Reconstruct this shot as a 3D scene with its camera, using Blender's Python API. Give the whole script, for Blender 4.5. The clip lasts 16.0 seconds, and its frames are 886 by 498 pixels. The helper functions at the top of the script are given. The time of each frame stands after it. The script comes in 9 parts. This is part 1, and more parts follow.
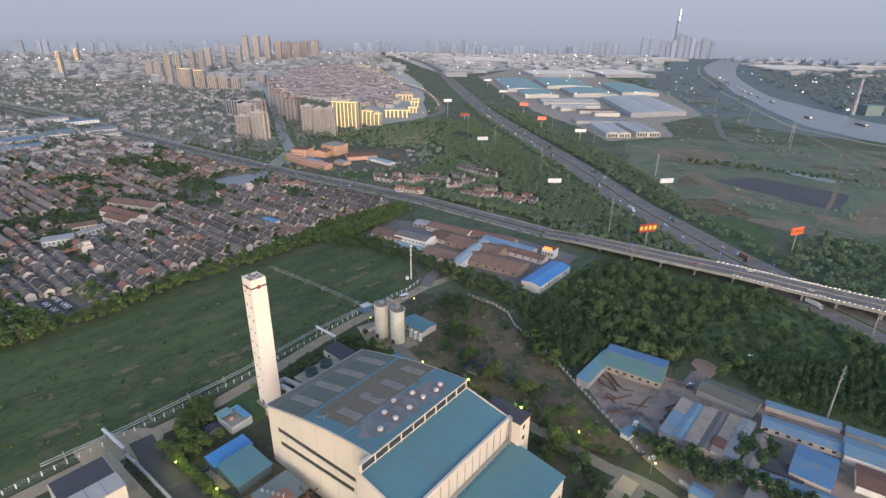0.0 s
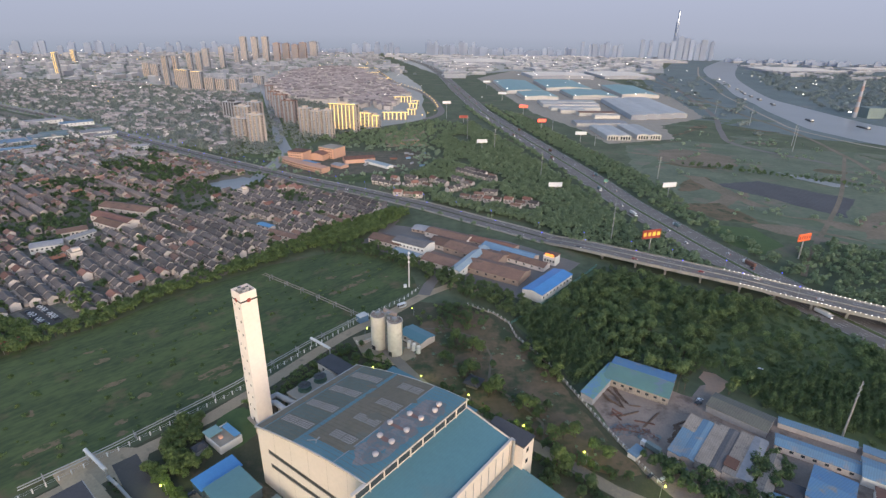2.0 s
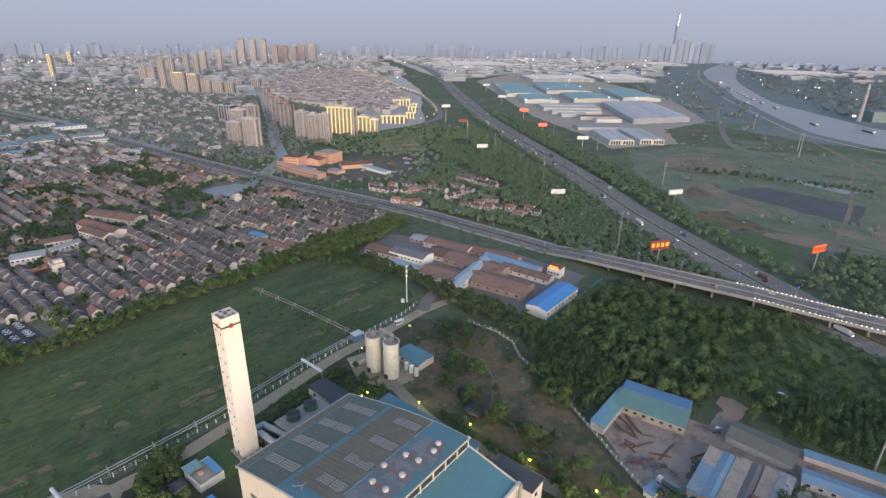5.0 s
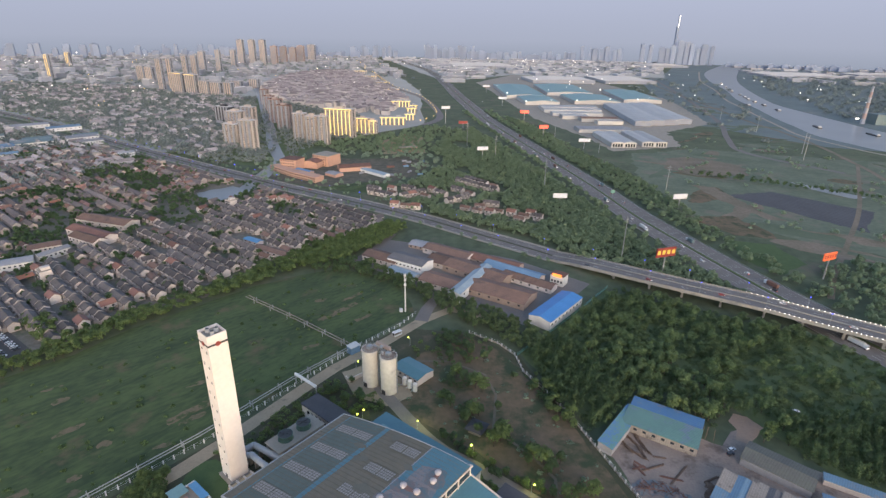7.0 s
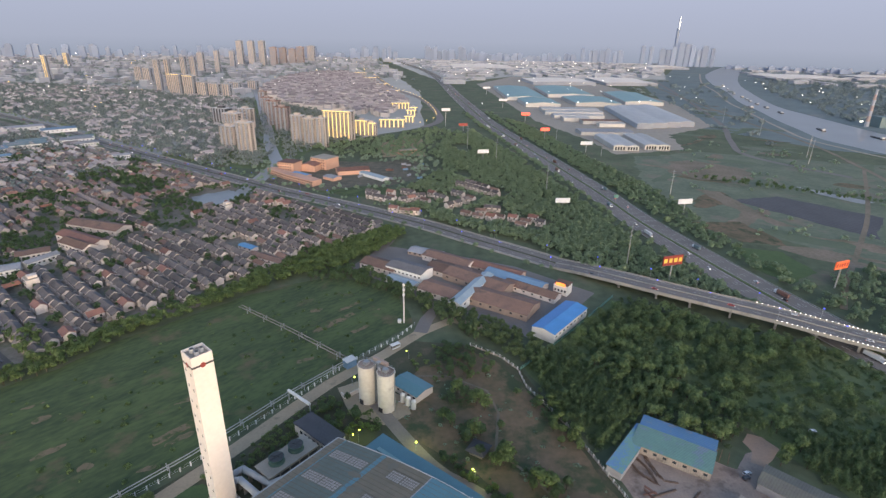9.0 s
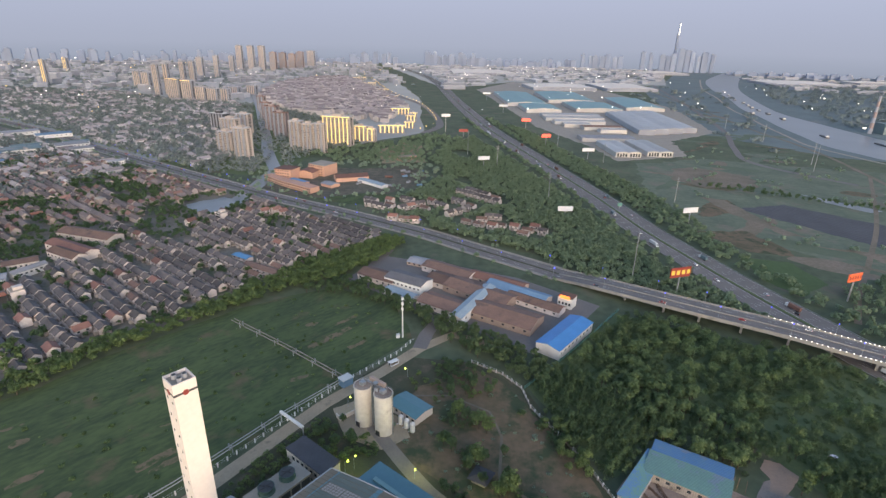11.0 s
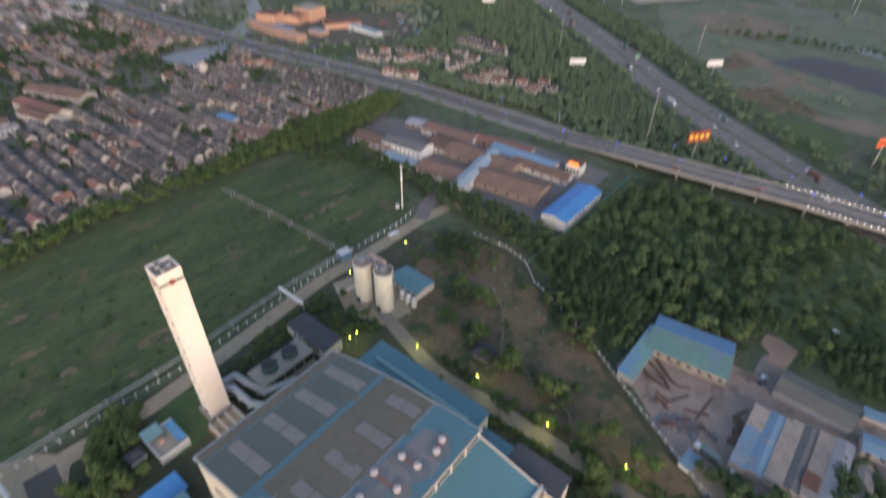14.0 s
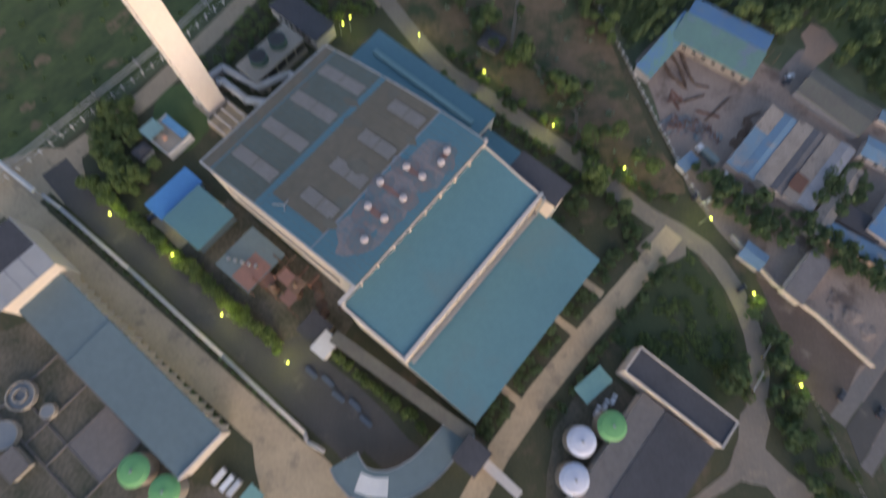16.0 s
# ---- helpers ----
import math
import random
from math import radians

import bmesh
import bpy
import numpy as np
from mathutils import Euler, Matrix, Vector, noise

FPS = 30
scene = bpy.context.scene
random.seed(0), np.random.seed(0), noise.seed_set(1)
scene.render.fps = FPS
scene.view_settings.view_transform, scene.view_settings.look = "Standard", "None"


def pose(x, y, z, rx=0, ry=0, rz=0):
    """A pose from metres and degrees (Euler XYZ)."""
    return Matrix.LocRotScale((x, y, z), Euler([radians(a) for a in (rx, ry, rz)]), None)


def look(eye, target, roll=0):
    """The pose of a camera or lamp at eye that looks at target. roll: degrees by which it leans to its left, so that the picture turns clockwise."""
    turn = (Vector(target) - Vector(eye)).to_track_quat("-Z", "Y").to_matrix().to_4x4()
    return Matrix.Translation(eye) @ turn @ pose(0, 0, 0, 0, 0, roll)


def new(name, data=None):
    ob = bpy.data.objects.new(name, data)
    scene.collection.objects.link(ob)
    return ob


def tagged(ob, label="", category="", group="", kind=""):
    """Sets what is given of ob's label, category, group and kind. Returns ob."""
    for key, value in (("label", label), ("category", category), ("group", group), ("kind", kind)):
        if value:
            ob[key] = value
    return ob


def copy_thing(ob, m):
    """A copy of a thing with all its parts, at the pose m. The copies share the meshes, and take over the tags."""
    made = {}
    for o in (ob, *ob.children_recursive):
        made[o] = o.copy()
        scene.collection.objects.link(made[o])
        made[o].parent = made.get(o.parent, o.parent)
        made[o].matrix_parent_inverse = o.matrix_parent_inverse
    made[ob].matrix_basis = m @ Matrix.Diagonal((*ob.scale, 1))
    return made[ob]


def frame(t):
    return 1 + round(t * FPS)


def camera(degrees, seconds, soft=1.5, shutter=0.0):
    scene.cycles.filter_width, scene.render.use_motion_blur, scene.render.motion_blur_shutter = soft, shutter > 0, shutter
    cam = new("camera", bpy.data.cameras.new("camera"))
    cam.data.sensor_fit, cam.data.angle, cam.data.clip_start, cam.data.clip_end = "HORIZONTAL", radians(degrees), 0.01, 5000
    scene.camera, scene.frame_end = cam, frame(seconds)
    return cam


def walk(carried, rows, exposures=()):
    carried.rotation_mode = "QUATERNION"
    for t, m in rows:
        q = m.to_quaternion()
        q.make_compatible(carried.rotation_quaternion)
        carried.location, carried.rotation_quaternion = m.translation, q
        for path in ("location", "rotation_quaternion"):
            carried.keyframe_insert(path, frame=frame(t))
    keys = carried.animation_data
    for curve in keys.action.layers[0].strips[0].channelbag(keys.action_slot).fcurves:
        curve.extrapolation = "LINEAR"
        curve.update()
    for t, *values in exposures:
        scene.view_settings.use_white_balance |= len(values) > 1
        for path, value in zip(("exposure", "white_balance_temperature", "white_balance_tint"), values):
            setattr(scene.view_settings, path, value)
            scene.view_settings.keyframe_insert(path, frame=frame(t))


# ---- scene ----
cam = camera(79.9, 16.0, 1.4, 0.9)
PATH = [
    (0, (2.248, -19.287, 198.554), (2.239, -17.443, 197.781), 0.7),
    (0.5, (2.151, -16.056, 198.524), (2.144, -14.211, 197.752), 0.7),
    (1, (2.055, -12.749, 198.496), (2.049, -10.904, 197.725), 0.7),
    (1.5, (1.967, -9.395, 198.447), (1.961, -7.55, 197.676), 0.8),
    (2, (1.898, -5.902, 198.394), (1.894, -4.056, 197.625), 0.8),
    (2.5, (1.872, -2.251, 198.338), (1.868, -0.405, 197.57), 0.8),
    (3, (1.871, 1.526, 198.284), (1.868, 3.373, 197.517), 0.8),
    (3.5, (1.799, 5.407, 198.253), (1.797, 7.254, 197.487), 0.8),
    (4, (1.691, 9.245, 198.215), (1.689, 11.093, 197.451), 0.8),
    (6.5, (1.048, 27.735, 197.732), (1.05, 29.586, 196.973), 1.0),
    (7, (0.904, 31.497, 197.697), (0.906, 33.348, 196.939), 1.0),
    (7.5, (0.81, 35.263, 197.675), (0.812, 37.114, 196.918), 1.1),
    (8, (0.76, 38.989, 197.645), (0.762, 40.841, 196.889), 1.0),
    (8.5, (0.69, 42.718, 197.603), (0.693, 44.57, 196.848), 1.1),
    (9, (0.562, 46.487, 197.555), (0.565, 48.34, 196.801), 1.1),
    (11.5, (-0.533, 65.384, 196.939), (-0.527, 67.25, 196.217), 1.3),
    (12, (-0.743, 69.081, 196.853), (-0.736, 70.98, 196.227), 1.3),
    (12.5, (-0.863, 72.764, 196.729), (-0.855, 74.68, 196.159), 1.3),
    (13, (-0.964, 76.613, 196.588), (-0.956, 78.475, 195.858), 1.3),
    (13.5, (-1.227, 80.66, 196.456), (-1.214, 82.409, 195.487), 1.4),
    (14, (-1.67, 84.781, 196.335), (-1.652, 86.37, 195.121), 1.5),
    (14.5, (-2.115, 89.097, 196.231), (-2.092, 90.485, 194.791), 1.8),
    (15, (-2.543, 93.659, 196.173), (-2.514, 94.807, 194.536), 2.4),
    (15.5, (-3.028, 98.377, 196.161), (-2.992, 99.256, 194.365), 3.4),
    (16, (-3.601, 103.125, 196.158), (-3.555, 103.711, 194.247), 5.6),
]
walk(cam, [(t, look(eye, target, roll)) for t, eye, target, roll in PATH], [(0, 1.18, 7200, 14), (13, 1.18, 7200, 14), (14, 1.13, 7450, 17), (16, 0.99, 7500, 19)])

# ---------------------------------------------------------------- world, sun, exposure
SUN_AZ, SUN_EL = 166.0, 15.0          # compass bearing from +y and height, degrees
world = bpy.data.worlds.new("dusk_sky")
scene.world = world
world.use_nodes = True
wn, wl = world.node_tree.nodes, world.node_tree.links
wn.clear()
sky = wn.new("ShaderNodeTexSky")
sky.sky_type = "NISHITA"
sky.sun_disc = False
sky.sun_elevation, sky.sun_rotation = radians(SUN_EL), radians(SUN_AZ)
sky.altitude, sky.air_density, sky.dust_density, sky.ozone_density = 50, 1.0, 1.0, 2.0
bg = wn.new("ShaderNodeBackground")
bg.inputs["Strength"].default_value = 0.15
wout = wn.new("ShaderNodeOutputWorld")
wl.new(sky.outputs[0], bg.inputs["Color"])
wl.new(bg.outputs[0], wout.inputs["Surface"])
sun = new("sun", bpy.data.lights.new("sun", "SUN"))
sun.data.energy, sun.data.angle, sun.data.color = 0.62, radians(40), (1.0, 0.84, 0.70)
sun.matrix_world = look((300 * math.sin(radians(SUN_AZ)), 300 * math.cos(radians(SUN_AZ)), 300 * math.tan(radians(SUN_EL))), (0, 0, 0))


# ---------------------------------------------------------------- materials
def mat(name, c1, c2=None, scale=0.3, scale2=4.0, rough=0.85, metal=0.0, bump=0.0, rand=0.0, sheen=0.0, island=0.0,
        emit=0.0, emit_color=None, spec=0.5, lo=0.3, hi=0.7, stripe=None, trans=0.0, blotch=None, streak=None):
    """A surface with colour variation at two scales, in metres of the world; rand varies it from object to object."""
    m = bpy.data.materials.new(name)
    m.use_nodes = True
    nt = m.node_tree
    b = nt.nodes["Principled BSDF"]
    b.inputs["Roughness"].default_value = rough
    b.inputs["Metallic"].default_value = metal
    b.inputs["Specular IOR Level"].default_value = spec
    if sheen:
        b.inputs["Sheen Weight"].default_value = sheen
        b.inputs["Sheen Roughness"].default_value = 0.6
    c2 = c2 or tuple(v * 0.75 for v in c1)
    geo = nt.nodes.new("ShaderNodeNewGeometry")
    n1 = nt.nodes.new("ShaderNodeTexNoise")
    n1.inputs["Scale"].default_value, n1.inputs["Detail"].default_value = scale, 5
    n2 = nt.nodes.new("ShaderNodeTexNoise")
    n2.inputs["Scale"].default_value, n2.inputs["Detail"].default_value = scale2, 3
    for n in (n1, n2):
        nt.links.new(geo.outputs["Position"], n.inputs["Vector"])
    if streak:                                 # (angle in degrees, how much longer than wide): growth drawn out along rows
        for n in (n1, n2):
            mp = nt.nodes.new("ShaderNodeMapping")
            mp.vector_type = "TEXTURE"
            mp.inputs["Rotation"].default_value, mp.inputs["Scale"].default_value = (0, 0, radians(streak[0])), (streak[1], 1, 1)
            nt.links.new(geo.outputs["Position"], mp.inputs["Vector"])
            nt.links.new(mp.outputs[0], n.inputs["Vector"])
    add = nt.nodes.new("ShaderNodeMath")
    add.operation = "MULTIPLY_ADD"
    nt.links.new(n2.outputs["Fac"], add.inputs[0])
    add.inputs[1].default_value = 0.45
    sc = nt.nodes.new("ShaderNodeMath")
    sc.operation = "MULTIPLY"
    sc.inputs[1].default_value = 0.55
    nt.links.new(n1.outputs["Fac"], sc.inputs[0])
    nt.links.new(sc.outputs[0], add.inputs[2])
    ramp = nt.nodes.new("ShaderNodeValToRGB")
    ramp.color_ramp.elements[0].position, ramp.color_ramp.elements[1].position = lo, hi
    ramp.color_ramp.elements[0].color, ramp.color_ramp.elements[1].color = (*c2, 1), (*c1, 1)
    nt.links.new(add.outputs[0], ramp.inputs["Fac"])
    col = ramp.outputs["Color"]
    if blotch:                                 # (colour, scale, from, to, seed): patches of another colour with soft uneven edges
        n3 = nt.nodes.new("ShaderNodeTexNoise")
        n3.inputs["Scale"].default_value, n3.inputs["Detail"].default_value, n3.inputs["Roughness"].default_value = blotch[1], 7, 0.62
        off = nt.nodes.new("ShaderNodeMapping")
        off.inputs["Location"].default_value = (blotch[4], 0, 0)
        nt.links.new(geo.outputs["Position"], off.inputs["Vector"])
        nt.links.new(off.outputs[0], n3.inputs["Vector"])
        fade = nt.nodes.new("ShaderNodeMapRange")
        fade.inputs["From Min"].default_value, fade.inputs["From Max"].default_value = blotch[2], blotch[3]
        nt.links.new(n3.outputs["Fac"], fade.inputs["Value"])
        mb = nt.nodes.new("ShaderNodeMix")
        mb.data_type = "RGBA"
        nt.links.new(fade.outputs[0], mb.inputs[0])
        nt.links.new(col, mb.inputs[6])
        mb.inputs[7].default_value = (*blotch[0], 1)
        col = mb.outputs[2]
    if stripe:                                 # (axis angle in degrees, pitch in metres, depth): sheet seams or mown rows
        wave = nt.nodes.new("ShaderNodeTexWave")
        wave.wave_profile = "SAW"
        wave.inputs["Scale"].default_value = 0.314 / stripe[1]
        wave.inputs["Distortion"].default_value = 0.0
        mp = nt.nodes.new("ShaderNodeMapping")
        mp.inputs["Rotation"].default_value = (0, 0, radians(stripe[0]))
        nt.links.new(geo.outputs["Position"], mp.inputs["Vector"])
        nt.links.new(mp.outputs[0], wave.inputs["Vector"])
        mx = nt.nodes.new("ShaderNodeMix")
        mx.data_type, mx.blend_type = "RGBA", "MULTIPLY"
        mx.inputs[0].default_value = stripe[2]
        nt.links.new(col, mx.inputs[6])
        nt.links.new(wave.outputs["Color"], mx.inputs[7])
        col = mx.outputs[2]
    if rand or island:
        hsv = nt.nodes.new("ShaderNodeHueSaturation")
        mr = nt.nodes.new("ShaderNodeMapRange")
        amount = max(rand, island)
        mr.inputs["To Min"].default_value, mr.inputs["To Max"].default_value = 1 - amount, 1 + amount
        if island:
            nt.links.new(geo.outputs["Random Per Island"], mr.inputs["Value"])
        else:
            info = nt.nodes.new("ShaderNodeObjectInfo")
            nt.links.new(info.outputs["Random"], mr.inputs["Value"])
        nt.links.new(mr.outputs[0], hsv.inputs["Value"])
        nt.links.new(col, hsv.inputs["Color"])
        col = hsv.outputs["Color"]
    nt.links.new(col, b.inputs["Base Color"])
    if bump:
        bp = nt.nodes.new("ShaderNodeBump")
        bp.inputs["Strength"].default_value, bp.inputs["Distance"].default_value = 0.6, bump
        nt.links.new(n2.outputs["Fac"], bp.inputs["Height"])
        nt.links.new(bp.outputs[0], b.inputs["Normal"])
    if trans:                                  # light that passes through thin leaves
        tr, mixer = nt.nodes.new("ShaderNodeBsdfTranslucent"), nt.nodes.new("ShaderNodeMixShader")
        mixer.inputs[0].default_value = trans
        nt.links.new(col, tr.inputs["Color"])
        nt.links.new(b.outputs[0], mixer.inputs[1])
        nt.links.new(tr.outputs[0], mixer.inputs[2])
        nt.links.new(mixer.outputs[0], nt.nodes["Material Output"].inputs["Surface"])
    if emit:
        b.inputs["Emission Color"].default_value = (*(emit_color or c1), 1)
        b.inputs["Emission Strength"].default_value = emit
    return m


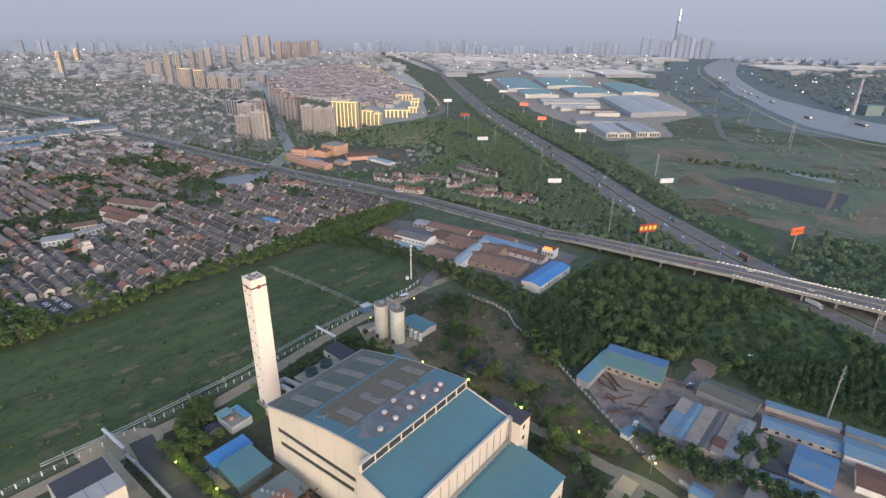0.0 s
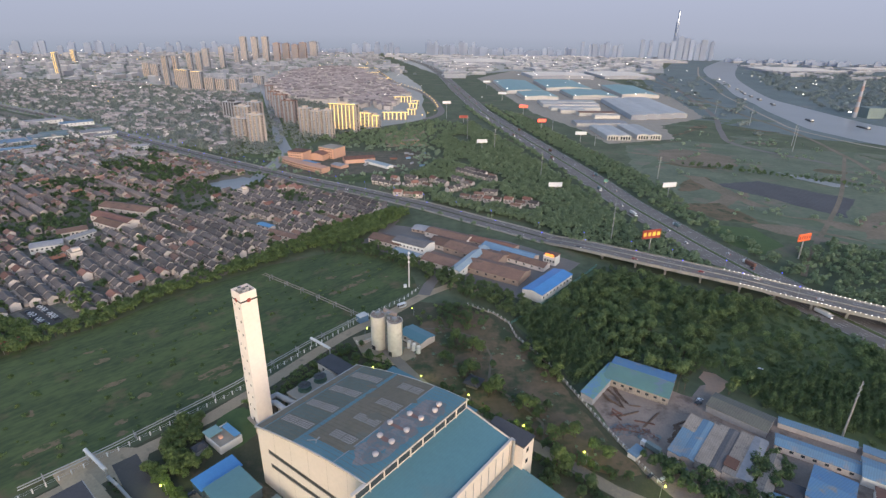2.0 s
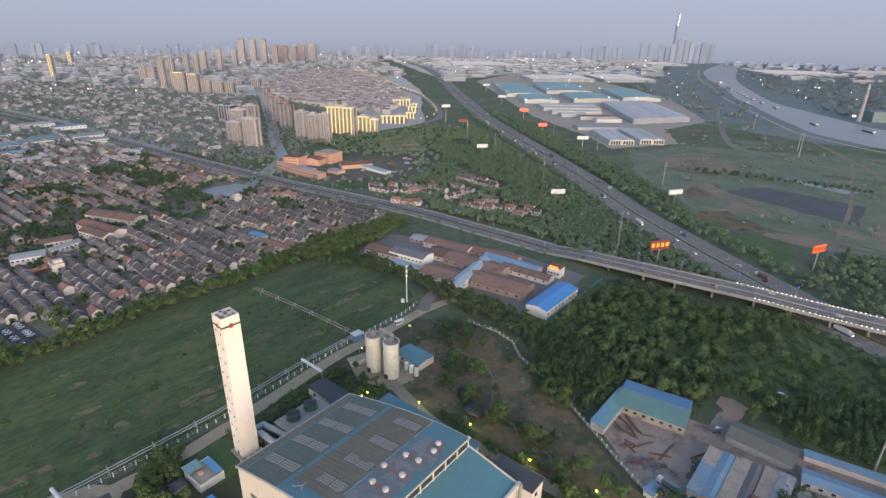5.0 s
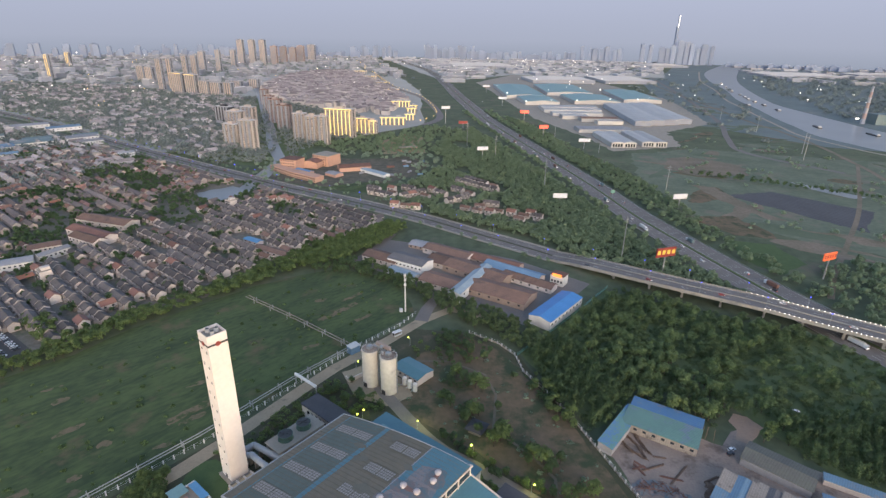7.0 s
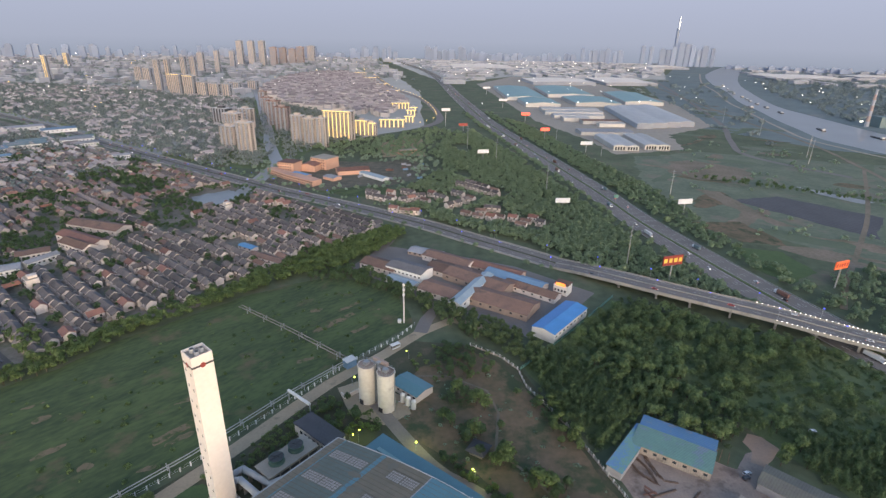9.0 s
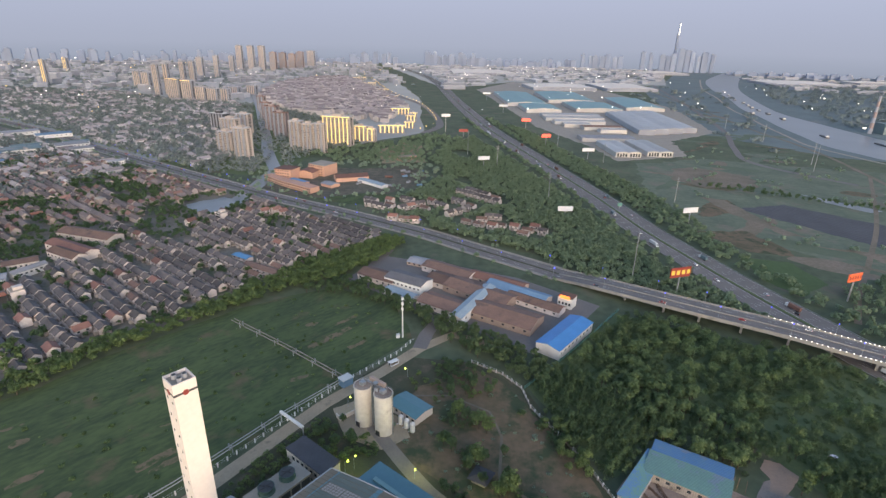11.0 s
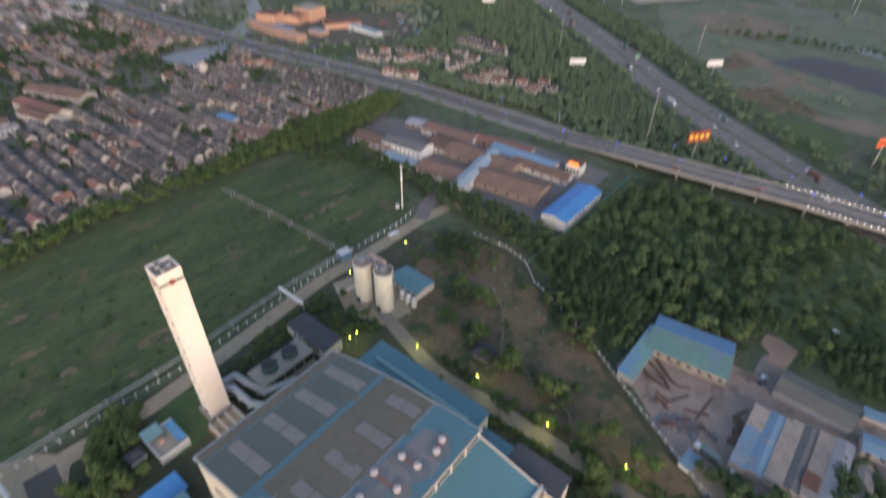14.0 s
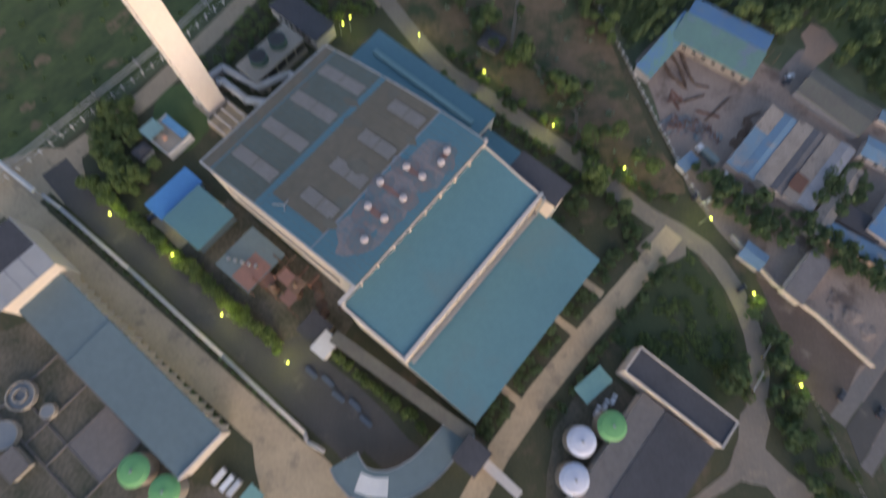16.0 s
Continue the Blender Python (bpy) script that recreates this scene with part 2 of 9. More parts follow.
M = {
    "ground": mat("mixed_green_ground", (0.112, 0.138, 0.08), (0.064, 0.085, 0.05), 0.02, 0.12, 0.95, lo=0.38, hi=0.62, blotch=((0.14, 0.125, 0.09), 0.02, 0.56, 0.68, 17)),
    "field": mat("field_grass", (0.083, 0.119, 0.044), (0.039, 0.063, 0.027), 0.06, 0.4, 0.95, bump=0.3, lo=0.38, hi=0.6, blotch=((0.145, 0.108, 0.064), 0.04, 0.57, 0.72, 31), streak=(47, 2.6)),
    "fieldbare": mat("bare_field_soil", (0.225, 0.155, 0.10), (0.12, 0.108, 0.062), 0.1, 0.6, 0.95, blotch=((0.058, 0.088, 0.032), 0.22, 0.48, 0.6, 8)),
    "lawn": mat("lawn", (0.085, 0.085, 0.05), (0.045, 0.056, 0.031), 0.08, 0.9, 0.95, bump=0.2, blotch=((0.13, 0.10, 0.07), 0.06, 0.56, 0.68, 3)),
    "scrub": mat("dry_scrub", (0.20, 0.135, 0.088), (0.10, 0.088, 0.05), 0.04, 0.3, 0.95, bump=0.3, lo=0.36, hi=0.64, blotch=((0.05, 0.07, 0.034), 0.045, 0.50, 0.60, 7)),
    "forestfloor": mat("forest_floor", (0.125, 0.165, 0.07), (0.075, 0.105, 0.048), 0.06, 0.5, 0.95),
    "dirt": mat("pale_dirt", (0.58, 0.445, 0.29), (0.40, 0.31, 0.21), 0.09, 0.8, 0.95, blotch=((0.26, 0.215, 0.165), 0.12, 0.55, 0.72, 5)),
    "concrete": mat("concrete_paving", (0.40, 0.35, 0.29), (0.27, 0.24, 0.205), 0.1, 1.5, 0.9),
    "asphalt": mat("asphalt", (0.105, 0.099, 0.093), (0.068, 0.065, 0.062), 0.05, 2.0, 0.85, blotch=((0.145, 0.13, 0.112), 0.12, 0.6, 0.74, 19)),
    "asphaltpale": mat("worn_asphalt", (0.215, 0.193, 0.18), (0.145, 0.132, 0.125), 0.04, 0.6, 0.85),
    # meadow green lightened by haze put into the colour
    "farfield": mat("far_meadow", (0.16, 0.19, 0.13), (0.10, 0.128, 0.09), 0.025, 0.15, 0.95, lo=0.36, hi=0.64, blotch=((0.2, 0.172, 0.135), 0.015, 0.56, 0.68, 11)),
    "palesheet": mat("pale_sheet_roof", (0.46, 0.46, 0.46), (0.35, 0.35, 0.355), 0.05, 0.5, 0.6, rand=0.15),
    # bluish pale green: distance haze is put into leaf colour and sheen
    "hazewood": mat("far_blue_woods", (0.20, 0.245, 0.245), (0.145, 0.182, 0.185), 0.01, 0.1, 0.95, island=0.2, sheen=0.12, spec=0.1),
    "bluefaded": mat("faded_blue_sheet", (0.08, 0.21, 0.43), (0.13, 0.26, 0.37), 0.15, 0.9, 0.6, stripe=(57, 1.1, 0.2), blotch=((0.24, 0.25, 0.26), 0.14, 0.57, 0.68, 23)),
    "lanes": mat("worn_village_lanes", (0.23, 0.2, 0.17), (0.12, 0.117, 0.09), 0.035, 0.3, 0.9, lo=0.38, hi=0.62, blotch=((0.085, 0.11, 0.062), 0.03, 0.54, 0.64, 2)),
    # two far grounds, pale and bluish from haze put into their colour
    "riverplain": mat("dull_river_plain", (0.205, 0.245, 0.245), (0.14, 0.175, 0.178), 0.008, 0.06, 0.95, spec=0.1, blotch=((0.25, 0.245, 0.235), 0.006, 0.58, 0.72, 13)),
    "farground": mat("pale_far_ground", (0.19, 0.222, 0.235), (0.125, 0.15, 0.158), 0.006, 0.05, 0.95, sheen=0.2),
    "paint": mat("road_paint", (0.7, 0.7, 0.68), (0.5, 0.5, 0.48), 0.5, 6.0, 0.7),
    "water": mat("river_water", (0.24, 0.26, 0.275), (0.18, 0.195, 0.205), 0.01, 0.3, 0.32, spec=0.5),
    "coal": mat("dark_spoil", (0.125, 0.125, 0.138), (0.078, 0.08, 0.088), 0.03, 0.4, 0.9, stripe=(-40, 7.0, 0.35)),
    "redsoil": mat("brown_soil", (0.25, 0.195, 0.15), (0.14, 0.125, 0.085), 0.03, 0.3, 0.95, lo=0.36, hi=0.64),
    "cream": mat("cream_wall_paint", (0.655, 0.585, 0.525), (0.565, 0.50, 0.445), 0.06, 0.8, 0.75, blotch=((0.46, 0.405, 0.35), 0.09, 0.62, 0.8, 51)),
    "chimney": mat("chimney_render", (0.84, 0.765, 0.71), (0.73, 0.655, 0.605), 0.05, 0.6, 0.8),
    "white": mat("white_paint", (0.72, 0.71, 0.69), (0.58, 0.57, 0.55), 0.2, 2.0, 0.7, rand=0.12),
    "teal": mat("teal_sheet_roof", (0.098, 0.235, 0.28), (0.08, 0.198, 0.24), 0.04, 0.5, 0.5, stripe=(39, 1.2, 0.05), blotch=((0.115, 0.2, 0.225), 0.03, 0.56, 0.7, 41)),
    "tealpale": mat("pale_teal_sheet", (0.21, 0.36, 0.37), (0.16, 0.29, 0.3), 0.1, 0.8, 0.5),
    "rooffelt": mat("brown_green_roof_sheet", (0.262, 0.215, 0.162), (0.185, 0.165, 0.125), 0.05, 0.35, 0.7, stripe=(39, 0.9, 0.10), spec=0.2, blotch=((0.15, 0.185, 0.165), 0.05, 0.56, 0.70, 4)),
    "rust": mat("rust_stained_sheet", (0.25, 0.185, 0.17), (0.125, 0.19, 0.21), 0.2, 0.8, 0.7, lo=0.36, hi=0.62),
    "skylight": mat("fibreglass_skylight", (0.40, 0.355, 0.325), (0.30, 0.265, 0.245), 0.3, 3.0, 0.5),
    "dark": mat("dark_grey_roof", (0.085, 0.085, 0.095), (0.055, 0.055, 0.062), 0.1, 1.0, 0.8),
    "slate": mat("grey_blue_sheet", (0.165, 0.23, 0.245), (0.135, 0.19, 0.205), 0.05, 0.4, 0.65, stripe=(50, 1.1, 0.12)),
    "blue": mat("blue_sheet_roof", (0.065, 0.265, 0.60), (0.05, 0.22, 0.50), 0.1, 0.8, 0.5, stripe=(40, 0.9, 0.12)),
    "bluepale": mat("weathered_blue_sheet", (0.17, 0.28, 0.40), (0.12, 0.21, 0.30), 0.1, 0.8, 0.65, rand=0.2),
    "greensheet": mat("faded_green_sheet", (0.22, 0.42, 0.38), (0.15, 0.32, 0.30), 0.1, 0.7, 0.6),
    "greysheet": mat("weathered_grey_sheet", (0.33, 0.33, 0.35), (0.22, 0.22, 0.235), 0.1, 0.7, 0.7, rand=0.2),
    "redsheet": mat("rusted_red_sheet", (0.26, 0.125, 0.092), (0.15, 0.085, 0.068), 0.2, 1.2, 0.85, rand=0.35),
    "browntile": mat("brown_tile_roof", (0.265, 0.158, 0.12), (0.155, 0.097, 0.078), 0.12, 1.2, 0.85, rand=0.25, stripe=(50, 0.8, 0.2), blotch=((0.115, 0.085, 0.075), 0.1, 0.56, 0.68, 61)),
    "housetile": mat("grey_roof_tile", (0.158, 0.136, 0.131), (0.077, 0.067, 0.067), 0.1, 1.2, 0.85, rand=0.35, stripe=(52, 0.7, 0.15), lo=0.36, hi=0.64),
    "redtile": mat("red_roof_tile", (0.27, 0.135, 0.105), (0.17, 0.085, 0.07), 0.15, 1.5, 0.85, rand=0.3),
    "housewall": mat("rendered_house_wall", (0.65, 0.575, 0.535), (0.42, 0.365, 0.335), 0.12, 1.2, 0.85, rand=0.25),
    "orange": mat("orange_stucco", (0.6, 0.36, 0.27), (0.5, 0.29, 0.21), 0.1, 1.0, 0.8),
    "glass": mat("dark_window_glass", (0.05, 0.06, 0.07), (0.03, 0.04, 0.045), 0.3, 3.0, 0.15, spec=0.7),
    "metal": mat("galvanised_steel", (0.42, 0.43, 0.43), (0.32, 0.33, 0.33), 0.4, 3.0, 0.45, metal=0.5),
    "darkmetal": mat("dark_steel", (0.09, 0.09, 0.09), (0.06, 0.06, 0.06), 0.4, 3.0, 0.5, metal=0.4),
    "greenmetal": mat("green_painted_steel", (0.13, 0.30, 0.24), (0.10, 0.23, 0.19), 0.3, 2.0, 0.6),
    "bark": mat("bark", (0.12, 0.09, 0.065), (0.07, 0.055, 0.04), 1.0, 6.0, 0.9),
    "leaf": mat("broadleaf_foliage", (0.19, 0.26, 0.092), (0.095, 0.148, 0.058), 0.12, 0.6, 0.7, island=0.15, trans=0.45, lo=0.36, hi=0.64),
    "leafyoung": mat("light_poplar_foliage", (0.222, 0.30, 0.142), (0.125, 0.188, 0.09), 0.13, 0.5, 0.75, island=0.12, trans=0.5, spec=0.2, lo=0.37, hi=0.63),
    "leafdark": mat("dark_camphor_foliage", (0.125, 0.192, 0.084), (0.07, 0.115, 0.052), 0.12, 0.4, 0.7, island=0.15, trans=0.45, lo=0.36, hi=0.64),
    "leafmoss": mat("dull_green_foliage", (0.182, 0.24, 0.118), (0.105, 0.155, 0.077), 0.13, 0.5, 0.75, island=0.12, trans=0.5, spec=0.2, lo=0.37, hi=0.63),
    "fadedwall": mat("faded_village_walls", (0.47, 0.40, 0.365), (0.30, 0.255, 0.235), 0.05, 0.5, 0.85, island=0.3),
    "pipegreen": mat("silver_pipe_lagging", (0.40, 0.41, 0.40), (0.29, 0.3, 0.295), 0.2, 2.0, 0.55),
    "yardwall": mat("whitewashed_yard_wall", (0.40, 0.35, 0.315), (0.25, 0.22, 0.2), 0.2, 1.5, 0.85, rand=0.25),
    # brown roof tones with the haze of distance mixed in
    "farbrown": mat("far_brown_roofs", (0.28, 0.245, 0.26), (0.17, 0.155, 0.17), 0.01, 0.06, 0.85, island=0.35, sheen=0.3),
    "scrubpath": mat("trodden_earth_path", (0.215, 0.175, 0.13), (0.14, 0.12, 0.09), 0.2, 1.5, 0.95),
    "fargrey": mat("grey_row_roofs", (0.215, 0.175, 0.165), (0.115, 0.095, 0.092), 0.03, 0.5, 0.85, island=0.35),
    "farred": mat("red_row_roofs", (0.30, 0.165, 0.13), (0.18, 0.10, 0.082), 0.03, 0.5, 0.85, island=0.35),
    "ventpaint": mat("weathered_vent_paint", (0.62, 0.55, 0.53), (0.45, 0.38, 0.36), 0.4, 2.0, 0.8),
    "farwhite": mat("dusty_white_cladding", (0.52, 0.50, 0.48), (0.40, 0.385, 0.37), 0.02, 0.2, 0.8, rand=0.15),
    "gravel": mat("brown_gravel", (0.43, 0.345, 0.24), (0.29, 0.235, 0.168), 0.08, 0.8, 0.95, blotch=((0.2, 0.175, 0.125), 0.12, 0.58, 0.7, 41)),
    "pinkdirt": mat("pinkish_dirt", (0.40, 0.275, 0.205), (0.27, 0.2, 0.16), 0.1, 0.9, 0.95),
    "tarp": mat("blue_grey_tarpaulin", (0.12, 0.155, 0.20), (0.08, 0.1, 0.13), 0.4, 2.0, 0.6),
    "roughgrass": mat("rough_dark_grass", (0.062, 0.082, 0.038), (0.032, 0.048, 0.023), 0.09, 0.8, 0.95, bump=0.2, blotch=((0.095, 0.08, 0.05), 0.1, 0.6, 0.72, 23)),
    "tanroad": mat("dusty_brown_lane", (0.285, 0.24, 0.195), (0.195, 0.168, 0.142), 0.08, 0.9, 0.9, blotch=((0.36, 0.29, 0.21), 0.09, 0.58, 0.7, 43)),
    "cowlgreen": mat("dull_green_cowl", (0.065, 0.125, 0.10), (0.045, 0.09, 0.075), 0.3, 2.0, 0.6),
    # middle-distance leaves, contrast lowered by haze mixed into the green
    "leafmid": mat("hazy_green_foliage", (0.25, 0.33, 0.20), (0.175, 0.24, 0.15), 0.09, 0.25, 0.8, island=0.12, trans=0.45, lo=0.36, hi=0.64),
    # grass tone with some distance haze mixed in
    "fargrass": mat("hazy_green_grass", (0.132, 0.166, 0.105), (0.088, 0.118, 0.078), 0.03, 0.2, 0.95),
    "roofgreen": mat("dull_green_roof_sheet", (0.165, 0.205, 0.185), (0.145, 0.155, 0.13), 0.06, 0.4, 0.7, stripe=(39, 0.9, 0.10), spec=0.2, blotch=((0.225, 0.19, 0.155), 0.05, 0.56, 0.7, 14)),
    "lawngreen": mat("bright_mown_lawn", (0.085, 0.135, 0.05), (0.055, 0.095, 0.036), 0.2, 2.0, 0.95),
    "deckconcrete": mat("grey_bridge_concrete", (0.33, 0.315, 0.295), (0.22, 0.21, 0.2), 0.06, 0.7, 0.9, blotch=((0.15, 0.145, 0.14), 0.1, 0.56, 0.7, 6)),
    "rustsoft": mat("thin_rust_film", (0.275, 0.225, 0.215), (0.13, 0.2, 0.225), 0.16, 0.8, 0.6, lo=0.36, hi=0.58),
    "wallstain": mat("grey_wall_stain", (0.44, 0.39, 0.345), (0.34, 0.30, 0.265), 0.1, 1.0, 0.85),
    "darksheet": mat("dark_blue_wall_sheet", (0.085, 0.13, 0.165), (0.06, 0.095, 0.125), 0.2, 1.5, 0.7),
    "brownearth": mat("bare_brown_earth", (0.148, 0.11, 0.094), (0.094, 0.073, 0.063), 0.1, 0.9, 0.95, blotch=((0.205, 0.163, 0.14), 0.1, 0.6, 0.7, 71)),
    "brickwall": mat("dull_brick_wall", (0.42, 0.32, 0.265), (0.29, 0.215, 0.18), 0.2, 1.5, 0.9, rand=0.25),
    "bluewash": mat("pale_blue_glazing", (0.34, 0.42, 0.475), (0.25, 0.32, 0.37), 0.1, 0.8, 0.5),
    "leafhedge": mat("bright_hedge_foliage", (0.17, 0.235, 0.07), (0.09, 0.145, 0.045), 0.1, 0.8, 0.7, island=0.3, trans=0.4),
    # leaves paled and blued: the haze of distance is in the colour
    "leafhazed": mat("dusty_roadside_foliage", (0.30, 0.39, 0.265), (0.185, 0.26, 0.185), 0.09, 0.25, 0.8, island=0.15, trans=0.45, sheen=0.3, lo=0.36, hi=0.64),
    "tower": mat("tower_wall_tile", (0.5, 0.42, 0.38), (0.41, 0.35, 0.32), 0.05, 0.5, 0.8, rand=0.1),
    "towerred": mat("tower_wall_red_tile", (0.37, 0.29, 0.275), (0.30, 0.235, 0.225), 0.05, 0.5, 0.8, rand=0.1),
    # wall colours paled and blued to carry the distance haze
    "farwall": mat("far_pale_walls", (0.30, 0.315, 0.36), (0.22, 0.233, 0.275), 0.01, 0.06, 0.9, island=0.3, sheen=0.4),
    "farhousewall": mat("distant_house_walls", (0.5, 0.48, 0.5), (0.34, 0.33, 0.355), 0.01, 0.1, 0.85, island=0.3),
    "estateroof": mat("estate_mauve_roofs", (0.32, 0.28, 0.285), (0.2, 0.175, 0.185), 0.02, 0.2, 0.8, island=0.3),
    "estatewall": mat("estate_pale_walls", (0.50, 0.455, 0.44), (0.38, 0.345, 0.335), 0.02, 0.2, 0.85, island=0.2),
    # roof and tree tones with the same haze painted in
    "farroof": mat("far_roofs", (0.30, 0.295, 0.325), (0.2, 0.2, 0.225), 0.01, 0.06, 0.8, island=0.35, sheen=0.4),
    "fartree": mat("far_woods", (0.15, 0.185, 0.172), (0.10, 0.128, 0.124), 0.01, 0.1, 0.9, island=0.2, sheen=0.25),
    "warm": mat("warm_lamp", (1.0, 0.75, 0.25), None, 1, 5, 0.5, emit=0.65, emit_color=(1.0, 0.66, 0.20)),
    "yellowgreen": mat("sodium_lamp_on_leaves", (0.9, 1.0, 0.2), None, 1, 5, 0.5, emit=3.0, emit_color=(0.85, 1.0, 0.12)),
    "bluelamp": mat("blue_lamp", (0.1, 0.15, 1.0), None, 1, 5, 0.5, emit=1.3, emit_color=(0.05, 0.07, 1.0)),
    "whitelamp": mat("white_lamp", (1.0, 0.97, 0.9), None, 1, 5, 0.5, emit=1.6, emit_color=(1.0, 0.97, 0.90)),
    "redlamp": mat("red_sign_light", (0.9, 0.08, 0.05), None, 1, 5, 0.5, emit=1.0, emit_color=(1.0, 0.10, 0.06)),
    "signorange": mat("orange_sign_face", (0.75, 0.15, 0.06), (0.6, 0.11, 0.05), 0.3, 2, 0.5, emit=0.15, emit_color=(1.0, 0.2, 0.06)),
    "signglow": mat("glowing_orange_sign", (0.9, 0.25, 0.08), (0.8, 0.2, 0.06), 1, 5, 0.5, emit=0.9, emit_color=(1.0, 0.22, 0.04)),
    "orangesheet": mat("orange_awning_sheet", (0.42, 0.17, 0.10), (0.33, 0.13, 0.08), 0.3, 2.0, 0.8),
    "signred": mat("red_sign_face", (0.30, 0.05, 0.04), (0.24, 0.04, 0.035), 0.3, 2, 0.5),
    "yellow": mat("yellow_paint", (0.75, 0.55, 0.10), (0.6, 0.42, 0.08), 0.3, 2, 0.6),
    "carwhite": mat("white_car_paint", (0.75, 0.75, 0.76), (0.65, 0.65, 0.66), 0.3, 2, 0.3, rand=0.2),
    "cardark": mat("dark_car_paint", (0.06, 0.065, 0.08), (0.04, 0.045, 0.06), 0.3, 2, 0.3, rand=0.4),
    "carred": mat("red_car_paint", (0.4, 0.05, 0.04), (0.33, 0.04, 0.035), 0.3, 2, 0.3),
    "tyre": mat("tyre_rubber", (0.03, 0.03, 0.03), (0.02, 0.02, 0.02), 1, 5, 0.9),
    "signwhite": mat("white_sign_face", (0.66, 0.68, 0.72), (0.55, 0.57, 0.62), 0.3, 2, 0.5),
    "tank": mat("green_tank_lid", (0.16, 0.44, 0.17), (0.12, 0.35, 0.14), 0.2, 1.5, 0.6),
    "tankwhite": mat("silver_tank_lid", (0.66, 0.68, 0.78), (0.55, 0.57, 0.66), 0.2, 1.5, 0.5),
    "silo": mat("silo_concrete", (0.80, 0.72, 0.63), (0.62, 0.54, 0.46), 0.09, 0.5, 0.8, blotch=((0.46, 0.38, 0.31), 0.16, 0.58, 0.74, 53)),
    "timber": mat("weathered_timber", (0.20, 0.13, 0.095), (0.12, 0.08, 0.06), 0.5, 3, 0.9, rand=0.3),
    "rubble": mat("rubble_and_sand", (0.345, 0.27, 0.228), (0.22, 0.178, 0.155), 0.1, 0.9, 0.95, blotch=((0.14, 0.105, 0.09), 0.07, 0.54, 0.66, 9)),
    "yardbrown": mat("stained_yard_earth", (0.17, 0.142, 0.11), (0.062, 0.068, 0.045), 0.09, 0.7, 0.95, lo=0.36, hi=0.64),
    "rustred": mat("red_rust", (0.33, 0.17, 0.14), (0.23, 0.14, 0.12), 0.3, 2.0, 0.8),
    "roofdirt": mat("roof_dirt", (0.20, 0.18, 0.14), (0.165, 0.152, 0.12), 0.2, 1.5, 0.85),
    "blueroof": mat("blue_canopy_sheet", (0.10, 0.30, 0.52), (0.08, 0.24, 0.42), 0.3, 2.0, 0.5),
    "greenfaded": mat("weathered_green_sheet", (0.15, 0.30, 0.26), (0.12, 0.22, 0.22), 0.1, 0.8, 0.7, stripe=(57, 1.1, 0.2), blotch=((0.16, 0.23, 0.30), 0.12, 0.55, 0.64, 25)),
    "bluegreen": mat("patched_blue_green_sheet", (0.10, 0.22, 0.38), (0.13, 0.27, 0.25), 0.12, 0.9, 0.7, lo=0.44, hi=0.54),
    "bluework": mat("blue_workshop_sheet", (0.16, 0.32, 0.47), (0.17, 0.25, 0.32), 0.12, 1.0, 0.6, stripe=(40, 1.0, 0.2), rand=0.15, blotch=((0.30, 0.30, 0.31), 0.16, 0.56, 0.66, 21)),
    "tansheet": mat("tan_cement_sheet", (0.40, 0.345, 0.30), (0.25, 0.215, 0.19), 0.15, 1.2, 0.85, stripe=(40, 1.0, 0.2), rand=0.15, blotch=((0.17, 0.145, 0.13), 0.2, 0.56, 0.66, 27)),
    "greydark": mat("dark_cement_sheet", (0.185, 0.175, 0.18), (0.115, 0.11, 0.115), 0.15, 1.2, 0.85, stripe=(40, 1.0, 0.2), rand=0.2),
    "mossy": mat("mossy_cement_sheet", (0.18, 0.185, 0.15), (0.125, 0.12, 0.115), 0.12, 1.0, 0.85, stripe=(47, 1.2, 0.2)),
}


# ---------------------------------------------------------------- mesh helpers
def box(bm, x0, x1, y0, y1, z0, z1):
    v = [bm.verts.new(p) for p in ((x0, y0, z0), (x1, y0, z0), (x1, y1, z0), (x0, y1, z0), (x0, y0, z1), (x1, y0, z1), (x1, y1, z1), (x0, y1, z1))]
    for f in ((3, 2, 1, 0), (4, 5, 6, 7), (0, 1, 5, 4), (1, 2, 6, 5), (2, 3, 7, 6), (3, 0, 4, 7)):
        bm.faces.new([v[i] for i in f])
    return bm


def prism(bm, pts, z0, z1):
    """An upright prism over a polygon, given anticlockwise; z0 and z1 may be lists."""
    n = len(pts)
    zz0 = z0 if isinstance(z0, (list, tuple)) else [z0] * n
    zz1 = z1 if isinstance(z1, (list, tuple)) else [z1] * n
    a = [bm.verts.new((p[0], p[1], z)) for p, z in zip(pts, zz0)]
    b = [bm.verts.new((p[0], p[1], z)) for p, z in zip(pts, zz1)]
    bm.faces.new(a[::-1]), bm.faces.new(b)
    for i in range(n):
        j = (i + 1) % n
        bm.faces.new((a[i], a[j], b[j], b[i]))
    return bm


def profile(bm, pts, y0, y1):
    """A closed section of (x, z) points, given anticlockwise as seen from -y, drawn along y."""
    a = [bm.verts.new((x, y0, z)) for x, z in pts]
    b = [bm.verts.new((x, y1, z)) for x, z in pts]
    n = len(pts)
    bm.faces.new(a), bm.faces.new(b[::-1])
    for i in range(n):
        j = (i + 1) % n
        bm.faces.new((a[j], a[i], b[i], b[j]))
    return bm


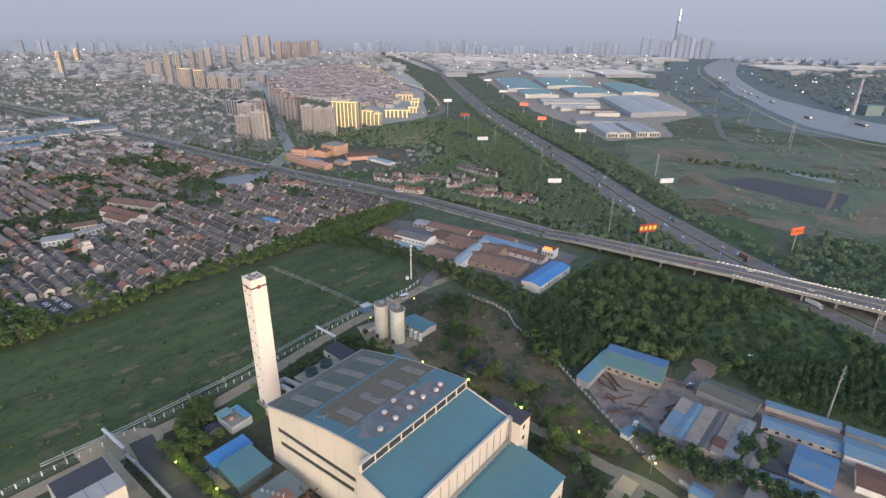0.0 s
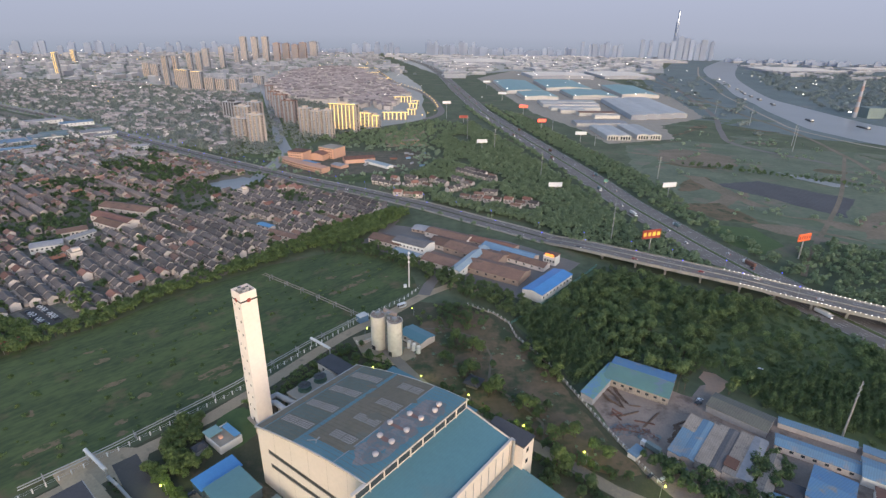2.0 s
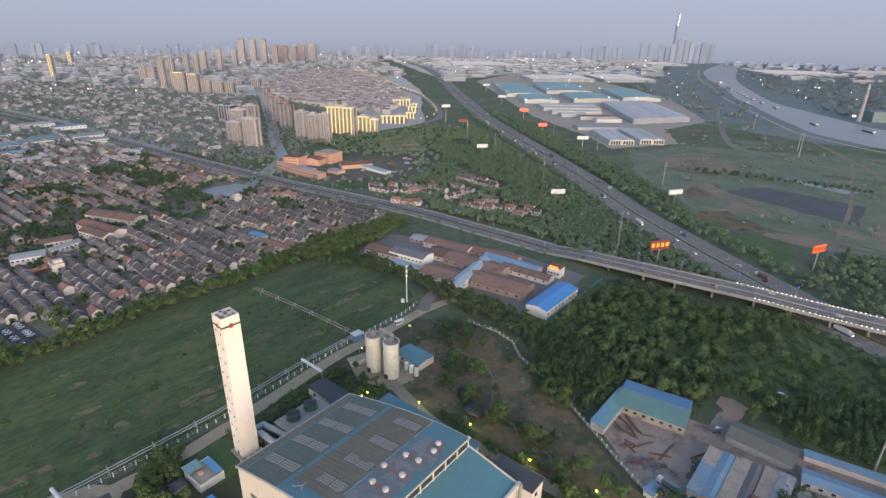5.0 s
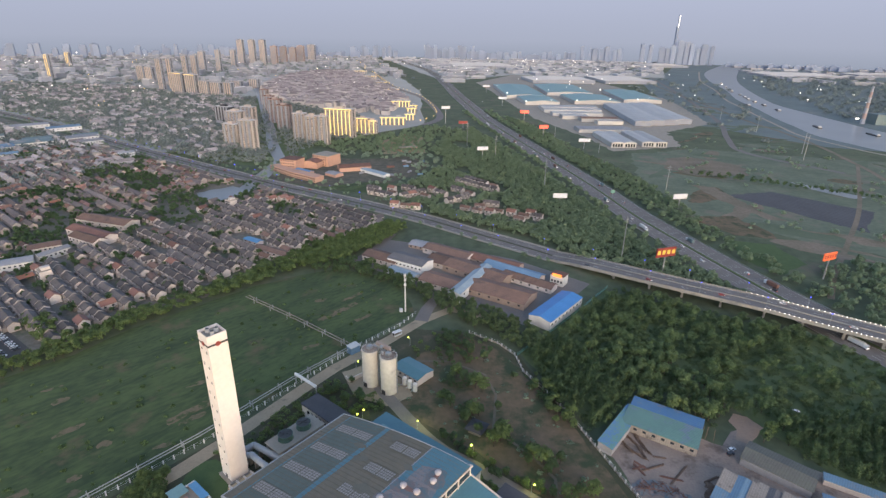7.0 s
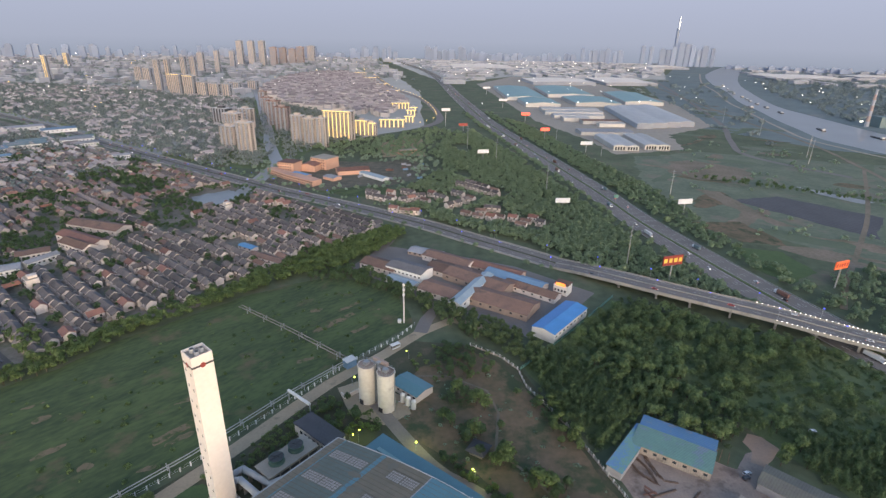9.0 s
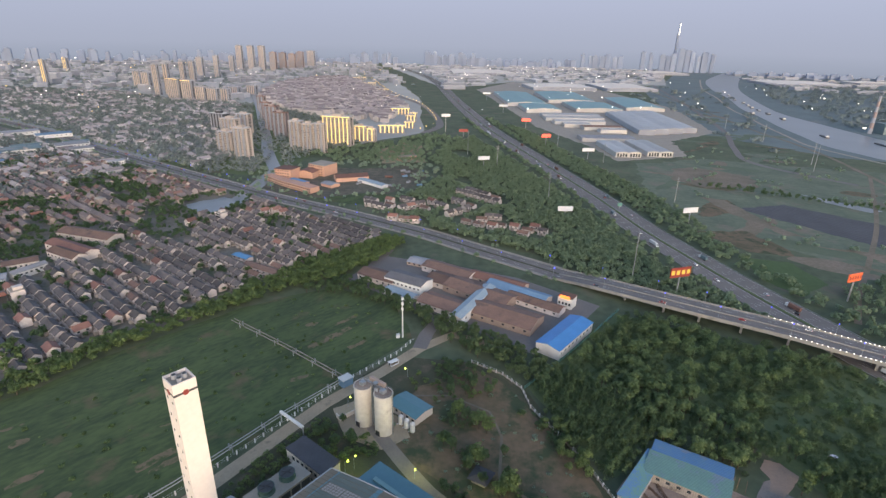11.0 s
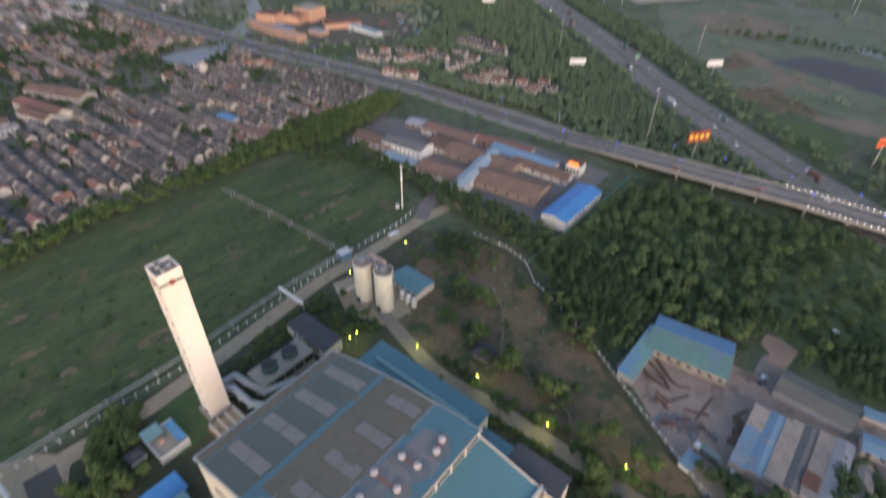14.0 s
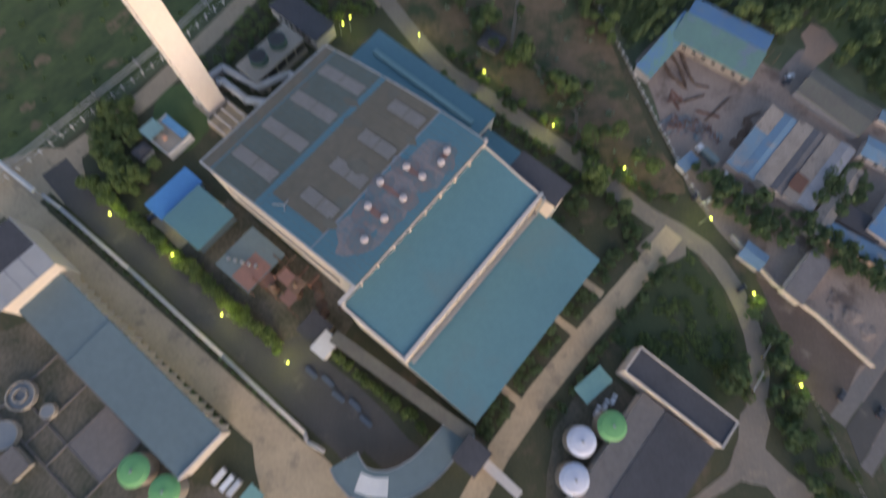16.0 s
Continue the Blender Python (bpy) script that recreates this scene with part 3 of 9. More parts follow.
def cyl(bm, x, y, z0, z1, r0, r1=None, seg=14):
    r1 = r0 if r1 is None else r1
    a = [bm.verts.new((x + r0 * math.cos(k * math.tau / seg), y + r0 * math.sin(k * math.tau / seg), z0)) for k in range(seg)]
    b = [bm.verts.new((x + r1 * math.cos(k * math.tau / seg), y + r1 * math.sin(k * math.tau / seg), z1)) for k in range(seg)]
    bm.faces.new(a[::-1]), bm.faces.new(b)
    for i in range(seg):
        j = (i + 1) % seg
        bm.faces.new((a[i], a[j], b[j], b[i]))
    return bm


def tube(bm, p, q, r, seg=6):
    p, q = Vector(p), Vector(q)
    d = (q - p).normalized()
    s = d.orthogonal().normalized()
    t = d.cross(s)
    ring = [(s * math.cos(k * math.tau / seg) + t * math.sin(k * math.tau / seg)) * r for k in range(seg)]
    a, b = [bm.verts.new(p + o) for o in ring], [bm.verts.new(q + o) for o in ring]
    bm.faces.new(a[::-1]), bm.faces.new(b)
    for i in range(seg):
        j = (i + 1) % seg
        bm.faces.new((a[i], a[j], b[j], b[i]))
    return bm


def B():
    return bmesh.new()


def part(name, bm, material, parent=None, label="", at=None, smooth=False):
    """Links a bmesh as one mesh object under a thing or a part."""
    me = bpy.data.meshes.new(name)
    bmesh.ops.recalc_face_normals(bm, faces=bm.faces)
    bm.to_mesh(me)
    bm.free()
    if smooth:
        me.polygons.foreach_set("use_smooth", [True] * len(me.polygons))
    me.materials.append(M[material])
    ob = new(name, me)
    if parent is not None:
        ob.parent = parent
    if at is not None:
        ob.matrix_basis = at
    if label:
        ob["label"] = label
    return ob


def again(ob, at, parent=None):
    """One more object on the same mesh."""
    o = new(ob.name.split(".")[0], ob.data)
    o.parent = parent if parent is not None else ob.parent
    o.matrix_basis = at
    return o


def thing(name, label, category, x=0, y=0, z=0, rz=0, group="", kind=""):
    e = new(name)
    e.matrix_basis = pose(x, y, z, 0, 0, rz)
    return tagged(e, label, category, group, kind)


def ring_mesh(name, verts, faces, material):
    """One mesh object from arrays of corners and four-cornered faces."""
    me = bpy.data.meshes.new(name)
    verts, faces = np.asarray(verts, np.float32), np.asarray(faces, np.int32)
    me.vertices.add(len(verts))
    me.vertices.foreach_set("co", verts.ravel())
    me.loops.add(faces.size)
    me.loops.foreach_set("vertex_index", faces.ravel())
    me.polygons.add(len(faces))
    me.polygons.foreach_set("loop_start", np.arange(0, faces.size, 4, dtype=np.int32))
    me.polygons.foreach_set("loop_total", np.full(len(faces), 4, np.int32))
    me.update(calc_edges=True)
    me.validate()
    me.materials.append(M[material])
    return new(name, me)


def inside(x, y, poly):
    hit = False
    for i in range(len(poly)):
        (x0, y0), (x1, y1) = poly[i - 1], poly[i]
        if (y0 > y) != (y1 > y) and x < (x1 - x0) * (y - y0) / (y1 - y0) + x0:
            hit = not hit
    return hit


def line_dist(x, y, line):
    best = 1e9
    for (x0, y0), (x1, y1) in zip(line, line[1:]):
        dx, dy = x1 - x0, y1 - y0
        t = max(0, min(1, ((x - x0) * dx + (y - y0) * dy) / (dx * dx + dy * dy)))
        best = min(best, math.hypot(x - x0 - t * dx, y - y0 - t * dy))
    return best


def smooth_line(pts, step=20):
    """A smooth line through points, in even steps."""
    out = []
    for i in range(len(pts) - 1):
        p = [np.array(pts[max(0, min(len(pts) - 1, k))], float) for k in (i - 1, i, i + 1, i + 2)]
        n = max(1, int(np.linalg.norm(p[2] - p[1]) / step))
        for s in range(n):
            t = s / n
            out.append(tuple(0.5 * (2 * p[1] + (p[2] - p[0]) * t + (2 * p[0] - 5 * p[1] + 4 * p[2] - p[3]) * t * t + (3 * p[1] - p[0] - 3 * p[2] + p[3]) * t ** 3)))
    out.append(tuple(float(v) for v in pts[-1]))
    return out


def offset_line(line, d):
    """The line moved by d metres to its left."""
    out = []
    for i, p in enumerate(line):
        a, b = line[max(0, i - 1)], line[min(len(line) - 1, i + 1)]
        l = math.hypot(b[0] - a[0], b[1] - a[1])
        out.append((p[0] - (b[1] - a[1]) / l * d, p[1] + (b[0] - a[0]) / l * d, *p[2:]))
    return out


def ribbon(bm, line, d0, d1, z0, z1):
    """A strip with thickness between the offsets d0 < d1 along a line; a third coordinate of the line lifts it."""
    a, b = offset_line(line, d0), offset_line(line, d1)
    rows = []
    for p, q in zip(a, b):
        h = p[2] if len(p) > 2 else 0
        rows.append([bm.verts.new(c) for c in ((p[0], p[1], h + z0), (q[0], q[1], h + z0), (q[0], q[1], h + z1), (p[0], p[1], h + z1))])
    for r, s in zip(rows, rows[1:]):
        for i in range(4):
            j = (i + 1) % 4
            bm.faces.new((r[i], r[j], s[j], s[i]))
    bm.faces.new(rows[0][::-1]), bm.faces.new(rows[-1])
    return bm


def dashes(bm, line, d, width, dash, gap, z0, z1):
    acc, on = 0.0, True
    off = offset_line(line, d)
    for a, b in zip(off, off[1:]):
        l = math.hypot(b[0] - a[0], b[1] - a[1])
        s = 0.0
        while s < l:
            e = min(l, s + (dash if on else gap) - acc)
            if on and e - s > 0.3:
                p = [a[k] + (b[k] - a[k]) * s / l for k in range(len(a))]
                q = [a[k] + (b[k] - a[k]) * e / l for k in range(len(a))]
                ribbon(bm, [tuple(p), tuple(q)], -width / 2, width / 2, z0, z1)
            acc += e - s
            if acc >= (dash if on else gap) - 1e-6:
                acc, on = 0.0, not on
            s = e
    return bm


def patch(name, poly, z, material, label, category="ground", wobble=0.0, step=6):
    """A thin sheet of ground cover over a polygon, with an uneven rim."""
    pts = []
    for i in range(len(poly)):
        (x0, y0), (x1, y1) = poly[i], poly[(i + 1) % len(poly)]
        n = max(1, int(math.hypot(x1 - x0, y1 - y0) / step)) if wobble else 1
        for k in range(n):
            x, y = x0 + (x1 - x0) * k / n, y0 + (y1 - y0) * k / n
            if wobble:
                w, f = noise.noise_vector((x * 0.06, y * 0.06, z * 40)), noise.noise_vector((x * 0.4, y * 0.4, z * 60))
                x, y = x + w.x * wobble + f.x * min(wobble, 2.5) * 0.6, y + w.y * wobble + f.y * min(wobble, 2.5) * 0.6
            pts.append((x, y))
    area = sum(p[0] * q[1] - q[0] * p[1] for p, q in zip(pts, pts[1:] + pts[:1]))
    if area < 0:
        pts.reverse()
    ob = part(name, prism(B(), pts, -0.3, z), material)
    return tagged(ob, label, category, kind="structure")

# ---------------------------------------------------------------- lines of the plan
HIGHWAY = smooth_line([(-500, 4850), (-330, 4100), (-130, 3300), (-42, 2768), (5, 2307), (40, 1923), (75, 1600), (97, 1400), (124, 1230), (150, 1090), (192, 862), (214, 735), (229, 626), (248, 540), (259, 493), (269, 455), (281, 415), (294, 372), (315, 318), (351, 213), (405, 60), (440, -120)])
ROAD = smooth_line([(-1715, 1740), (-1037, 1310), (-788, 1144), (-667, 1046), (-576, 982), (-493, 921), (-395, 851), (-301, 786), (-220, 730), (-154, 690), (-92, 652), (-50, 624), (-12, 598), (28, 565), (64, 537), (94, 513), (108, 501)])
VIADUCT = smooth_line([(107, 501, 0.4), (124, 487, 2.8), (143, 468, 5.8), (170, 445, 8), (211, 416.5, 9), (250, 392, 9.2), (282, 368, 9.2), (332, 333, 9.2), (413, 276, 9), (537, 202, 7), (708, 92, 4)], 12)
RIVER_W = smooth_line([(2250, 4480), (2054, 4213), (1567, 3393), (1293, 2754), (1140, 2278), (1001, 1905), (943, 1681), (884, 1482), (850, 1336), (822, 1215), (830, 1130), (860, 1010), (999, 800), (1300, 580), (1700, 420)])
RIVER_E = smooth_line([(2420, 4480), (2211, 4200), (1680, 3238), (1384, 2646), (1190, 2157), (1090, 1872), (1055, 1737), (1045, 1636), (1035, 1524), (1027, 1427), (1020, 1341), (1024, 1250), (1080, 1110), (1240, 930), (1500, 720), (1900, 520)])
CANAL = [(-900, 2618), (-737, 2173), (-594, 1793), (-450, 1390), (-368, 1165), (-330, 1046), (-295, 955), (-264, 880), (-262, 713), (-280, 684)]
NORTH_HOUSES = ((27, 764, -44, 0), (42, 749, -44, 0), (57, 734, -44, 0), (70, 721, -44, 2), (40, 772, -44, 0), (55, 757, -44, 0), (70, 742, -44, 4), (20, 719, -44, 0), (36, 704, -44, 4), (8, 666, 46, 2), (18, 675, 46, 2), (29, 689, 46, 2),
                (-80, 694, -31, 1), (-92, 716, -31, 0), (-66, 700, -31, 4), (-58, 648, -12, 3), (-44, 646, -12, 4), (-32, 640, -12, 3), (-2, 700, -45, 0), (-14, 716, -45, 3), (-32, 703, 27, 0), (-50, 686, 40, 2), (-40, 692, 30, 3), (-22, 690, -40, 4),
                (66, 630, -27, 4), (81, 622, -27, 3), (95, 615, -27, 4), (110, 607, -27, 2), (104, 622, -27, 3), (28, 641, -31, 4), (42, 632, -31, 4), (56, 624, -31, 3), (60, 657, -12, 0), (46, 650, -12, 4), (-68, 716, -31, 3), (-46, 722, -31, 0), (88, 604, -27, 4))
FENCE = [(-204, 150), (-191, 165), (-167, 192), (-120, 245), (-86, 293), (-57, 334), (-29, 365), (-18, 384)]
OX, OY, TURN = -25.4, 137.4, -38.5
CU, SU = math.cos(radians(TURN)), math.sin(radians(TURN))


def L(u, v):
    """A place of the plant's own grid in the world."""
    return OX + u * CU - v * SU, OY + u * SU + v * CU


# ---------------------------------------------------------------- ground
ground = tagged(part("ground", prism(B(), [(-4800, -900), (4800, -900), (4800, 4900), (-4800, 4900)], -2, 0), "ground"), "mixed green and earthen ground that reaches the horizon", "ground", kind="structure")
patch("field", [(-205, 156), (-120, 247), (-57, 336), (-19, 387), (-39, 443), (-92, 464), (-123, 449), (-160, 420), (-183, 393), (-215, 360), (-238, 322), (-266, 293), (-290, 272), (-360, 212), (-290, 76), (-235, 106)], 0.05, "field", "rough green field with bare earth patches", wobble=2)
rnd = random.Random(4)
FIELD = [(-207, 160), (-120, 252), (-58, 342), (-39, 436), (-122, 442), (-206, 328), (-277, 253)]
for i in range(16):
    while True:
        x, y = rnd.uniform(-275, -30), rnd.uniform(160, 445)
        if inside(x, y, FIELD):
            break
    a, w, h = radians(rnd.choice((47, 47, 137)) + rnd.uniform(-8, 8)), rnd.uniform(1.5, 8), rnd.uniform(1.2, 3.5)
    pts = [(x + w * math.cos(k) * math.cos(a) - h * math.sin(k) * math.sin(a), y + w * math.cos(k) * math.sin(a) + h * math.sin(k) * math.cos(a)) for k in [j * math.tau / 9 for j in range(9)]]
    patch("bare_patch", pts, 0.07 + 0.0012 * i, "fieldbare", "bare brown soil showing through the field grass", wobble=2.4, step=1.2)
for x, y, w, h in ((-83, 378, 10, 2.4), (-72, 392, 10, 2.2), (-137, 270, 15, 2.6), (-70, 410, 11, 1.8), (-57, 376, 7, 1.8), (-196, 204, 13, 2.4)):
    pts = [(x + p * 0.68 - q * 0.73, y + p * 0.73 + q * 0.68) for p, q in ((-w, -h), (w, -h), (w, h), (-w, h))]
    patch("bare_patch", pts, 0.16 + 0.0001 * x, "fieldbare", "strip of freshly dug brown soil", wobble=1.6, step=1.2)
patch("plant_ground", [(-204, 146), (-167, 189), (-118, 243), (-84, 290), (-57, 330), (-29, 363), (24, 357), (52, 330), (72, 275), (90, 223), (107, 179), (149, 127), (166, 44), (-18, -14), (-154, 59)], 0.06, "lawn", "mown and planted ground of the plant")
patch("works_ground", [(-176, 122), (-146, 134), (-112, 108), (-82, 80), (-66, 74), (-60, 50), (-92, 40), (-150, 66)], 0.1, "yardbrown", "grey-brown trodden ground round the settling tanks", wobble=3)
patch("tank_yard", [(36, 66), (40, 96), (52, 112), (62, 116), (72, 108), (62, 92), (52, 74), (46, 66)], 0.1, "yardbrown", "trodden beige ground round the tanks", wobble=2, step=4)
patch("lawn", [L(-128, 8), L(-130, 16), L(-126, 23), L(-114, 25), L(-103, 20), L(-100, 8), L(-103, -4), L(-112, -6), L(-118, 0)], 0.13, "lawngreen", "small bright mown lawn round the gatehouse", wobble=1.5, step=3)
patch("silo_yard", [(-60, 308), (-44, 318), (-20, 300), (-14, 286), (-30, 276), (-50, 284)], 0.12, "gravel", "brownish gravel yard round the silos", wobble=2, step=4)
patch("scrub", [(-36, 287), (-13, 331), (20, 352), (48, 327), (69, 273), (88, 220), (100, 189), (72, 193), (38, 224), (5, 254)], 0.09, "scrub", "dry brown scrub and trampled grass", wobble=4)
patch("woodland_floor", [(54, 334), (83, 365), (138, 429), (202, 395), (272, 354), (306, 302), (352, 202), (328, 86), (237, 84), (194, 232), (163, 290), (117, 296), (86, 260), (71, 289)], 0.06, "forestfloor", "dark ground under the wood", wobble=2)
patch("yard_ground", [(85, 252), (112, 280), (140, 254), (152, 247), (163, 247), (188, 233), (217, 213), (262, 182), (250, 150), (200, 140), (158, 103), (111, 173), (100, 196)], 0.11, "rubble", "dusty grey ground of the scrap yards", wobble=2)
patch("yard_ground", [(143, 143), (158, 159), (172, 140), (220, 96), (190, 70), (150, 96), (162, 122)], 0.145, "rubble", "rubble-strewn ground behind the yard wall", wobble=2)
patch("lane_verge", [(66, 128), (84, 164), (98, 167), (108, 151), (113.5, 132), (113, 110), (100, 104), (84, 116)], 0.1, "roughgrass", "dark planted ground between the lanes", wobble=3)
patch("yard_ground", [(123, 156), (129.4, 153.5), (161.1, 123.3), (157.4, 121.1), (142, 104.3), (137, 109.7), (131.8, 126.9), (127, 143)], 0.14, "brownearth", "brown trodden earth of the lower yard", wobble=2)
patch("village_ground", [(-310, 294), (-264, 318), (-242, 336), (-220, 373), (-188, 404), (-168, 432), (-159, 471), (-115, 530), (-60, 592), (-132, 650), (-225, 712), (-325, 780), (-471, 885), (-770, 1095), (-1162, 1361), (-1917, 1266), (-1380, 293), (-497, 73), (-381, 193)], 0.05, "lanes", "worn lanes and yards between the village houses", wobble=3)
patch("factory_yard", [(-86, 481), (-52, 536), (14, 516), (68, 492), (128, 441), (90, 391), (65, 367), (32, 392), (-18, 434), (-46, 453)], 0.08, "asphaltpale", "paved yard of the brick sheds")
patch("depot_yard", [(-100, 950), (-130, 1035), (-82, 1150), (-44, 1110), (-40, 1000), (-30, 960)], 0.075, "gravel", "bare pale building ground beside the depot", wobble=8)
patch("depot_yard", [(-285, 828), (-238, 755), (-146, 728), (-85, 752), (-40, 800), (-20, 880), (-60, 930), (-130, 900), (-190, 905), (-240, 860)], 0.07, "yardbrown", "bare brown yard round the orange buildings", wobble=5)
patch("paddock", [(-168, 728), (-95, 766), (-70, 745), (-86, 702), (-122, 708)], 0.09, "field", "green plot beside the road", wobble=3)
patch("farmland", [(258, 652), (323, 602), (448, 504), (556, 493), (769, 659), (735, 957), (484, 1041), (338, 982)], 0.05, "farfield", "green farmland beyond the motorway", wobble=10)
patch("spoil_field", [(384, 722), (459, 744), (536, 656), (471, 584), (435, 639)], 0.12, "coal", "dark spoil field with a straight edge", wobble=4)
patch("soil_field", [(480, 579), (558, 625), (672, 582), (576, 503), (447, 514)], 0.12, "redsoil", "red-brown bare soil", wobble=6)
patch("soil_field", [(359, 872), (392, 953), (440, 965), (500, 903), (470, 835), (392, 831)], 0.10, "redsoil", "brown fallow field", wobble=10)
patch("soil_field", [(290, 630), (347, 632), (362, 582), (357, 557), (314, 570)], 0.10, "scrub", "dry grass bank", wobble=6)
patch("paddock", [(300, 555), (343, 540), (345, 488), (307, 466), (291, 497)], 0.10, "lawngreen", "bright green meadow beyond the motorway", wobble=5)
patch("ditch", [(359, 775), (386, 761), (393, 652), (405, 618), (384, 622), (363, 700)], 0.14, "redsoil", "pale drained ditch beside the spoil field", wobble=3)
patch("pond", [(516, 799), (539, 772), (573, 724), (552, 716), (522, 761)], 0.14, "water", "small still pond", "water", wobble=3)
patch("pond", [(-319, 689), (-285, 729), (-254, 707), (-267, 661), (-292, 658)], 0.16, "water", "village pond below the road", "water", wobble=4)
patch("river", RIVER_W + RIVER_E[::-1], 0.10, "water", "broad grey river", "water")
patch("canal", [(x - 11, y) for x, y in CANAL] + [(x + 11, y) for x, y in CANAL[::-1]], 0.12, "water", "straight grey canal between the towers", "water")
patch("industrial_yard", [(135, 2421), (229, 1382), (299, 1137), (310, 1003), (461, 1056), (496, 1224), (654, 1353), (754, 1866), (680, 2652), (341, 2897)], 0.08, "concrete", "pale paving round the warehouses", wobble=8)
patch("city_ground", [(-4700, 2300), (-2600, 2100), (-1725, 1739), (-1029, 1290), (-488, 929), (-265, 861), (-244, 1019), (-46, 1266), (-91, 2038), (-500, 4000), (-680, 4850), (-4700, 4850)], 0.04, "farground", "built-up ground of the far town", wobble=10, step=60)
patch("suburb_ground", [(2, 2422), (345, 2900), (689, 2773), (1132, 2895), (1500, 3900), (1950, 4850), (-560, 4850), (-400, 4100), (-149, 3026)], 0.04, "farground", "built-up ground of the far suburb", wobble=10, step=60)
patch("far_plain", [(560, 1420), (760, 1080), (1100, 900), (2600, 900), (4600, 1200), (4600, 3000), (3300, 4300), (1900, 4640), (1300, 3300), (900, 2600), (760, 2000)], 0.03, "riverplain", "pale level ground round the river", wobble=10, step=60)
patch("canal_bank", [(-300, 845), (-250, 840), (-236, 1000), (-200, 1040), (-150, 1190), (-230, 1430), (-330, 1480), (-480, 1700), (-640, 1730), (-520, 1400), (-440, 1150), (-400, 1000), (-480, 925)], 0.06, "forestfloor", "dark planted ground along the canal", wobble=8)
patch("parking_lot", [(-313, 336), (-306, 353), (-266, 325), (-273, 310)], 0.09, "asphalt", "small asphalt car park")


rl = random.Random(77)
LAND = [(330, 560), (470, 470), (760, 640), (820, 900), (740, 1200), (900, 1700), (800, 1900), (700, 1500), (560, 1250), (440, 1060), (330, 900)]
for i in range(44):
    while True:
        x, y = rl.uniform(300, 950), rl.uniform(450, 1900)
        if inside(x, y, LAND) and not inside(x, y, [(350, 760), (470, 780), (700, 640), (650, 540), (470, 540), (390, 590)]):
            break
    a, w, h = radians(rl.choice((-35, -20, 50)) + rl.uniform(-10, 10)), rl.uniform(18, 70), rl.uniform(5, 18)
    pts = [(x + w * math.cos(k) * math.cos(a) - h * math.sin(k) * math.sin(a), y + w * math.cos(k) * math.sin(a) + h * math.sin(k) * math.cos(a)) for k in [j * math.tau / 14 for j in range(14)]]
    kind = rl.choice(("scrub", "fargrass", "fargrass", "farfield", "redsoil"))
    patch("land_patch", pts, 0.055 + 0.001 * i, kind, {"scrub": "strip of dry grass and scrub", "fargrass": "strip of darker green grass", "farfield": "strip of meadow grass", "redsoil": "strip of bare reddish soil"}[kind], wobble=7, step=8)


# ---------------------------------------------------------------- roads
def road(name, line, half, z, material, label, edge=True, centre=None, kerb=0.0):
    r = tagged(part(name, ribbon(B(), line, -half, half, -0.3, z), material), label, "road", kind="structure")
    if edge:
        for s in (-1, 1):
            part("edge_line", ribbon(B(), line, s * (half - 0.9) - 0.12, s * (half - 0.9) + 0.12, z - 0.05, z + 0.012), "paint", r)
    for d in centre or ():
        part("lane_marking", dashes(B(), line, d, 0.22, 6, 9, z - 0.05, z + 0.012), "paint", r)
    return r


motorway = road("motorway", HIGHWAY, 21, 0.30, "asphaltpale", "grey multi-lane motorway with a planted median", centre=(-14.5, -10.8, -7.1, 7.1, 10.8, 14.5))
for s in (-1, 1):
    part("inner_line", ribbon(B(), HIGHWAY, s * 3.0 - 0.12, s * 3.0 + 0.12, 0.25, 0.312), "paint", motorway)
    part("guard_rail", ribbon(B(), HIGHWAY, s * 21.3 - 0.1, s * 21.3 + 0.1, 0.6, 1.0), "metal", motorway)
tagged(part("median", ribbon(B(), HIGHWAY, -1.3, 1.3, 0.0, 0.8), "forestfloor"), "clipped dark green hedge on the motorway median", "hedge", kind="structure")
main_road = road("road", ROAD, 12, 0.25, "asphaltpale", "grey dual carriageway through the village", centre=(-6, 6))
part("median_kerb", ribbon(B(), ROAD, -0.9, 0.9, 0.1, 0.55), "lawn", main_road)
for s in (-1, 1):
    part("pavement", ribbon(B(), ROAD, *sorted((s * 12.2, s * 15.0)), -0.2, 0.40), "concrete", main_road)

viaduct = tagged(part("viaduct", ribbon(B(), VIADUCT, -12, 12, -1.7, 0.0), "deckconcrete"), "concrete viaduct that carries the road over the motorway", "viaduct", kind="structure")
part("roadway", ribbon(B(), VIADUCT, -11, 11, -0.05, 0.06), "asphaltpale", viaduct)
part("median_barrier", ribbon(B(), VIADUCT, -0.3, 0.3, 0.05, 0.9), "deckconcrete", viaduct)
for s in (-1, 1):
    part("parapet", ribbon(B(), VIADUCT, *sorted((s * 11.6, s * 12.05)), -0.2, 1.1), "deckconcrete", viaduct)
    part("edge_line", ribbon(B(), VIADUCT, s * 10.3 - 0.12, s * 10.3 + 0.12, 0.05, 0.072), "paint", viaduct)
    part("lane_marking", dashes(B(), VIADUCT, s * 5.5, 0.22, 6, 9, 0.05, 0.072), "paint", viaduct)
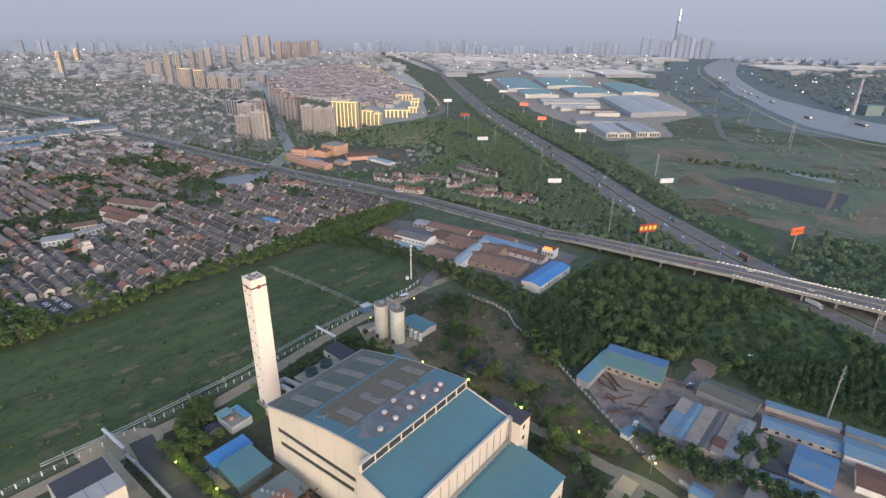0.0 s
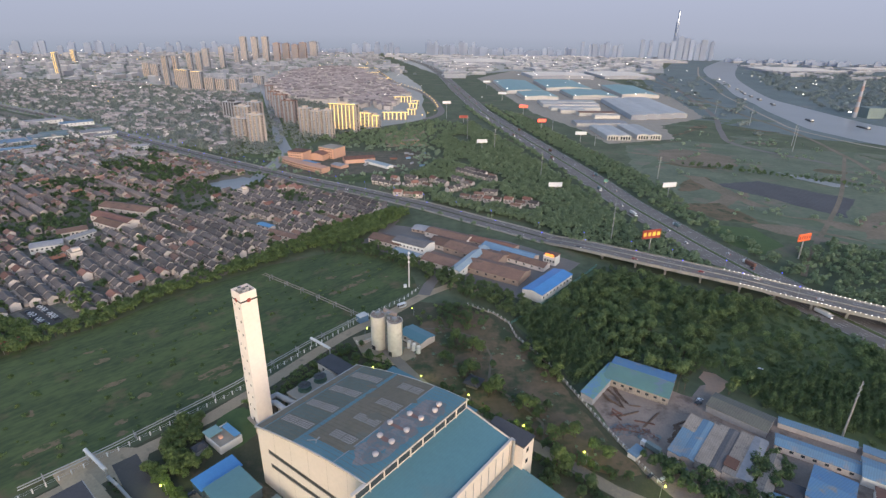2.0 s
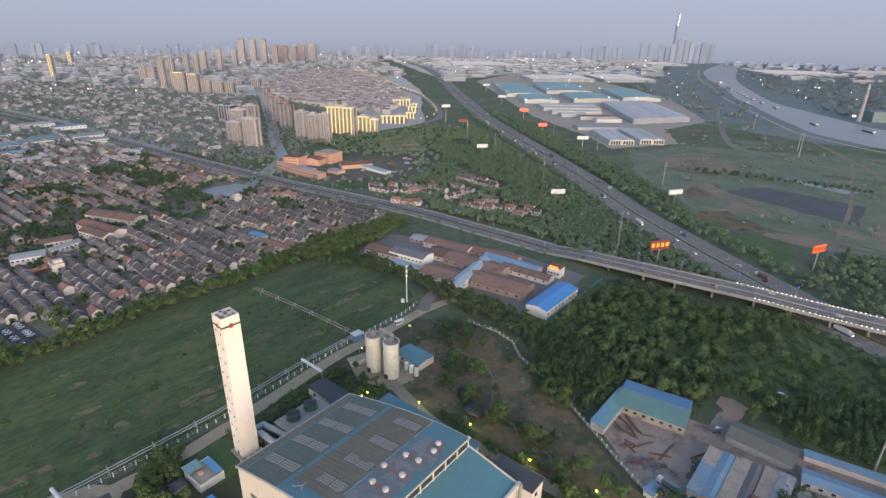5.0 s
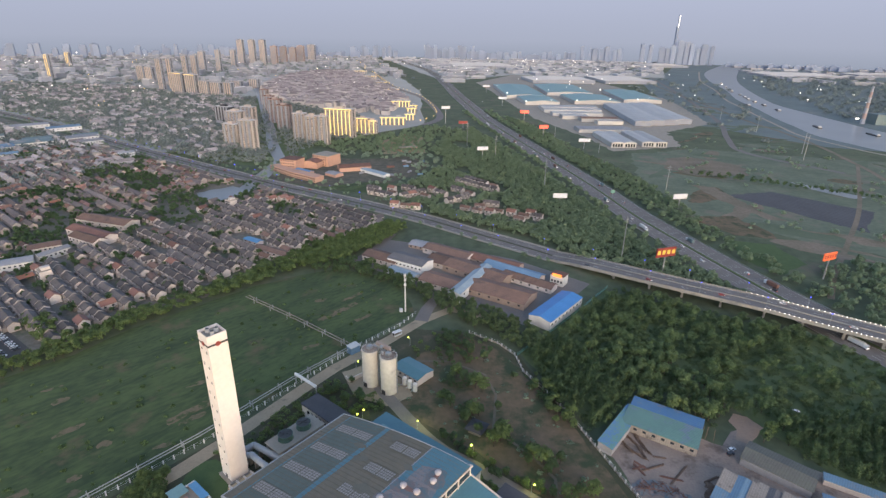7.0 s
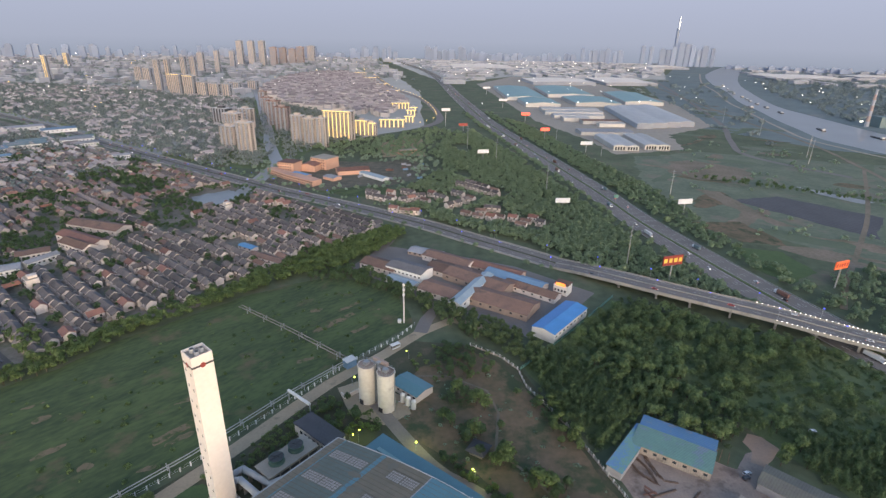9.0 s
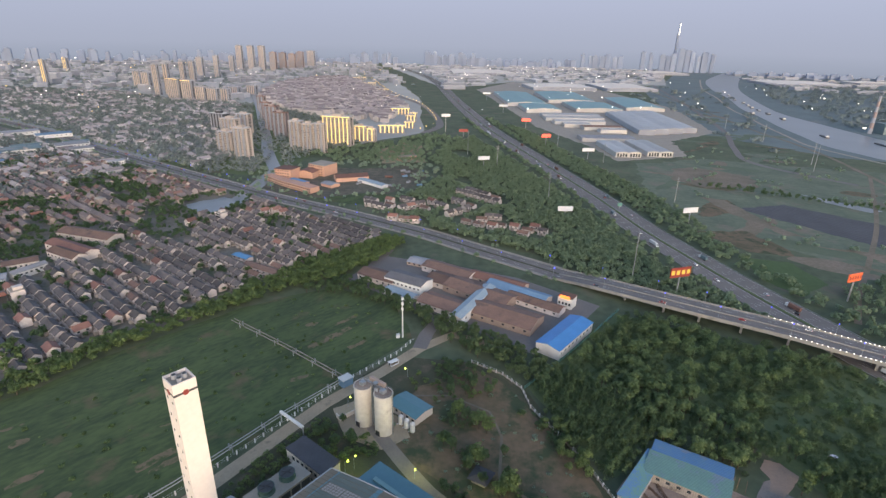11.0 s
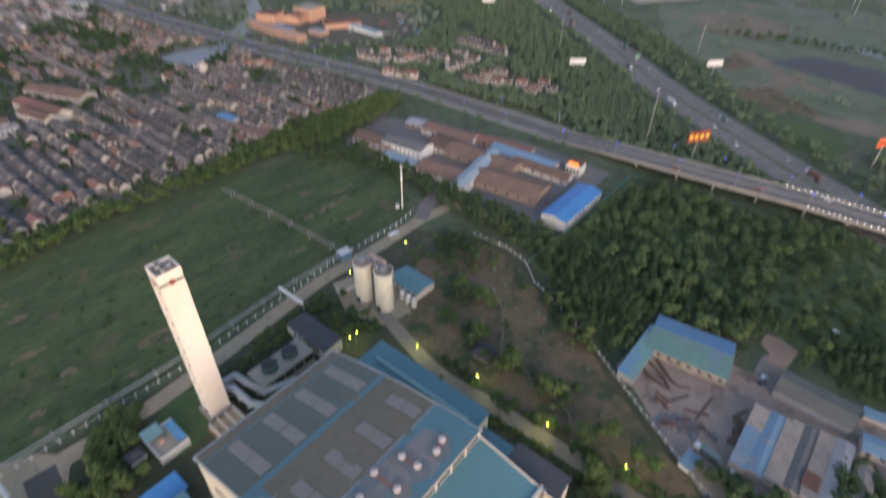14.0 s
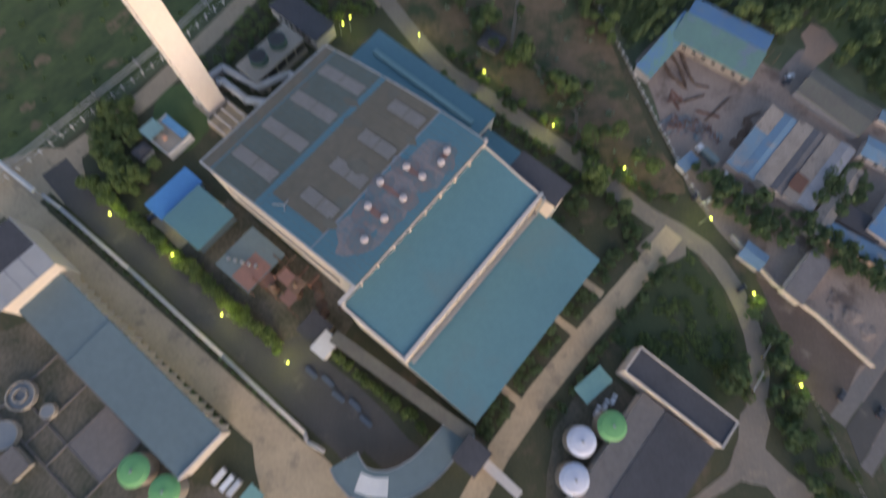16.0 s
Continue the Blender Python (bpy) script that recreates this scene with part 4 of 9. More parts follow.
for i, (x, y, z) in enumerate(VIADUCT):
    if i % 2 == 0 and 3 < i and z > 4:
        a, b = VIADUCT[max(0, i - 1)], VIADUCT[min(len(VIADUCT) - 1, i + 1)]
        rz = math.degrees(math.atan2(b[1] - a[1], b[0] - a[0]))
        bm = box(B(), -0.9, 0.9, -10, 10, z - 3.2, z - 1.65)
        for s in (-1, 1):
            box(bm, -0.8, 0.8, s * 5.5 - 1, s * 5.5 + 1, -0.5, z - 3.1)
        part("pier", bm, "deckconcrete", viaduct, at=pose(x, y, 0, 0, 0, rz))

# the plant's own roads
road("plant_road", smooth_line([(-195, 148), (-175, 171), (-157, 191), (-125, 225), (-94, 270), (-66, 312), (-37, 344), (-14, 373), (9, 392), (37, 378)]), 4.2, 0.15, "gravel", "brownish gravel road along the fence", edge=False)
road("plant_road", [L(-152, -56), L(-100, -55.2), L(-50, -54.6), L(0, -54), L(46, -54.5)], 5.9, 0.17, "dirt", "pale dusty concrete road past the long shed", edge=False)
patch("apron", [L(-4, -58), L(14, -70), L(40, -78), L(66, -76), L(52, -50), L(10, -48)], 0.15, "dirt", "pale dusty apron at the end of the plant road", wobble=2, step=4)
patch("apron", [L(-152, -61), L(-153, -46), L(-144, -32), L(-134, -25), L(-125, -30), L(-121, -42), L(-124, -50)], 0.155, "gravel", "pale sandy turning place at the gate", wobble=2, step=4)
road("asphalt_strip", [L(-136, -36), L(-120, -37.9), L(-60, -38.2), L(0, -38.2), L(30, -38.6)], 5.6, 0.19, "asphalt", "dark asphalt lane beside the silver pipe", edge=False)
patch("apron", [L(-24, -37), L(46, -37.4), L(50, -24), L(-14, -22.5)], 0.185, "asphalt", "dark stained asphalt below the conveyor", wobble=1.5, step=5)
patch("verge", [L(-128, -49), L(-60, -48.6), L(24, -47.4), L(24, -44), L(-60, -43.6), L(-128, -44)], 0.2, "lawn", "narrow dark grass verge under the pipe", wobble=0.8, step=4)
road("plant_road", smooth_line([L(70, -34), L(66.5, -8), L(65.8, 16), L(66.8, 43), L(69, 73), L(70.6, 101)]), 4.1, 0.16, "dirt", "pale concrete road past the hall", edge=False)
for v in (10, 43, 61.5):
    patch("footpath", [L(53, v - 1.3), L(63, v - 1.6), L(63, v + 1.6), L(53, v + 1.3)], 0.14, "dirt", "short pale path between the planted beds")
patch("apron", [(108.9, 103.4), (113, 107.5), (118.7, 106.4), (119.2, 100.6), (115.5, 92), (121, 87.5), (132.6, 76.3), (139, 69), (121, 66), (117.7, 76.2), (114.3, 80.1), (105.7, 81.8), (94.9, 75.9), (88, 70), (84, 72.5), (90, 76.5), (102.2, 85.4), (106.6, 94.7)], 0.16, "tanroad", "forked dusty earth track by the office block", wobble=1.0, step=3)
patch("verge", [(125, 102), (135.2, 108.6), (146.4, 78), (141, 70), (133.5, 77.5), (121.8, 88.6)], 0.13, "lawn", "dull trodden grass inside the corner fence", wobble=1.0, step=4)
patch("yard_paving", [(142, 104), (146.5, 100.1), (166.6, 121.3), (184, 139), (179, 143), (161, 123.3)], 0.165, "asphaltpale", "worn grey concrete strip beside the parked cars", wobble=0.5, step=4)
patch("yard_paving", [(148.8, 86.9), (152.5, 83.5), (186, 120), (182, 123.5)], 0.165, "asphaltpale", "worn grey concrete strip beside the parked cars", wobble=0.5, step=4)
patch("yard_lane", [(146.8, 99.6), (149, 87.6), (181.5, 123.6), (194, 138), (184.2, 138.4), (166.8, 120.8)], 0.16, "asphalt", "worn dark asphalt between two concrete strips", "road", wobble=0.4, step=4)
LANE = smooth_line([(-36, 294), L(-52, 101), L(-24, 101.5), L(25, 102), L(60, 100.5), (95, 172.5), (104.2, 165.6), (113.4, 150.8), (118.4, 132), (118.6, 118), (115, 106)], 8)
road("plant_road", LANE, 3.6, 0.14, "tanroad", "narrow dusty lane between the planted verges", edge=False)
patch("apron", [L(64, 86), L(64, 104), L(76, 104), L(80, 97), L(74, 86)], 0.145, "tanroad", "dusty trodden crossing of the plant roads", wobble=2, step=4)
patch("apron", [L(-74, -32), L(-74, -1), L(-2, -1), L(-2, -31)], 0.12, "yardbrown", "stained brown yard beside the hall", wobble=1.5, step=5)
patch("apron", [L(-92, -28), L(-92, -4), L(-72.2, -4), L(-72.2, -28)], 0.13, "dirt", "pale sandy yard by the blue shed", wobble=2, step=4)
patch("yard_lane", [(163, 262), (162, 269), (167.4, 275), (174, 272), (178, 263.5), (170, 256), (163, 250.5), (158, 254)], 0.155, "pinkdirt", "pinkish dirt lane that leads into the wood", "road", wobble=1.2, step=2)
patch("yard_lane", [(143, 236), (144.5, 244), (151, 252), (158, 259.5), (164, 262), (167, 254), (160, 244), (156, 235), (150, 230)], 0.15, "rubble", "trodden grey-pink lane between the yard sheds", "road", wobble=1.0, step=2)
road("footpath", smooth_line([(-26, 321), (6, 322), (29, 308), (34, 288), (30, 259), (47, 241), (57, 225), (55, 208)]), 0.8, 0.13, "scrubpath", "winding footpath through the scrub", edge=False)
road("lane", smooth_line([(-14, 373), (-10, 392), (-4, 408), (-22, 439), (-64, 487), (-53, 554)]), 5.0, 0.16, "asphaltpale", "grey lane between the sheds and the field", edge=False)
road("dirt_road", smooth_line([(709, 928), (537, 686), (430, 554), (357, 469), (321, 420)]), 2.6, 0.15, "redsoil", "pale dirt road through the fields", edge=False)
road("service_road", smooth_line([(640, 860), (560, 1010), (600, 1160), (700, 1420), (850, 2001), (1060, 2895)]), 6, 0.14, "asphaltpale", "grey service road toward the river", edge=False)
road("river_road", smooth_line([(1540, 3420), (1230, 2700), (1090, 2260), (960, 1900), (905, 1690), (848, 1480), (812, 1330), (786, 1215), (795, 1120), (830, 990), (960, 800)]), 4, 0.15, "concrete", "pale embankment road along the river", edge=False)
road("railway", smooth_line([(900, 2400), (818, 1725), (775, 1400), (768, 1250), (745, 1080), (715, 960), (690, 866), (640, 740), (590, 640)]), 4, 0.16, "redsoil", "brown railway bed across the fields", edge=False)
road("street", smooth_line([(-46, 1266), (-11, 1414), (-72, 1803), (-210, 2203), (-429, 3161), (-600, 3900)]), 9, 0.18, "asphaltpale", "street with warm street lamps", edge=False)


# ---------------------------------------------------------------- the plant: main hall
hall = thing("plant_hall", "huge cream plant hall with curved grey and teal metal roofs", "industrial hall", OX, OY, 0, TURN)


def roof_z(u):
    return 46.4 - 13.7 * (max(0.0, -u) / 70.8) ** 1.55


US = [-70.8 + 70.8 * k / 16 for k in range(17)]
sec = [(-70.8, 0), (0, 0)] + [(u, roof_z(u)) for u in US[::-1]]
part("wall", profile(B(), sec, 0, 60.4), "cream", hall)


def roof_strip(name, u0, u1, v0, v1, lift, thick, material, parent, label="", n=8):
    us = [u0 + (u1 - u0) * k / n for k in range(n + 1)]
    s = [(u, roof_z(u) + lift) for u in us] + [(u, roof_z(u) + lift + thick) for u in us[::-1]]
    return part(name, profile(B(), s, v0, v1), material, parent, label)


hall_roof = roof_strip("roof", -71.4, 0.6, -0.5, 61.0, 0.02, 0.5, "rooffelt", hall, "curved grey-green metal roof with stains", 16)
def skylight_frame(u0, u1, v0, v1):
    """Bars of a skylight, as one frame on its panes."""
    bm = B()
    for k in range(5):
        v = v0 + (v1 - v0) * k / 4
        s_ = [(u, roof_z(u) + 0.66) for u in (u0, (u0 + u1) / 2, u1)] + [(u, roof_z(u) + 0.76) for u in (u1, (u0 + u1) / 2, u0)]
        profile(bm, s_, v - 0.1, v + 0.1)
    for k in range(7):
        u = u0 + (u1 - u0) * k / 6
        profile(bm, [(u - 0.09, roof_z(u) + 0.65), (u + 0.09, roof_z(u) + 0.65), (u + 0.09, roof_z(u) + 0.75), (u - 0.09, roof_z(u) + 0.75)], v0, v1)
    part("skylight_frame", bm, "roofdirt", hall_roof)


roof_strip("roof_band", -17.5, 0.4, 0.0, 60.8, 0.53, 0.06, "teal", hall_roof, "teal band of roof sheets")
roof_strip("roof_seam", -17.9, -17.5, 0.0, 60.8, 0.53, 0.14, "greysheet", hall_roof, "pale seam between the roof colours")
roof_strip("roof_band", -65.3, -43.8, 0.0, 60.8, 0.531, 0.015, "roofgreen", hall_roof, "dull green-grey roof sheets", 12)
roof_strip("roof_band", -66.2, -65.5, 0.0, 60.8, 0.53, 0.05, "teal", hall_roof, "narrow teal strip")
roof_strip("roof_band", -43.6, -41.2, 0.0, 60.8, 0.53, 0.06, "teal", hall_roof, "teal ridge strip")
roof_strip("roof_band", -41.0, -17.7, 0.0, 6.0, 0.54, 0.05, "teal", hall_roof, "teal sheets at the gable")
for v in (8.2, 22.0, 35.7, 49.6):
    roof_strip("skylight", -64.5, -54.6, v, v + 4.6, 0.55, 0.12, "skylight", hall_roof)
    skylight_frame(-64.5, -54.6, v, v + 4.6)
    roof_strip("skylight", -54.2, -44.6, v, v + 4.6, 0.55, 0.12, "skylight", hall_roof)
    skylight_frame(-54.2, -44.6, v, v + 4.6)
for v in (10.4, 23.6, 36.8, 51.2):
    roof_strip("skylight", -33.0, -26.4, v, v + 4.6, 0.55, 0.12, "skylight", hall_roof)
    skylight_frame(-33.0, -26.4, v, v + 4.6)
    roof_strip("skylight", -26.0, -19.4, v, v + 4.6, 0.55, 0.12, "skylight", hall_roof)
    skylight_frame(-26.0, -19.4, v, v + 4.6)
for k in range(30):
    roof_strip("standing_seam", -70.8, 0.2, 1 + k * 2.05, 1.08 + k * 2.05, 0.5, 0.16, "rooffelt", hall_roof, "", 16)
rs_ = random.Random(31)
VENTS = ((-6.6, 50.2), (-5.4, 46.0), (-12.9, 38.2), (-6.8, 38.6), (-15.8, 29.2), (-6.6, 29.4), (-13.3, 20.8), (-6.7, 20.8), (-6.8, 12.0))


def stain(u, v, ru, rv_, lift, material, label):
    """An uneven flat stain that lies on the curved roof."""
    bm = B()
    n = 18
    ph = rs_.uniform(0, 9)
    ring = []
    for k in range(n):
        a = k * math.tau / n
        f = 1 + 0.45 * noise.noise((math.cos(a) * 1.3 + ph, math.sin(a) * 1.3, v))
        uu = max(-70, min(-0.4, u + ru * f * math.cos(a)))
        ring.append(bm.verts.new((uu, max(0.5, min(60, v + rv_ * f * math.sin(a))), roof_z(uu) + lift)))
    c = bm.verts.new((u, v, roof_z(u) + lift))
    for k in range(n):
        bm.faces.new((ring[k], ring[(k + 1) % n], c))
    part("rust_stain", bm, material, hall_roof, label)


for i, (u, v, ru, rv_) in enumerate(((-9.6, 15, 6.6, 9.5), (-9.8, 29, 7.2, 11), (-8.6, 43, 6.4, 9.5))):
    stain(u, v, ru, rv_, 0.63 + 0.006 * i, "rustsoft", "thin pinkish rust film over the teal sheets")
for i, (u, v) in enumerate(VENTS):
    stain(u + rs_.uniform(-1, 1), v + rs_.uniform(-1, 1), rs_.uniform(3.2, 5.5), rs_.uniform(3, 5.5), 0.655 + 0.006 * i, "rust", "soft rust stain round a ventilator")
for i, (u, v, ru, rv_) in enumerate(((-10, 38.4, 3.2, 1.0), (-11.2, 29.2, 4.6, 1.0), (-10, 20.8, 3.4, 1.1), (-6.2, 48, 1.1, 2.4))):
    stain(u, v, ru, rv_, 0.74 + 0.005 * i, "rustred", "reddish rust streak between two ventilators")
for i in range(7):
    stain(rs_.uniform(-66, -18), rs_.uniform(3, 58), rs_.uniform(1.5, 5), rs_.uniform(1, 3), 0.68 + 0.004 * i, "roofdirt", "dull dirt stain on the roof sheets")
for u, v in VENTS:
    z = roof_z(u) + 0.5
    bm = cyl(B(), 0, 0, 0, 0.9, 1.0, 1.0)
    cyl(bm, 0, 0, 0.9, 1.2, 1.3, 1.3)
    cyl(bm, 0, 0, 1.2, 1.6, 1.3, 0.45)
    part("roof_ventilator", bm, "ventpaint", hall, "round pale roof ventilator", at=pose(u, v, z))
bm = B()
for a, b in (((-38, 3.4), (-34.6, 5.4)), ((-34.6, 5.4), (-33, 4)), ((-34.6, 5.4), (-34.9, 7.4))):
    tube(bm, (*a, roof_z(a[0]) + 0.8), (*b, roof_z(b[0]) + 0.8), 0.24)
part("roof_pipe", bm, "metal", hall, "bent pale pipe on the roof")
for v0, v1, up in ((-0.55, 0.1, 0.3), (60.5, 61.1, 0.28)):
    roof_strip("gable_coping", -71.5, 0.6, v0, v1, 0.3, up, "cream", hall, "pale coping", 16)
part("gutter", box(B(), -71.9, -70.7, -0.5, 61.0, 32.2, 33.1), "metal", hall)
# long slots in the gable wall
for u0, z0, u1, z1, h_ in ((-63.4, 22.3, -9.8, 26.1, 2.0), (-62.6, 14.7, -11.2, 19.7, 2.0)):
    part("slot_window", profile(B(), [(u0, z0), (u1, z1), (u1, z1 + h_), (u0, z0 + h_)], -0.06, 0.05), "darkmetal", hall, "long dark slot window")
    part("slot_sill", profile(B(), [(u0, z0 - 0.25), (u1, z1 - 0.25), (u1, z1), (u0, z0)], -0.35, 0.05), "cream", hall)
for u in (-58, -46, -34, -22, -10):
    part("wall_joint", box(B(), u - 0.06, u + 0.06, -0.03, 0.05, 0, roof_z(u) - 0.6), "wallstain", hall)
for k in range(13):
    part("slot_window", box(B(), -70.86, -70.7, 3 + k * 4.5, 5.6 + k * 4.5, 24, 25.8), "glass", hall)
# clerestory between the curved roof and the teal roof
part("clerestory", box(B(), 0.0, 0.35, -6.3, 61.4, 40.6, 46.3), "cream", hall)
for k in range(9):
    v = -5.2 + k * 7.35
    part("window", box(B(), 0.3, 0.42, v - 0.2, v + 6.9, 42.5, 45.7), "glass", hall)
    part("mullion", box(B(), 0.25, 0.9, v - 0.5, v - 0.22, 41.6, 46.2), "cream", hall)
part("coping", box(B(), -0.4, 1.0, -6.9, 61.9, 46.3, 46.75), "cream", hall)
# the two teal roofs
part("wall", profile(B(), [(0.4, 0), (24.2, 0), (24.2, 36.7), (0.4, 41.4)], -6.3, 61.6), "cream", hall)
part("roof", profile(B(), [(0.36, 41.45), (23.6, 36.85), (23.6, 37.2), (0.36, 41.85)], -6.0, 61.4), "teal", hall, "smooth teal metal roof")
part("parapet", box(B(), 23.5, 24.6, -6.9, 62.6, 35.3, 38.0), "cream", hall)
part("parapet", profile(B(), [(0.3, 41.0), (23.6, 36.4), (23.6, 37.9), (0.3, 42.5)], -6.9, -6.1), "cream", hall)
part("parapet", profile(B(), [(0.3, 41.0), (23.6, 36.4), (23.6, 37.6), (0.3, 42.2)], 61.5, 62.1), "cream", hall)
for k in range(13):
    part("downpipe", tube(B(), (24.75, -3 + k * 5.2, 23.5), (24.75, -3 + k * 5.2, 36.5), 0.14), "metal", hall)
bm = B()
for z in (27.2, 28.4):
    tube(bm, (26.0, -4, z), (26.0, 60, z), 0.08)
for k in range(17):
    tube(bm, (26.0, -4 + 4 * k, 26.0), (26.0, -4 + 4 * k, 28.4), 0.07)
part("walkway_rail", bm, "metal", hall)
part("walkway", box(B(), 24.5, 26.2, -5, 60.5, 25.4, 25.75), "metal", hall)
for k in range(13):
    part("wall_bracket", box(B(), 24.5, 26.1, -4.9 + k * 5.2, -4.6 + k * 5.2, 24.2, 25.4), "metal", hall)
part("wall", profile(B(), [(24.3, 0), (52.4, 0), (52.4, 19.3), (24.3, 23.6)], -6.2, 63.4), "cream", hall)
part("roof", profile(B(), [(24.6, 23.6), (52.9, 19.3), (52.9, 19.7), (24.6, 24.0)], -6.6, 63.9), "teal", hall, "smooth teal metal roof")
for k in range(11):
    part("window", box(B(), 52.38, 52.5, -2 + k * 6, 1.5 + k * 6, 8, 10.5), "glass", hall)
# north block behind the hall
part("wall", box(B(), -69, -10.8, 60.6, 85.8, 0, 18.6), "cream", hall)
part("roof", box(B(), -69.8, -10.4, 61.2, 86.4, 18.6, 19.2), "teal", hall, "flat teal roof behind the curved one")
part("roof_ridge", box(B(), -64, -15, 76.2, 78.2, 19.1, 20.3), "tealpale", hall)
part("roof_ridge", box(B(), -66, -13, 68.0, 69.6, 19.1, 20.0), "tealpale", hall)
part("wall", box(B(), -10.3, 12, 61.3, 81.5, 0, 14), "cream", hall)
part("roof", box(B(), -10.2, 12.2, 62.2, 82.2, 14, 14.5), "teal", hall)
part("stair_tower", box(B(), 10, 29.5, 62.7, 71.5, 0, 35.5), "cream", hall)
part("roof", box(B(), 9.6, 29.9, 62.3, 71.9, 35.5, 36.0), "dark", hall, "dark flat roof of the stair tower")
for z in (4, 11, 18, 25, 31):
    part("window", box(B(), 29.45, 29.6, 65.5, 67.2, z, z + 2), "glass", hall)
part("shaft_pipe", cyl(B(), 25.6, 61.0, 24, 38.8, 0.6), "metal", hall)

# chimney
chimney = thing("chimney", "tall square cream chimney with a dark band and small windows", "chimney", -96.2, 225.0, 0, -42)
bm = B()
for (x0, x1, y0, y1) in ((-4.3, 4.3, -4.3, -3.9), (-4.3, 4.3, 3.9, 4.3), (-4.3, -3.9, -3.9, 3.9), (3.9, 4.3, -3.9, 3.9)):
    box(bm, x0, x1, y0, y1, 77.2, 79.5)
box(bm, -4.3, 4.3, -4.3, 4.3, 0, 77.2)
shaft = part("shaft", bm, "chimney", chimney)
part("roof_slab", box(B(), -3.88, 3.88, -3.88, 3.88, 77.15, 78.4), "concrete", chimney)
bm = B()
for s in (-1, 1):
    box(bm, -4.36, 4.36, *sorted((s * 4.25, s * 4.36)), 74.4, 75.3)
    box(bm, *sorted((s * 4.25, s * 4.36)), -4.36, 4.36, 74.4, 75.3)
part("band", bm, "darkmetal", chimney, "dark blue-grey painted band")
for rz in (0, 90, 180, 270):
    bm = cyl(B(), 0, 0, 0, 0.12, 1.15, 1.15, 16)
    part("red_emblem", bm, "signred", chimney, "round red painted mark", at=pose(0, 0, 0, 0, 0, rz) @ pose(0.0, -4.34, 74.9, 90, 0, 0))
for x, y in ((-1.6, -1.2), (1.7, -0.6), (0.2, 1.9)):
    flue = part("flue", cyl(B(), x, y, 77.5, 80.2, 0.95, 0.95, 14), "palesheet", chimney, "pale steel flue")
    # the flue is solid: a dark disc stands for the shade inside
    part("flue_mouth", cyl(B(), x, y, 80.15, 80.25, 0.72, 0.72, 12), "darkmetal", flue, "dark disc for the shade in the flue mouth")
for k in range(9):
    for x in (-2.2, 1.9):
        part("window", box(B(), x - 0.32, x + 0.32, -4.36, -4.2, 71.2 - k * 7.6 - (0.8 if x > 0 else 0), 72.4 - k * 7.6 - (0.8 if x > 0 else 0)), "glass", shaft)
part("plinth", box(B(), -5.4, 5.4, -5.8, 5.4, 0, 1.2), "concrete", chimney)
part("door", box(B(), -0.8, 0.8, -4.42, -4.2, 1.2, 3.6), "darkmetal", chimney)
duct = thing("flue_duct", "fat silver flue ducts that loop to the chimney", "duct", OX, OY, 0, TURN)
for run in ([(-115, 30), (-114.2, 37.5), (-96.8, 40.4), (-91.5, 53), (-71, 57)], [(-111, 31), (-109, 33), (-95.5, 33.2), (-88, 38), (-71, 40)]):
    bm = B()
    for a, b in zip(run, run[1:]):
        tube(bm, (*a, 6.0), (*b, 6.0), 1.55, 12)
    for a in run[1:-1]:
        bmesh.ops.create_icosphere(bm, subdivisions=2, radius=1.6, matrix=Matrix.Translation((*a, 6.0)))
    part("duct_run", bm, "palesheet", duct, smooth=True)
    for a, b in zip(run, run[1:]):
        for t in (0.25, 0.75):
            x, y = a[0] + (b[0] - a[0]) * t, a[1] + (b[1] - a[1]) * t
            part("duct_support", box(B(), x - 0.3, x + 0.3, y - 0.9, y + 0.9, 0, 4.7), "concrete", duct)
yard_box = thing("base_structure", "pale yellow concrete structure at the chimney foot", "structure", *L(-97.5, 22.5), 0, TURN)
part("plinth", box(B(), -5, 5, -6.5, 6.5, 0, 3), "dirt", yard_box)
for k in range(4):
    part("beam", box(B(), -5, 5, -6 + k * 3.7, -5.4 + k * 3.7, 3, 4.2), "cream", yard_box)


def shed(name, label, cx, cy, rz, lx, ly, eave, ridge, wall, roof, group="", windows=0, mono=False, category="shed", over=0.4, ridge_along="x"):
    """A long shed on a rectangle, with a pitched or single-slope sheet roof and a row of windows."""
    s = thing(name, label, category, cx, cy, 0, rz + (0 if ridge_along == "x" else 90), group)
    if ridge_along != "x":
        lx, ly = ly, lx
    hx, hy = lx / 2, ly / 2
    m = Matrix.Rotation(math.pi / 2, 4, "Z")
    if mono:
        body = [(-hy, 0), (hy, 0), (hy, ridge), (-hy, eave)]
        rf = [(-hy - over, eave + 0.02), (hy + over, ridge + 0.02), (hy + over, ridge + 0.3), (-hy - over, eave + 0.3)]
    else:
        body = [(-hy, 0), (hy, 0), (hy, eave), (0, ridge), (-hy, eave)]
        k = (ridge - eave) / hy
        rf = [(-hy - over, eave - over * k + 0.02), (0, ridge + 0.02), (hy + over, eave - over * k + 0.02), (hy + over, eave - over * k + 0.3), (0, ridge + 0.32), (-hy - over, eave - over * k + 0.3)]
    part("wall", profile(B(), body, -hx, hx), wall, s, at=m)
    part("roof", profile(B(), rf, -hx - over, hx + over), roof, s, at=m)
    w0 = None
    for i in range(windows):
        x = -hx + lx * (i + 0.5) / windows
        for y in (-hy - 0.03, hy + 0.03):
            if w0 is None:
                w0 = part("window", box(B(), -0.9, 0.9, -0.06, 0.06, -0.7, 0.7), "glass", s, at=pose(x, y, eave * 0.62))
            else:
                again(w0, pose(x, y, eave * 0.62), s)
    return s


